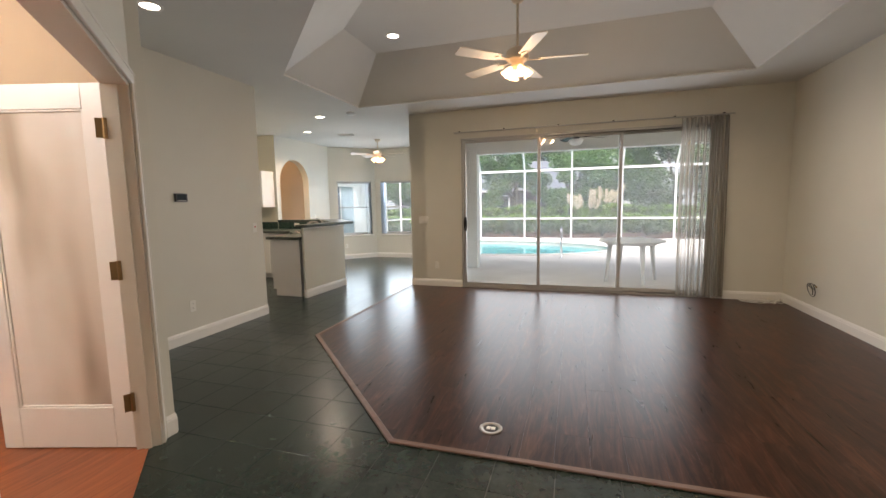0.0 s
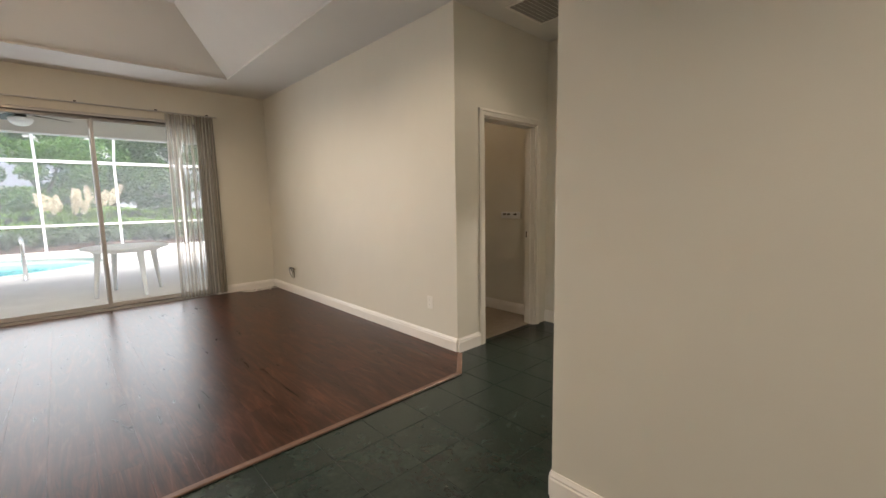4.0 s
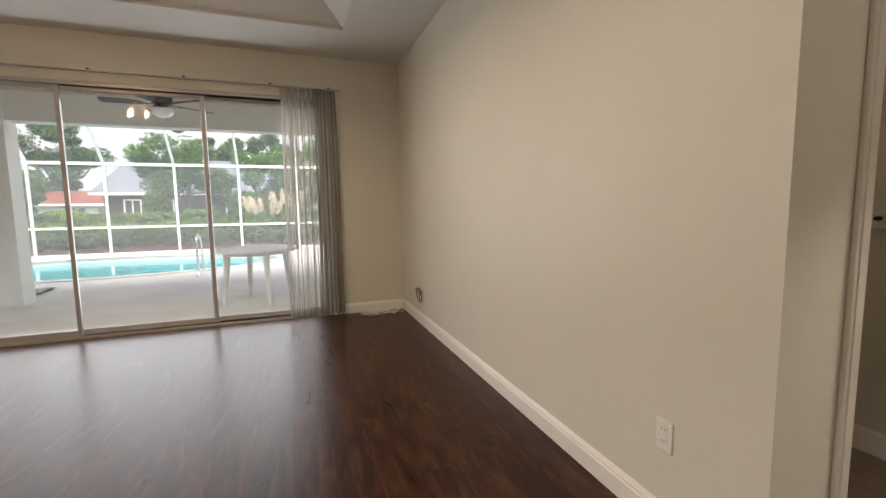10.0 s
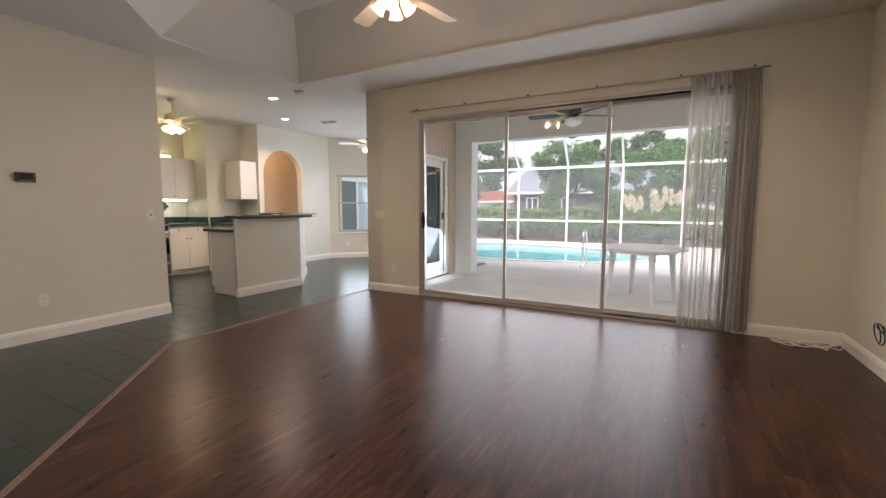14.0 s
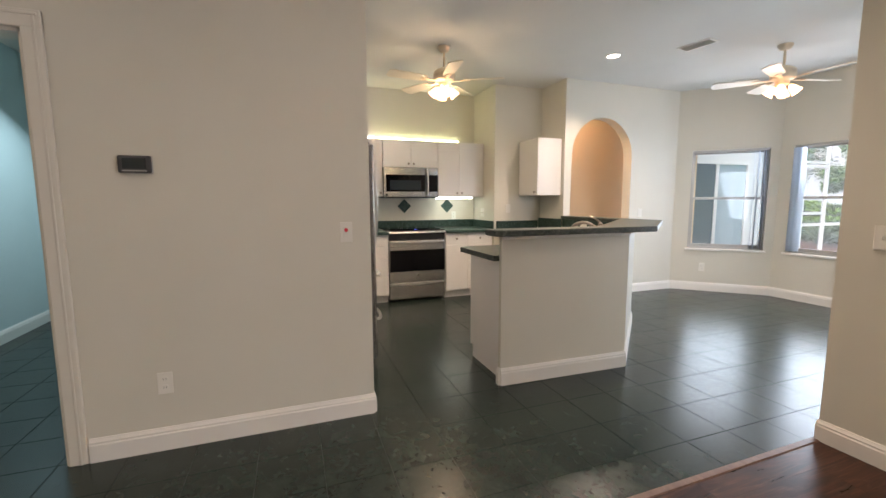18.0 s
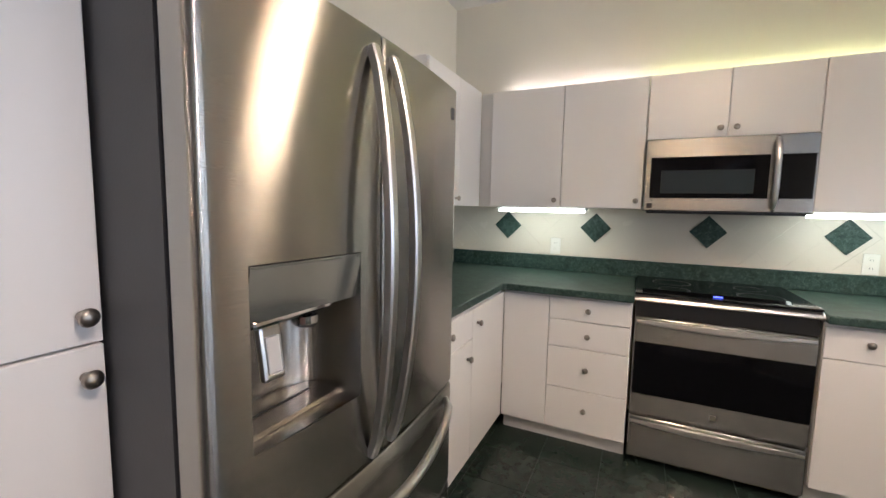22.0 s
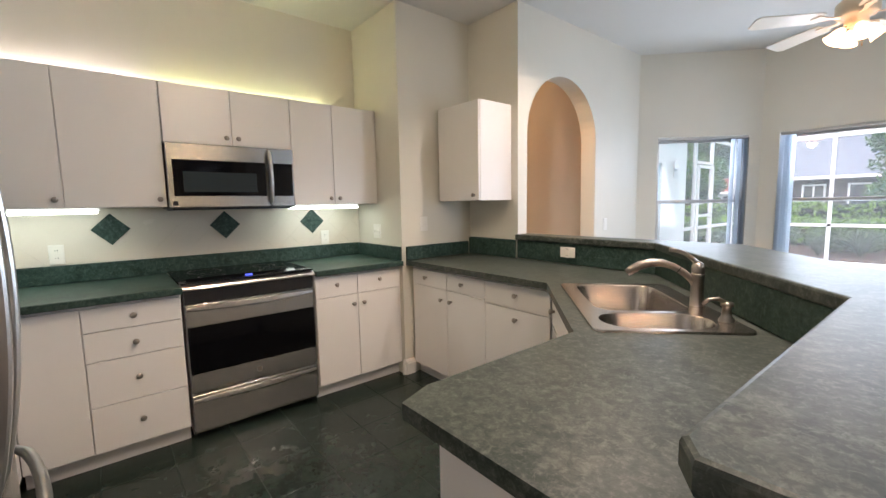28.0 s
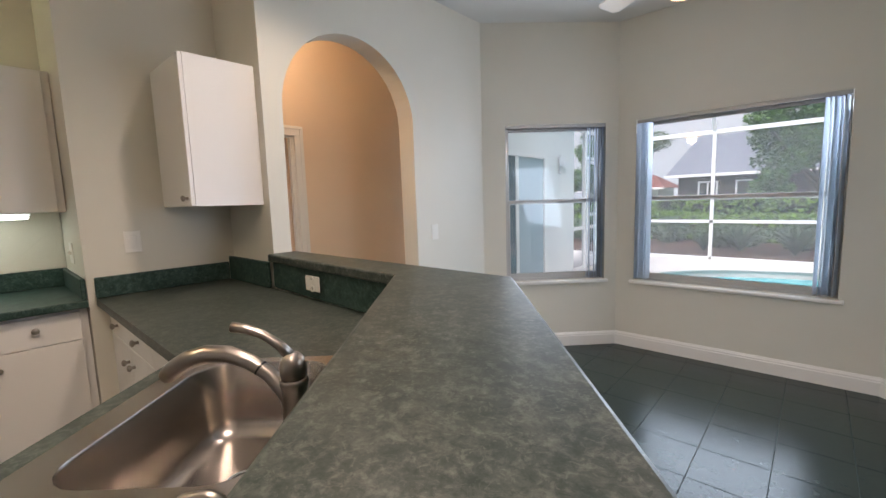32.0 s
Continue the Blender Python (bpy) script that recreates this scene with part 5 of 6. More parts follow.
def ceiling_fan(x, y, zc, rod, first, label, blade_mat, body_mat, spin_r=0.66, light="tulips"):
    """A five-blade fan that hangs from zc on a rod; first: the angle of its first blade."""
    root = thing("ceiling_fan", label, "ceiling fan", "", (x, y, zc))
    part("canopy", lathe([(0, 0), (0.065, 0), (0.065, -0.015), (0.045, -0.045), (0.018, -0.055), (0, -0.055)], 20), body_mat, root, smooth=True)
    part("rod", tube([(0, 0, -0.05), (0, 0, -rod)], 0.011, 10), body_mat, root)
    h = -rod
    motor = part("motor", lathe([(0, h + 0.02), (0.03, h + 0.02), (0.075, h - 0.0), (0.105, h - 0.025), (0.11, h - 0.06), (0.11, h - 0.10), (0.095, h - 0.115), (0.06, h - 0.125), (0.06, h - 0.15), (0.045, h - 0.17), (0, h - 0.175)], 28), body_mat, root, smooth=True)
    for k in range(5):
        m = pose(0, 0, h - 0.105, 0, 0, first + 72 * k)
        bl = part("blade", moved(prism([(0.2, -0.05), (0.24, -0.06), (spin_r - 0.03, -0.072), (spin_r, -0.05), (spin_r, 0.05), (spin_r - 0.03, 0.072), (0.24, 0.06), (0.2, 0.05)], -0.004, 0.004, 0.002, 1), m @ pose(0, 0, 0, 11)), blade_mat, root)
        part("blade_arm", moved(prism([(0.08, -0.018), (0.15, -0.012), (0.23, -0.035), (0.26, 0.0), (0.23, 0.035), (0.15, 0.012), (0.08, 0.018)], -0.011, -0.005), m @ pose(0, 0, 0, 11)), body_mat, bl)
    if light == "tulips":
        for k in range(4):
            a = radians(first + 20 + 90 * k)
            d = Vector((math.cos(a), math.sin(a), 0))
            p = Vector((0, 0, h - 0.165))
            q = p + d * 0.06 + Vector((0, 0, -0.012))
            arm = part("lamp_arm", tube([p, p + d * 0.04, q], 0.009, 8), body_mat, root)
            m = Matrix.Translation(q) @ (d * 0.62 + Vector((0, 0, -0.78))).to_track_quat("Z", "Y").to_matrix().to_4x4()
            part("glass_shade", moved(lathe([(0.014, 0), (0.024, 0.012), (0.036, 0.04), (0.04, 0.065), (0.052, 0.095), (0.049, 0.095), (0.037, 0.065), (0.02, 0.014), (0, 0.008)], 16), m), BULB, root, "lit frosted tulip shade", smooth=True)
    else:
        part("glass_bowl", lathe([(0.11, h - 0.165), (0.125, h - 0.18), (0.115, h - 0.215), (0.08, h - 0.25), (0.03, h - 0.268), (0, h - 0.27)], 24), WHITEPL, root, "white glass bowl", smooth=True)
    part("pull_chain", tube([(0.03, 0.02, h - 0.17), (0.032, 0.022, h - 0.3)], 0.0022, 5), BRASS, root)
    return root


ceiling_fan(-1.81, 3.56, 3.32, 0.47, 6, "antique white ceiling fan with lit tulip lamps on a rod", FANBLADE, FANBODY)
ceiling_fan(-5.45, 7.85, CH, 0.22, 4, "antique white ceiling fan with lit lamps over the breakfast nook", FANBLADE, FANBODY, 0.6)
ceiling_fan(-6.64, 4.68, CH, 0.22, 62, "antique white ceiling fan with lit lamps over the kitchen", FANBLADE, FANBODY, 0.6)
for _x, _y, _z, _first, _kind, _p, _c, _nm in ((-1.81, 3.56, 2.85, 6, "POINT", 5.2, (1.0, 0.76, 0.49), "living"), (-5.45, 7.85, 2.60, 4, "POINT", 0.9, (1.0, 0.88, 0.74), "nook"), (-6.64, 4.68, 2.60, 62, "SPOT", 4.6, (1.0, 0.81, 0.52), "kitchen")):
    for k in range(4):
        _a = radians(_first + 20 + 90 * k)
        lamp(_nm + "_fan_light", _kind, pose(_x + 0.128 * math.cos(_a), _y + 0.128 * math.sin(_a), _z - 0.262), _p / 4, _c, 0.03)
# the glass shades also shed some light upwards
lamp("kitchen_shade_light", "POINT", pose(-6.64, 4.68, 2.30), 3.4, (1.0, 0.82, 0.52), 0.08)


def can_light(x, y, z, power, colour=(1.0, 0.93, 0.84)):
    root = thing("recessed_light", "lit recessed ceiling downlight with a white trim ring", "recessed light", "recessed lights", (x, y, z))
    part("trim_ring", lathe([(0.062, -0.001), (0.085, -0.001), (0.088, -0.006), (0.064, -0.009), (0.062, -0.001)], 24), TRIM, root)
    part("lamp_glass", lathe([(0.061, -0.002), (0.05, -0.006), (0, -0.008)], 20), CANLIGHT, root, "glowing lamp glass")
    lamp("downlight", "SPOT", pose(x, y, z - 0.03), power, colour, 0.06)


# front tray pair (y near 2.2) and foyer pair are unseen, added for light
for x, y, z, p in ((-3.3, 3.97, 3.32, 8), (-0.3, 3.97, 3.32, 17), (-0.3, 2.1, 3.32, 20), (-2.2, 2.3, 3.32, 6), (-5.25, 5.36, CH, 30), (-6.27, 6.46, CH, 19), (-0.92, -1.4, CH, 15), (-0.92, -2.9, CH, 9), (1.6, 0.95, CH, 2.5), (-4.2, 1.7, CH, 1)):
    can_light(x, y, z, p, (1.0, 0.84, 0.62) if z > 3 else (1.0, 0.83, 0.62) if x < -5 else (1.0, 0.87, 0.7))
for l in bpy.data.lights:
    if l.type == "SPOT":
        l.spot_size, l.spot_blend = (radians(150), 0.9) if l.name.startswith("kitchen") else (radians(136), 0.6)


def hall_lamp(x, y, name_label, power, colour):
    root = thing("ceiling_lamp", name_label, "ceiling lamp", "", (x, y, CH))
    part("base", lathe([(0, -0.001), (0.1, -0.001), (0.1, -0.02), (0, -0.02)], 20), BRASS, root)
    part("glass_bowl", lathe([(0.12, -0.021), (0.13, -0.035), (0.09, -0.08), (0, -0.1)], 20), BULB, root, smooth=True)
    lamp("hall_lamp_light", "POINT", pose(x, y, CH - 0.2), power, colour, 0.1)


hall_lamp(-7.6, 6.85, "lit ceiling lamp in the peach hall behind the arch", 3.0, (1.0, 0.77, 0.5))
# these three lamps stay out of view, added to brighten the rooms beyond
hall_lamp(-4.6, -0.7, "unseen ceiling lamp added to light the study behind the french doors", 24, (1.0, 0.94, 0.86))
hall_lamp(2.1, 2.75, "unseen ceiling lamp added to light the closet room", 0.3, (1.0, 0.9, 0.76))
hall_lamp(3.4, 0.2, "unseen ceiling lamp added to light the bedroom", 24, (1.0, 0.93, 0.82))


def vent(x, y, z, w, d, turn=0.0, n=6):
    root = thing("ceiling_vent", "white louvred ceiling air vent", "air vent", "", (x, y, z), turn)
    part("vent_frame", frame_flat(w, d, 0.02, -0.008, -0.001), TRIM, root)
    part("backing", box(-w / 2 + 0.02, w / 2 - 0.02, -d / 2 + 0.02, d / 2 - 0.02, -0.002, -0.0008), VENTBACK, root)
    for k in range(n):
        yy = -d / 2 + 0.028 + (d - 0.056) * k / (n - 1)
        part("slat", moved(box(-w / 2 + 0.018, w / 2 - 0.018, -0.009, 0.009, -0.001, 0.001), pose(0, yy, -0.008, 35)), TRIM, root)


def frame_flat(w, d, t, z0, z1):
    bm = bmesh.new()
    add_box(bm, -w / 2, w / 2, -d / 2, -d / 2 + t, z0, z1)
    add_box(bm, -w / 2, w / 2, d / 2 - t, d / 2, z0, z1)
    add_box(bm, -w / 2, -w / 2 + t, -d / 2 + t, d / 2 - t, z0, z1)
    add_box(bm, w / 2 - t, w / 2, -d / 2 + t, d / 2 - t, z0, z1)
    return bm


vent(-5.74, 7.02, CH, 0.32, 0.17, 10)
vent(2.02, 1.3, CH, 0.5, 0.5, 0, 12)
sd = thing("smoke_detector", "round white smoke detector on the ceiling", "smoke detector", "", (-4.64, 5.29, CH))
part("case", lathe([(0, -0.001), (0.065, -0.001), (0.065, -0.02), (0.05, -0.035), (0, -0.037)], 24), WHITEPL, sd, smooth=True)

# ---- wall fittings ----


def plate(kind, p, turn, z, label, w=0.07, h=0.115, mat=None):
    """A wall plate whose front faces along the frame's -y; kind: outlet, switch, rocker, blank."""
    root = thing("wall_" + kind, label, kind, "", (p[0], p[1], z), turn)
    part("cover_plate", box(-w / 2, w / 2, -0.006, -0.0005, -h / 2, h / 2, 0.003, 2), mat or PLATE, root)
    if kind == "outlet":
        for dz in (-0.022, 0.022):
            s = part("socket", moved(lathe([(0, 0), (0.0165, 0), (0.0165, 0.003), (0, 0.003)], 14), pose(0, -0.006, dz, 90)), PLATE, root)
            for dx in (-0.006, 0.006):
                part("slot", box(dx - 0.001, dx + 0.001, -0.0096, -0.0085, dz - 0.004, dz + 0.005), BLACK, s)
    elif kind == "switch":
        n = max(1, round(w / 0.06))
        for k in range(n):
            x = (k - (n - 1) / 2) * 0.046
            part("toggle", moved(box(-0.004, 0.004, -0.012, 0, -0.01, 0.01, 0.002), pose(x, -0.006, 0.002, 15)), PLATE, root)
    elif kind == "rocker":
        part("rocker", box(-0.017, 0.017, -0.009, -0.0055, -0.034, 0.034, 0.002), PLATE, root)
    return root


plate("outlet", (XR, 2.09), -90, 0.38, "ivory duplex outlet low on the long wall")
plate("outlet", (-5.0, 2.53), 90, 0.36, "ivory duplex outlet below the thermostat")
sw = plate("rocker", (-5.0, 3.47), 90, 1.115, "ivory switch with a round red sticker near the kitchen entrance")
part("red_dot", moved(lathe([(0, 0), (0.011, 0), (0.011, 0.001), (0, 0.001)], 16), pose(0, -0.009, 0.012, 90)), RED, sw, "round red sticker")
plate("switch", (-3.64, YR), 0, 1.11, "ivory triple switch beside the sliding door", 0.165)
plate("outlet", (-3.42, YR), 0, 0.36, "ivory outlet near the rear wall corner")
plate("outlet", (-6.61, 6.429), 0, 1.0, "ivory outlet in the green splash panel", 0.115, 0.07)
plate("outlet", (-5.152, 5.1), -90, 0.99, "ivory outlet on the inner side of the bar wall", 0.115, 0.07)
plate("rocker", (-7.64, 5.98), 90, 1.19, "ivory switch on the pier beside the peninsula", 0.075)
plate("switch", (-8.0, 5.77), 0, 1.13, "ivory double switch on the alcove wall", 0.115)
plate("outlet", (-8.309, 3.78), 90, 1.09, "ivory outlet in the wall tile")
plate("outlet", (-8.309, 5.44), 90, 1.085, "ivory outlet low in the wall tile")
plate("rocker", (-7.1, 7.77), 90, 1.12, "ivory switch beside the arch")
plate("outlet", (-6.82, 8.68), 45, 0.34, "ivory outlet below the nook window")

th = thing("thermostat", "dark grey digital thermostat on the cream wall", "thermostat", "", (-5.0, 2.485, 1.47), 90)
part("back_plate", box(-0.07, 0.07, -0.008, -0.0005, -0.043, 0.043, 0.003), ALU, th)
part("case", box(-0.068, 0.068, -0.03, -0.0082, -0.041, 0.041, 0.008, 2), GREYSIDE, th)
part("display", box(-0.048, 0.048, -0.0315, -0.0295, -0.022, 0.028), GREYLCD, th, "dark display")
part("button_row", box(-0.05, 0.05, -0.0312, -0.0295, -0.034, -0.028), ALU, th)

fo = thing("floor_outlet", "oval brass floor outlet with a white socket", "floor outlet", "", (-1.72, 1.66, 0.0088))
part("brass_ring", lathe([(0.045, 0.0), (0.068, 0.0), (0.07, 0.003), (0.062, 0.006), (0.045, 0.004), (0.045, 0.0)], 28), NICKEL, fo, smooth=True)
part("well", lathe([(0, 0.0005), (0.044, 0.0005), (0.044, 0.002), (0, 0.002)], 24), DARK, fo)
for dx in (-0.014, 0.014):
    part("socket", box(dx - 0.012, dx + 0.012, -0.016, 0.016, 0.002, 0.005, 0.003), PLATE, fo)

# loose cables
cb = thing("wall_cable", "coiled black cable hanging out of the long wall", "cable", "", (XR, 5.05, 0.31))
pts = []
for k in range(44):
    a = 2 * math.pi * 1.55 * k / 43
    pts.append((-0.014 - 0.03 * k / 43, 0.082 * math.cos(a) * (1 - 0.12 * k / 43), 0.062 * math.sin(a) + 0.03 * math.cos(a)))
part("cable", tube([(0, -0.005, 0.0)] + pts, 0.0045, 6), BLACK, cb, smooth=True)
part("cable", tube([(0, 0.0, 0.01), (-0.02, -0.03, 0.06), (-0.035, -0.07, 0.075), (-0.035, -0.1, 0.06)], 0.0045, 6), BLACK, cb, smooth=True)
part("plug", tube([(-0.035, -0.1, 0.06), (-0.036, -0.125, 0.052)], 0.008, 8), BRASS, cb)
wc = thing("white_cables", "bundle of white cables on the floor in the corner", "cables", "", (1.12, 5.66, 0.0088))
rnd = random.Random(5)
for c in range(7):
    pts = []
    f, g, o = rnd.uniform(5, 11), rnd.uniform(6, 12), rnd.uniform(0, 6)
    for k in range(36):
        t = k / 35
        pts.append((-0.24 + 0.46 * t + 0.04 * math.sin(f * t + o), 0.055 * math.sin(g * t + 2 * o) - 0.012 * c, 0.006 + 0.02 * abs(math.sin(0.6 * g * t + o)) + 0.09 * max(0, t - 0.75) * (c % 2)))
    part("cable", tube(pts, 0.0042, 6), PLATE, wc, smooth=True)

# ---- curtain at the sliding door ----
rl = thing("curtain_rail", "slim grey rail with dark clips above the sliding door", "curtain rail", "", (0, YR, 2.475))
part("rail", box(-3.09, 0.72, -0.045, -0.025, -0.007, 0.007, 0.002), ALU, rl)
for x in (-3.0, -2.3, -1.5, -0.75, 0.02, 0.6):
    part("bracket", box(x - 0.012, x + 0.012, -0.04, -0.0005, 0.0075, 0.022, 0.002), DARK, rl)


def curtain(x0, x1, label, mat, waves, amp, y, seed, z0=0.035, flare=0.0):
    rnd = random.Random(seed)
    n, rows = waves * 8, 10
    ph = [rnd.uniform(-0.5, 0.5) for _ in range(waves + 2)]
    bm = bmesh.new()
    grid = []
    for j in range(rows + 1):
        v = j / rows
        row = []
        for i in range(n + 1):
            u = i / n
            w = ph[int(u * waves)] * (1 - (u * waves) % 1) + ph[int(u * waves) + 1] * ((u * waves) % 1)
            x = x0 + (x1 - x0) * u + flare * (u - 0.4) * v + 0.01 * w * math.sin(5 * v)
            yy = y + amp * (0.6 + 0.6 * v) * math.sin(2 * math.pi * waves * u + w) + 0.012 * w
            row.append(bm.verts.new((x, yy, 2.455 - (2.455 - z0) * v)))
        grid.append(row)
    for a, b in zip(grid, grid[1:]):
        for i in range(n):
            bm.faces.new((a[i], a[i + 1], b[i + 1], b[i]))
    ob = solo("curtain", bm, mat, label, "curtain", "curtains", True)
    return ob


curtain(0.10, 0.50, "sheer grey gathered curtain drawn to the side of the sliding door", SHEER, 7, 0.042, YR - 0.06, 3)
curtain(0.44, 0.64, "denser grey gathered curtain at the door's end", DENSE, 5, 0.03, YR - 0.075, 8, 0.04, 0.04)
curtain(0.62, 0.66, "narrow beige gathered curtain end beside the wall", DENSE, 2, 0.02, YR - 0.06, 11, 0.05, 0.05)

# ---- nook windows ----


def nook_window(p0, p1, s0, s1, stacks, label):
    """A single-hung window with white frame, sill and stacks of vertical blind slats."""
    m, _ = along(p0, p1)
    root = thing("window", label, "window", "nook windows")
    root["kind"] = "structure"
    root.name = "window_1"
    root.matrix_world = m
    z0, z1 = 0.61, 1.985
    part("window_frame", frame_rect(bmesh.new(), s0, s1, z0, z1, 0.024, 0.05, 0.12), ALU, root)
    part("upper_sash", frame_rect(bmesh.new(), s0 + 0.024, s1 - 0.024, 1.3, z1 - 0.024, 0.024, 0.085, 0.11), ALU, root)
    part("lower_sash", frame_rect(bmesh.new(), s0 + 0.024, s1 - 0.024, z0 + 0.024, 1.338, 0.026, 0.055, 0.083, 0.04), ALU, root)
    for a, b, y in ((1.318, z1 - 0.04, 0.097), (z0 + 0.055, 1.32, 0.068)):
        g = part("pane", box(s0 + 0.04, s1 - 0.04, y, y + 0.004, a, b), GLASS, root)
        g.visible_shadow = False
    part("window_sill", box(s0 - 0.03, s1 + 0.03, -0.03, 0.055, z0 - 0.028, z0 - 0.001, 0.005), TRIM, root)
    bl = thing("vertical_blind", "grey vertical blind slats stacked at the nook window's sides", "window blind", "vertical blinds")
    bl.matrix_world = m
    part("head_rail", box(s0 + 0.004, s1 - 0.004, 0.005, 0.048, z1 - 0.03, z1 - 0.002, 0.003), ALU, bl)
    for a, b in stacks:
        n = max(3, int((b - a) / 0.022))
        for k in range(n):
            x = a + (b - a) * (k + 0.5) / n
            part("slat", moved(box(-0.036, 0.036, -0.0008, 0.0008, z0 + 0.02, z1 - 0.032), pose(x, 0.014, 0, 0, 0, 72 + 8 * math.sin(k * 2.3))), BLIND, bl)


nook_window((-7.1, 8.4), (-6.25, 9.25), 0.2, 1.09, [(0.92, 1.08)], "white single-hung nook window with blinds drawn aside")
nook_window((-6.25, 9.25), (-4.55, 9.25), 0.15, 1.465, [(0.16, 0.27), (1.33, 1.455)], "wide white single-hung nook window with blinds at both sides")
nook_window((-4.55, 9.25), (-3.86, 8.56), 0.14, 0.84, [(0.15, 0.24)], "narrow white nook window beside the lanai")

# ---- doors ----


def hinge(m, parent):
    bm = box(-0.002, 0.002, -0.04, 0.04, -0.05, 0.05)
    add_tube(bm, [(0, 0, -0.053), (0, 0, 0.053)], 0.011, 10)
    return part("hinge", moved(bm, m), BRASS, parent, "aged brass hinge")


def french_leaf():
    root = thing("french_door", "white open french door with a tall rain-glass pane", "door", "", (-3.63, 0.935, 0.008), 196.5)
    root["kind"] = ""
    bm = bmesh.new()
    w, h = 0.765, 2.012
    for a, b, c, d in ((0, 0.11, 0, h), (w - 0.11, w, 0, h), (0.11, w - 0.11, 0, 0.24), (0.11, w - 0.11, h - 0.13, h)):
        add_box(bm, a, b, -0.0175, 0.0175, c, d, 0.003)
    part("leaf_frame", bm, DOORW, root)
    part("glass_bead", frame_rect(bmesh.new(), 0.11, w - 0.11, 0.24, h - 0.13, 0.012, -0.012, 0.012), DOORW, root)
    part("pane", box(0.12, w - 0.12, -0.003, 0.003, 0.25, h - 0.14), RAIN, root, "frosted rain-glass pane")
    for z in (0.28, 1.025, 1.775):
        hinge(pose(-0.018, 0.032, z, 0, 0, 129.5), root)
    return root


french_leaf()


def panel_leaf(p, turn, label, w=0.79):
    root = thing("bedroom_door", label, "door", "", (p[0], p[1], 0.015), turn)
    h = 2.0
    bm = bmesh.new()
    add_box(bm, 0, w, -0.0175, 0.0175, 0, h, 0.002)
    leaf = part("leaf", bm, DOORW, root)
    for x0, x1 in ((0.11, w / 2 - 0.045), (w / 2 + 0.045, w - 0.11)):
        for z0, z1 in ((0.17, 0.80), (1.0, 1.87)):
            for s in (-1, 1):
                bm = bmesh.new()
                y = s * 0.0177
                frame = [(x0, z0), (x1, z0), (x1, z1), (x0, z1)]
                rings = []
                for d, o in ((0, 0), (0.012, -0.0), (0.018, 0.007), (0.03, 0.007), (0.055, 0.0015)):
                    rings.append([bm.verts.new((x0 + d if i in (0, 3) else x1 - d, y + s * 0.0005 + s * (0.007 - o) * (0 if d == 0 else 1), z0 + d if i in (0, 1) else z1 - d)) for i in range(4)])
                for a, b in zip(rings, rings[1:]):
                    for i in range(4):
                        bm.faces.new((a[i], a[(i + 1) % 4], b[(i + 1) % 4], b[i]))
                bm.faces.new(rings[-1])
                bmesh.ops.recalc_face_normals(bm, faces=bm.faces)
                part("panel", bm, DOORW, leaf)
    for z in (0.27, 1.03, 1.79):
        hinge(pose(-0.032, -0.026, z, 0, 0, 60), root)
    kn = part("door_knob", moved(lathe([(0.03, 0), (0.03, 0.006), (0.012, 0.01), (0.012, 0.03), (0.028, 0.045), (0.022, 0.062), (0, 0.066)], 16), pose(w - 0.06, -0.0175, 0.93, 90)), NICKEL, root, smooth=True)
    return root


panel_leaf((2.748, 0.885), -40, "white panelled bedroom door standing open")
st = thing("strike_plate", "dark strike plate on the hall door jamb", "strike plate", "", (2.481, 1.83, 0.93))
part("plate", box(-0.003, 0.0, -0.016, 0.016, -0.03, 0.03), DARK, st)
part("latch_hole", box(-0.004, -0.0028, -0.008, 0.008, -0.012, 0.012), BRASS, st)
hk = thing("wall_hooks", "row of small hooks on the closet room wall", "hooks", "", (2.70, 2.10, 1.12))
part("rail", box(-0.014, -0.0005, -0.02, 0.24, -0.045, 0.03, 0.003), WHITEPL, hk, "white mounting board")
for y in (0.03, 0.12, 0.175):
    part("hook", lathe([(0, 0), (0.011, 0.002), (0.011, 0.014), (0.005, 0.02), (0.005, 0.03), (0.009, 0.036), (0, 0.038)], 10, (0, 0, 0)), DARK, hk).matrix_local = pose(-0.014, y, 0.004, 0, -90, 0)
# front door of the foyer, closed
fd = thing("front_door", "closed white panelled front door of the foyer", "door", "", (-1.52, -4.06, 0), 0)
part("leaf", box(0.0, 1.2, -0.05, 0.0, 0.0, 2.4, 0.004), DOORW, fd)
part("panel", box(0.2, 1.0, 0.0, 0.012, 0.25, 2.1, 0.006), DOORW, fd)

# ---- lanai and garden ----
DZ = -0.03
POOL = []
PX, PY = -3.75, 12.48
for k in range(64):
    a = 2 * math.pi * k / 64
    r = 1.0 + 0.04 * math.cos(2 * a + 0.6) + 0.03 * math.cos(3 * a)
    POOL.append((PX + 3.35 * r * math.cos(a), PY + 2.15 * r * math.sin(a)))
deck_out = [(-16, 8.4), (-16, 15.75), (9, 15.75), (9, 5.99), (-3.6, 5.99), (-3.6, 8.66), (-4.45, 9.44), (-6.4, 9.44), (-8.2, 9.44)]
setting("deck", slab_hole(deck_out[::-1], POOL, -0.35, DZ), DECK, "pale concrete lanai floor and pool deck", "deck")
setting("pool_basin", prism([(PX + 1.02 * (x - PX), PY + 1.03 * (y - PY)) for x, y in POOL], -1.4, -0.36), POOLW, "teal plastered pool basin", "pool")
setting("pool_water", prism([(PX + 0.999 * (x - PX), PY + 0.999 * (y - PY)) for x, y in POOL], -0.355, DZ - 0.11), WATER, "still turquoise pool water", "water")


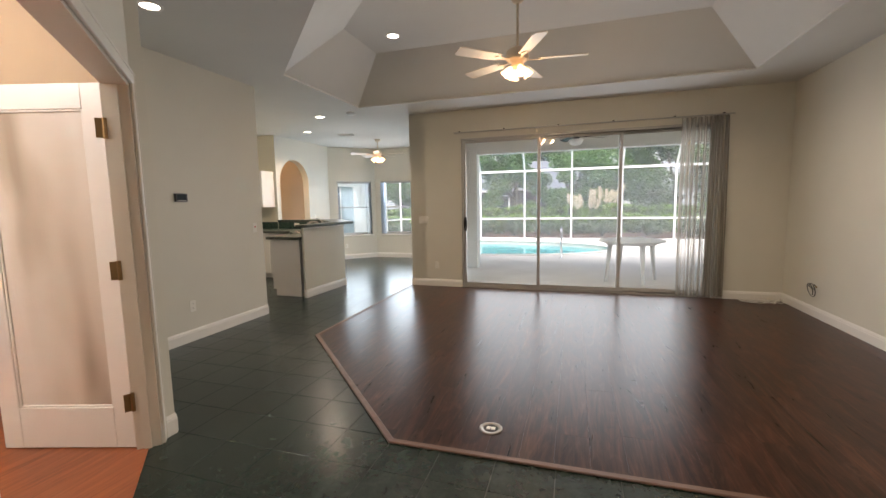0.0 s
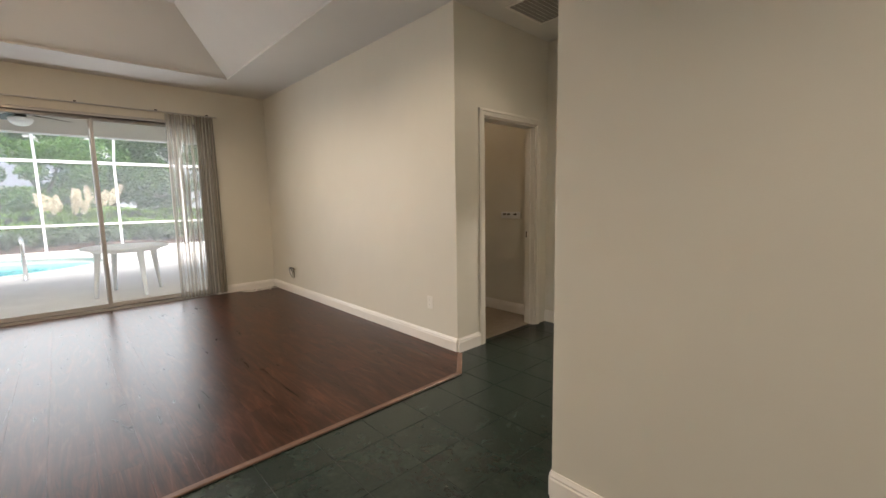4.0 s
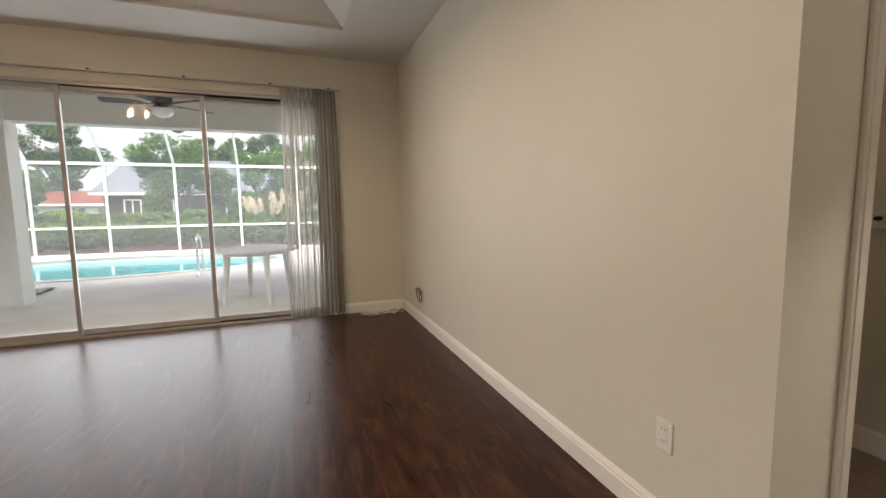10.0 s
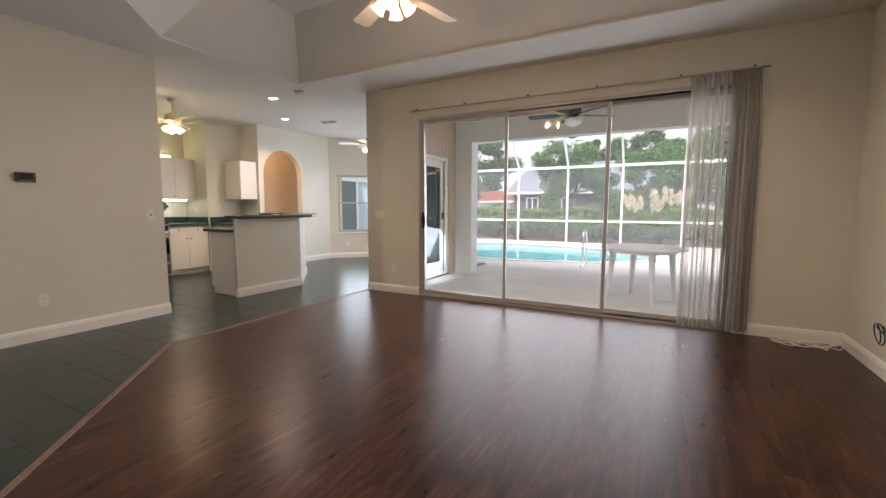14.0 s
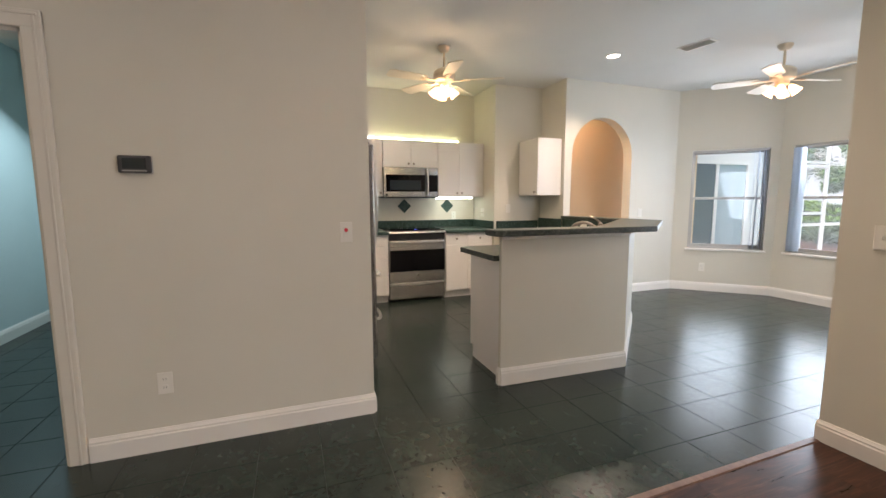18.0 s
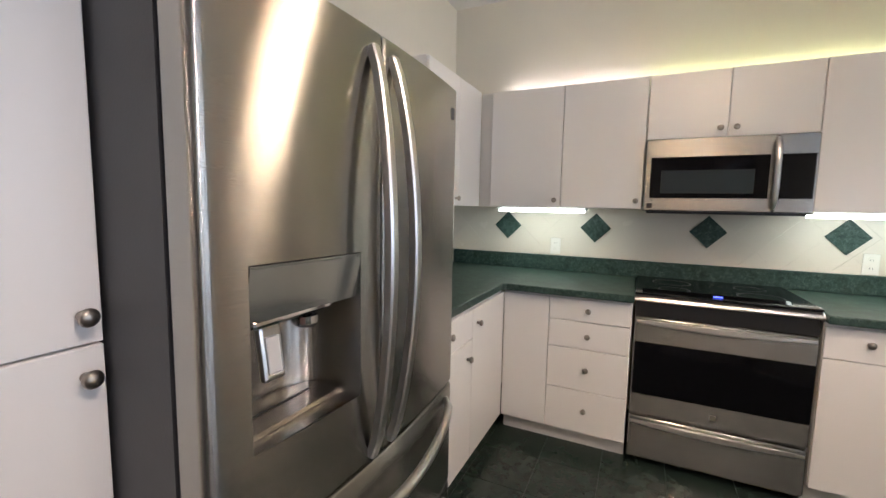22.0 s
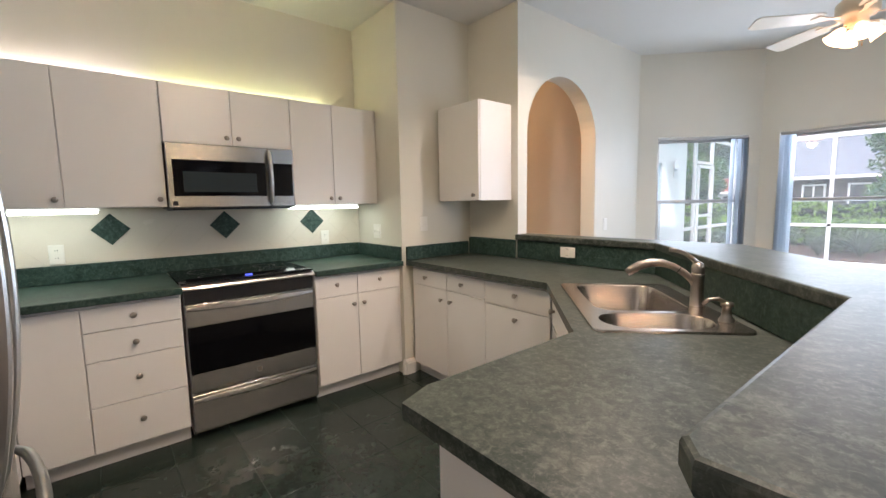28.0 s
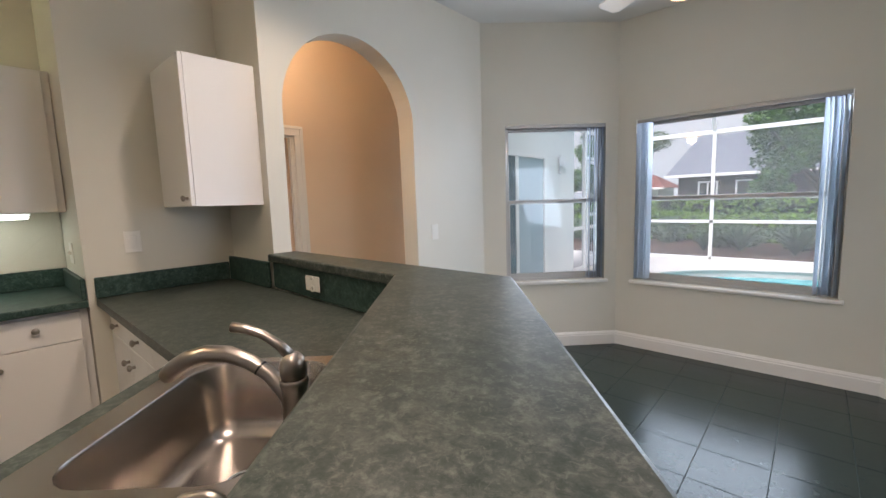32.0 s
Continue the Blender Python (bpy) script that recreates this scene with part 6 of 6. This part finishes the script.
def coping():
    root = setting("pool_coping", slab_hole([(PX + 1.045 * (x - PX), PY + 1.09 * (y - PY)) for x, y in POOL], [(PX + 0.99 * (x - PX), PY + 0.985 * (y - PY)) for x, y in POOL], DZ + 0.001, DZ + 0.022), DECK, "rounded pale coping round the pool", "coping")


coping()
gbm = bmesh.new()
for a, b, c, d in ((-300, 300, 15.74, 500), (-300, -16.01, -60, 15.74), (9.01, 300, -60, 15.74), (-16.01, 9.01, -60, -4.4)):
    vs = [gbm.verts.new(p) for p in ((a, c, -0.06), (b, c, -0.06), (b, d, -0.06), (a, d, -0.06))]
    gbm.faces.new(vs)
setting("ground", gbm, GRASS, "lawn that stretches away behind the pool cage", "ground")
setting("planting_bed", box(-16, 9, 15.78, 19.5, -0.06, 0.03, 0.02), MULCH, "brown mulched planting bed behind the pool cage", "planting bed")

# lanai roof, beam and pillars
setting("lanai_ceiling", box(-3.6, 8.0, 6.0, 8.3, 2.78, 2.83), EXTCEIL, "pale tan lanai ceiling", "ceiling")
setting("lanai_beam", box(-3.3, 8.0, 8.08, 8.32, 2.40, 2.779), EXT, "white stucco beam along the lanai edge", "beam")
setting("lanai_pillar", box(-3.599, -3.25, 8.06, 8.34, DZ, 2.779), EXT, "white stucco lanai pillar", "pillar")
setting("lanai_pillar", box(4.3, 4.65, 8.06, 8.34, DZ, 2.4), EXT, "white stucco lanai pillar", "pillar")


def siding():
    """Vertical boards on the side wall of the lanai, round its door."""
    root = setting("lanai_siding", box(-3.6, -3.59, 6.0, 6.67, DZ, 2.775), EXTWOOD, "pale pinkish wood siding on the lanai side wall", "siding")
    y = 6.0
    while y < 8.05:
        a, b = y + 0.003, min(y + 0.135, 8.054)
        z0 = 2.1 if 6.6 < b and a < 7.72 else DZ
        if b - a > 0.02:
            part("board", box(-3.589, -3.572, a, b, z0, 2.775, 0.003), EXTWOOD, root)
        y += 0.138


siding()
gd = thing("lanai_door", "white single-lite glass door from the nook to the lanai", "door", "", (-3.6, 6.74, 0.0), 90)
gd["kind"] = ""
part("leaf_frame", frame_rect(bmesh.new(), 0.04, 0.9, 0.0, 2.03, 0.12, 0.0, 0.045, 0.24), DOORW, gd)
g = part("pane", box(0.15, 0.79, 0.02, 0.026, 0.23, 1.92), DUSKGL, gd)
part("door_frame", frame_rect(bmesh.new(), -0.04, 0.95, 0.0, 2.09, 0.06, -0.03, 0.0, 0.03), DOORW, gd)
part("lock_plate", box(0.8, 0.86, -0.02, -0.001, 1.0, 1.12, 0.004), DARK, gd)

fan2 = ceiling_fan(-1.25, 7.06, 2.779, 0.17, 40, "dark bronze lanai ceiling fan with a white glass bowl", FANDARK, FANDARK, 0.62, "bowl")


def table():
    root = thing("patio_table", "round white resin patio table with four tapered legs", "table", "", (-0.3, 7.15, DZ))
    part("tabletop", lathe([(0, 0.725), (0.52, 0.725), (0.54, 0.715), (0.54, 0.695), (0.51, 0.688), (0.5, 0.70), (0, 0.70)], 40), WHITEPL, root, smooth=False)
    part("apron", lathe([(0.4, 0.699), (0.42, 0.699), (0.42, 0.65), (0.4, 0.65), (0.4, 0.699)], 32), WHITEPL, root)
    for k in range(4):
        a = radians(20 + 90 * k)
        c, s = math.cos(a), math.sin(a)
        part("leg", tube([(0.37 * c, 0.37 * s, 0.70), (0.39 * c, 0.39 * s, 0.45), (0.44 * c, 0.44 * s, 0.0)], [0.05, 0.036, 0.024], 10), WHITEPL, root)


table()

# pool hand rail
hr = thing("pool_handrail", "bent chrome pool handrail at the steps", "handrail", "", (-1.55, 9.95, DZ))
for dx in (0.0,):
    pts = [(dx, 0, -0.02), (dx, 0, 0.55), (dx, 0.04, 0.7), (dx, 0.14, 0.78), (dx, 0.3, 0.74), (dx, 0.42, 0.6), (dx, 0.5, 0.2), (dx, 0.52, -0.12)]
    part("rail_tube", tube(pts, 0.022, 10), CHROME, hr, smooth=True)
part("base_flange", lathe([(0, 0.0), (0.05, 0.0), (0.05, 0.012), (0, 0.014)], 16), CHROME, hr)

# screen cage


def cage():
    root = thing("pool_cage", "white aluminium framed pool screen enclosure", "screen enclosure")
    r = 0.04
    xs = [-6.54 + 1.73 * k for k in range(-1, 9)]
    y, z1, z2 = 15.6, 0.76, 2.58

    def bar(a, b, w=r):
        a, b = Vector(a), Vector(b)
        d = b - a
        m = Matrix.Translation(a) @ d.to_track_quat("X", "Z").to_matrix().to_4x4()
        part("beam", moved(box(0, d.length, -w / 2, w / 2, -w / 2, w / 2), m), DOORW, root)

    for x in xs:
        bar((x, y, DZ), (x, y, z2), 0.06)
        bar((x, y, z2), (x, y - 1.35, 4.15), 0.06)
    for a, b in zip(xs, xs[1:]):
        for zl, zh in ((DZ + 0.05, z1 - 0.03), (z1 + 0.03, z2 - 0.04)):
            part("screen_panel", box(a + 0.03, b - 0.03, y - 0.001, y + 0.001, zl, zh), SCREEN, root, "fine pale insect screen")
        sl = [(a + 0.03, y, z2 + 0.03), (b - 0.03, y, z2 + 0.03), (b - 0.03, y - 1.35, 4.12), (a + 0.03, y - 1.35, 4.12)]
        for q in (sl, [(a + 0.03, y - 1.38, 4.15), (b - 0.03, y - 1.38, 4.15), (b - 0.03, 9.7, 4.3), (a + 0.03, 9.7, 4.3)]):
            sb = bmesh.new()
            sb.faces.new([sb.verts.new(p) for p in q])
            part("screen_panel", sb, SCREEN, root, "fine pale insect screen")
    bar((xs[0], y, DZ + 0.02), (xs[-1], y, DZ + 0.02), 0.06)
    bar((xs[0], y, z1), (xs[-1], y, z1), 0.06)
    bar((xs[0], y, z2), (xs[-1], y, z2), 0.08)
    bar((xs[0], y - 1.35, 4.15), (xs[-1], y - 1.35, 4.15), 0.07)
    for x in xs[::2]:
        bar((x, y - 1.35, 4.15), (x, 9.7, 4.3), 0.06)
    bar((xs[0], 12.0, 4.22), (xs[-1], 12.0, 4.22), 0.06)
    # end walls; the one beside the wing holds a screen door
    for x, ys in ((-8.27, (12.7, 13.25, 14.15)), (5.6, (9.9, 11.8, 13.7))):
        for yy in ys:
            bar((x, yy, DZ), (x, yy, 2.58 + 1.57 * min(1.0, (15.55 - yy) / 1.35)), 0.06)
        for z in (z1, z2):
            bar((x, ys[0], z), (x, 15.55, z), 0.06)
        bar((x, 15.55, 2.58), (x, 14.25, 4.15), 0.05)
        bar((x, ys[0], 4.15), (x, 14.25, 4.15), 0.05)
    for y0, y1 in ((12.7, 13.25), (13.25, 14.15), (14.15, 15.55)):
        part("screen_panel", box(-8.271, -8.269, y0 + 0.03, y1 - 0.03, DZ + 0.05, z2 - 0.04), SCREEN, root, "fine pale insect screen")
    leaf = part("screen_door", moved(frame_rect(bmesh.new(), 13.29, 14.11, DZ + 0.02, 2.03, 0.055, -0.02, 0.02, 0.2), Matrix.Translation((-8.22, 0, 0)) @ Matrix.Rotation(radians(90), 4, "Z")), DOORW, root, "white framed screen door")
    part("mid_rail", box(-8.24, -8.2, 13.345, 14.055, 0.98, 1.04), DOORW, leaf)
    bar((-8.27, 13.25, 2.09), (-8.27, 14.15, 2.09), 0.05)


cage()

# the wing of the house past the nook
wing = thing("house_wing", "white stucco wing of the house beside the pool", "house wing")
part("wall", box(-9.6, -8.2, 9.62, 12.64, DZ, 2.95), EXT, wing)
part("eave", box(-9.8, -7.9, 9.62, 12.9, 2.951, 3.1), EXT, wing)
sl = part("sliding_door", frame_rect(bmesh.new(), 0, 1.7, 0, 2.05, 0.06, -0.03, 0.03), DOORW, wing)
sl.matrix_local = pose(-8.17, 9.81, DZ, 0, 0, 90)
part("pane", box(0.05, 0.85, -0.01, 0.0, 0.05, 2.0), WINGGL, sl, "grey reflecting glass")
part("pane", box(0.85, 1.65, 0.0, 0.01, 0.05, 2.0), CURTGL, sl, "glass with a pale curtain behind it")
part("meeting_stile", box(0.81, 0.89, -0.02, 0.025, 0.05, 2.0), DOORW, sl)
sc = thing("wall_sconce", "white leaf-shaped wall sconce on the stucco wing", "wall sconce", "", (-8.2, 12.09, 1.85))
part("back_plate", box(0.0, 0.02, -0.05, 0.05, -0.1, 0.1, 0.01), WHITEPL, sc)
for k in range(7):
    a = radians(-60 + 20 * k)
    part("leaf", moved(prism([(0, -0.015), (0.1, -0.035), (0.2, 0), (0.1, 0.035), (0, 0.015)], -0.004, 0.004), Matrix.Translation((0.03 + 0.009 * abs(k - 3) + 0.003 * (k > 3), 0, 0.02)) @ Matrix.Rotation(a, 4, "X") @ pose(0, 0, 0, 0, -90, 0)), WHITEPL, sc)

# ---- planting ----


def leaf_cloud(n, sampler, size, seed, flat=0.4):
    """Many small folded leaves at sampled places, as one mesh."""
    rs = np.random.RandomState(seed)
    p = np.array([sampler(rs) for _ in range(n)])
    d = rs.normal(size=(n, 3)) * (1, 1, flat)
    d /= np.linalg.norm(d, axis=1, keepdims=True) + 1e-6
    e = np.cross(d, rs.normal(size=(n, 3)))
    e /= np.linalg.norm(e, axis=1, keepdims=True) + 1e-6
    s = size * rs.uniform(0.6, 1.5, (n, 1))
    verts = np.stack([p - d * s, p + e * s * 0.45, p + d * s, p - e * s * 0.45], 1).reshape(-1, 3)
    me = bpy.data.meshes.new("leaves")
    me.from_pydata(verts.tolist(), [], np.arange(4 * n).reshape(-1, 4).tolist())
    return me


def tree(x, y, h, spread, seed, mat, label, n=5200, low=0.3, leaf=0.12):
    rnd = random.Random(seed)
    root = thing("tree", label, "tree", "", (x, y, -0.06), rnd.uniform(0, 360))
    tb = bmesh.new()
    add_tube(tb, [(0, 0, 0), (0.05 * h * 0.1, 0.02, h * 0.2), (rnd.uniform(-0.2, 0.2), rnd.uniform(-0.2, 0.2), h * 0.5)], [0.035 * h, 0.028 * h, 0.017 * h], 9)
    part("trunk", tb, BARK, root)
    blobs = []
    for k in range(11):
        a, r = rnd.uniform(0, 6.283), spread * rnd.uniform(0.25, 0.95)
        top = Vector((r * math.cos(a), r * math.sin(a), h * rnd.uniform(low + 0.1, 0.95)))
        part("limb", tube([(0, 0, h * rnd.uniform(0.2, 0.45)), top * 0.55 + Vector((0, 0, 0.1 * h)), top], [0.013 * h, 0.008 * h, 0.003 * h], 6), BARK, root)
        blobs.append((top, spread * rnd.uniform(0.28, 0.5)))
    for k in range(16):
        a, r = rnd.uniform(0, 6.283), spread * rnd.uniform(0.3, 1.0)
        blobs.append((Vector((r * math.cos(a), r * math.sin(a), h * rnd.uniform(low, 1.0))), spread * rnd.uniform(0.15, 0.36)))

    def sample(rs):
        c, r = blobs[rs.randint(len(blobs))]
        d = rs.normal(size=3)
        d /= np.linalg.norm(d)
        return np.array(c) + d * r * rs.uniform(0.45, 1.05) * np.array((1, 1, 0.7))

    me = leaf_cloud(n, sample, leaf, seed)
    me.materials.append(mat)
    ob = new("crown", me)
    ob.parent = root
    return root


TREES = ((-4.9, 26, 5.9, 2.1, LEAF), (-1.5, 27, 4.7, 2.1, LEAF), (1.2, 28, 5.0, 2.3, LEAF), (-0.6, 45, 8.6, 2.6, LEAF_D), (-5.3, 46, 8.4, 2.2, LEAF_D), (-19, 48, 10, 3.2, LEAF_D), (4.5, 27, 6.0, 2.6, LEAF_D), (8.5, 29, 7.5, 3.4, LEAF_D), (4.5, 46, 8.3, 3.0, LEAF), (14, 32, 9, 4.5, LEAF_D), (-30, 44, 12, 6, LEAF_D), (22, 38, 12, 6, LEAF), (-24, 34, 7, 3.2, LEAF), (7, 22.5, 4.0, 1.8, LEAF), (-14.5, 30, 4.2, 1.9, LEAF))
for i, (x, y, h, s, mat) in enumerate(TREES):
    tree(x, y, h, s, 20 + i, mat, "leafy green tree with an open crown behind the pool cage" if mat is LEAF else "dark green oak tree behind the hedge", 21000, 0.22, 0.082 if y < 40 else 0.13)


def hedge(x0, x1, y, w, h, label, seed, n):
    def sample(rs):
        x = rs.uniform(x0, x1)
        a = rs.uniform(0, 1)
        top = h * (0.93 + 0.09 * math.sin(x * 2.1) * math.sin(x * 0.7 + 1))
        if a < 0.45:
            return np.array((x, y + rs.uniform(-w, w) / 2, top - rs.uniform(0, 0.12)))
        return np.array((x, y - w / 2 + rs.uniform(-0.05, 0.1), rs.uniform(0, top)))
    me = leaf_cloud(n, sample, 0.075, seed, 0.9)
    me.materials.append(HEDGE)
    ob = tagged(new("hedge", me), label, "hedge", kind="stuff")
    # near-black filler box: the shade between the leaves put into its colour
    core = part("hedge_shade_core", box(x0, x1, y - w / 2 + 0.12, y + w / 2, -0.06, h - 0.12), SHADE, ob)


SHADE = Mat("hedge_inner_shade", (0.012, 0.02, 0.008), 0.9).m
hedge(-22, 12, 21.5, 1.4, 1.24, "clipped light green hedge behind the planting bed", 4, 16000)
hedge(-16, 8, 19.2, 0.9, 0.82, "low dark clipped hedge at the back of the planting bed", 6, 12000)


def shrub(x, y, r, h, seed, mat, label, n=420, blades=False):
    root = thing("shrub", label, "shrub", "shrubs", (x, y, 0.03))
    rs = np.random.RandomState(seed)
    if blades:
        bm = bmesh.new()
        for k in range(130):
            a, lean = rs.uniform(0, 6.283), rs.uniform(0.25, 1.0)
            d = Vector((math.cos(a), math.sin(a), 0))
            s = Vector((-d.y, d.x, 0)) * 0.026
            p = [d * (r * lean * t ** 1.3) + Vector((0, 0, h * (t - 0.55 * lean * t * t))) for t in (0, 0.4, 0.75, 1.0)]
            v = [[bm.verts.new(q - s * w), bm.verts.new(q + s * w)] for q, w in zip(p, (1, 1, 0.7, 0.1))]
            for i in range(3):
                bm.faces.new((v[i][0], v[i][1], v[i + 1][1], v[i + 1][0]))
        part("blades", bm, mat, root)
        return root
    stem = tube([(0, 0, -0.03), (0.01, 0, h * 0.5)], [0.03, 0.012], 6)
    part("stem", stem, BARK, root)

    def sample(rs):
        d = rs.normal(size=3)
        d /= np.linalg.norm(d)
        return np.array((0, 0, h * 0.5)) + d * np.array((r, r, h * 0.5)) * rs.uniform(0.55, 1.05)
    me = leaf_cloud(n, sample, 0.07, seed)
    me.materials.append(mat)
    ob = new("foliage", me)
    ob.parent = root
    return root


rnd = random.Random(9)
for k in range(26):
    x = -15 + k * 0.9 + rnd.uniform(-0.3, 0.3)
    shrub(x, rnd.uniform(17.3, 18.3), rnd.uniform(0.45, 0.7), rnd.uniform(0.5, 0.72), 50 + k, SHRUB if k % 3 else LEAF_D, "rounded grey-green shrub in the mulch bed" if k % 3 else "dark green shrub in the mulch bed", 700)
for k, (x, r) in enumerate(((-6.8, 0.34), (-6.15, 0.62), (-5.2, 0.66), (-9.6, 0.6), (-3.6, 0.45), (-2.2, 0.6), (-0.2, 0.5), (1.4, 0.6), (3.0, 0.6))):
    shrub(x, 16.45 + 0.25 * (k % 2), r, 0.35 + 0.55 * r, 90 + k, SHRUB, "spiky grey-green grass clump in the mulch bed", blades=True)


def pampas(x, y, seed, top):
    root = shrub(x, y, 0.8, 1.35, seed, HEDGE, "pampas grass clump with cream plumes", blades=True)
    rnd = random.Random(seed)
    for k in range(7):
        a = 2 * math.pi * k / 7 + rnd.uniform(-0.3, 0.3)
        tip = Vector((0.62 * math.cos(a), 0.62 * math.sin(a), top + rnd.uniform(-0.16, 0.2)))
        part("stalk", tube([(0, 0, 0), tip * 0.6, tip], [0.012, 0.009, 0.005], 5), BARK, root)

        def sample(rs, tip=tip):
            t = rs.uniform(-0.36, 0.2)
            w = 0.055 * (1.1 - abs(t + 0.08) / 0.32) + 0.008
            return np.array(tip) + np.array((rs.normal() * w + 0.5 * t * tip[0], rs.normal() * w + 0.5 * t * tip[1], t))
        me = leaf_cloud(200, sample, 0.05, seed + k, 2.5)
        me.materials.append(PLUME)
        ob = new("plume", me)
        ob.parent = root


pampas(-0.85, 18.6, 7, 1.5)
pampas(0.1, 18.9, 17, 1.72)


def house(x, y, w, d, h, roof_h, turn, wall_m, roof_m, label, wins, hip, chimney):
    """A house seen from its front at local y = -d / 2; hip: how far the ridge ends lie inside the eaves."""
    root = thing("house", label, "house", "", (x, y, -0.06), turn)
    part("wall", box(-w / 2, w / 2, -d / 2, d / 2, 0, h), wall_m, root)
    bm = bmesh.new()
    o = 0.6
    base = [bm.verts.new(p) for p in ((-w / 2 - o, -d / 2 - o, h), (w / 2 + o, -d / 2 - o, h), (w / 2 + o, d / 2 + o, h), (-w / 2 - o, d / 2 + o, h))]
    r0, r1 = bm.verts.new((-w / 2 - o + hip, 0, h + roof_h)), bm.verts.new((w / 2 + o - hip, 0, h + roof_h))
    bm.faces.new((base[0], base[1], r1, r0)), bm.faces.new((base[1], base[2], r1)), bm.faces.new((base[2], base[3], r0, r1)), bm.faces.new((base[3], base[0], r0)), bm.faces.new(base[::-1])
    bmesh.ops.recalc_face_normals(bm, faces=bm.faces)
    roof = part("roof", bm, roof_m, root)
    part("fascia", box(-w / 2 - o, w / 2 + o, -d / 2 - o - 0.03, -d / 2 - o, h - 0.14, h + 0.02), DOORW, root)
    if chimney is not None:
        part("chimney", box(chimney - 0.35, chimney + 0.35, -0.4, 0.4, h + roof_h * 0.7, h + roof_h + 0.55), GREYSIDE, roof)
    for wx, ww, z0, z1 in wins:
        wn = part("window", frame_rect(bmesh.new(), wx, wx + ww, z0, z1, 0.09, -d / 2 - 0.06, -d / 2 - 0.001), DOORW, root)
        part("pane", box(wx + 0.08, wx + ww - 0.08, -d / 2 - 0.03, -d / 2 - 0.02, z0 + 0.08, z1 - 0.08), DUSKGL, wn)
        part("mullion", box(wx + ww / 2 - 0.04, wx + ww / 2 + 0.04, -d / 2 - 0.055, -d / 2 - 0.031, z0 + 0.09, z1 - 0.09), DOORW, wn)
    return root


house(-5.7, 38.6, 11.2, 8.8, 2.5, 2.7, 0, HOUSEW, ROOFG, "dark neighbouring house with a grey shingle roof and chimney", [(-4.55, 1.0, 0.7, 2.1), (-2.7, 2.0, 0.8, 2.1), (1.5, 2.0, 0.8, 2.1)], 0.8, -2.1)
house(-17.6, 45, 6, 5, 1.95, 1.15, 0, EXT, ROOFR, "pale neighbouring house with a low red roof", [(-2, 1.2, 0.8, 1.7), (1, 1.2, 0.8, 1.7)], 1.5, None)


def overcast():
    """A far curved sheet of cloud round the garden side."""
    bm = bmesh.new()
    n, r, rows = 40, 150.0, ((-2.0, 1.0), (20.0, 1.0), (50.0, 0.93), (80.0, 0.75), (100.0, 0.45))
    grid = [[bm.verts.new((r * f * math.cos(math.pi * (-0.08 + 1.16 * k / n)), r * f * math.sin(math.pi * (-0.08 + 1.16 * k / n)), z)) for k in range(n + 1)] for z, f in rows]
    for a, b in zip(grid, grid[1:]):
        for k in range(n):
            bm.faces.new((a[k], a[k + 1], b[k + 1], b[k]))
    setting("backdrop", bm, CLOUD, "bright overcast sky beyond the garden", "sky", True)


overcast()

# ---- floor pieces ----
planks()
tiles()
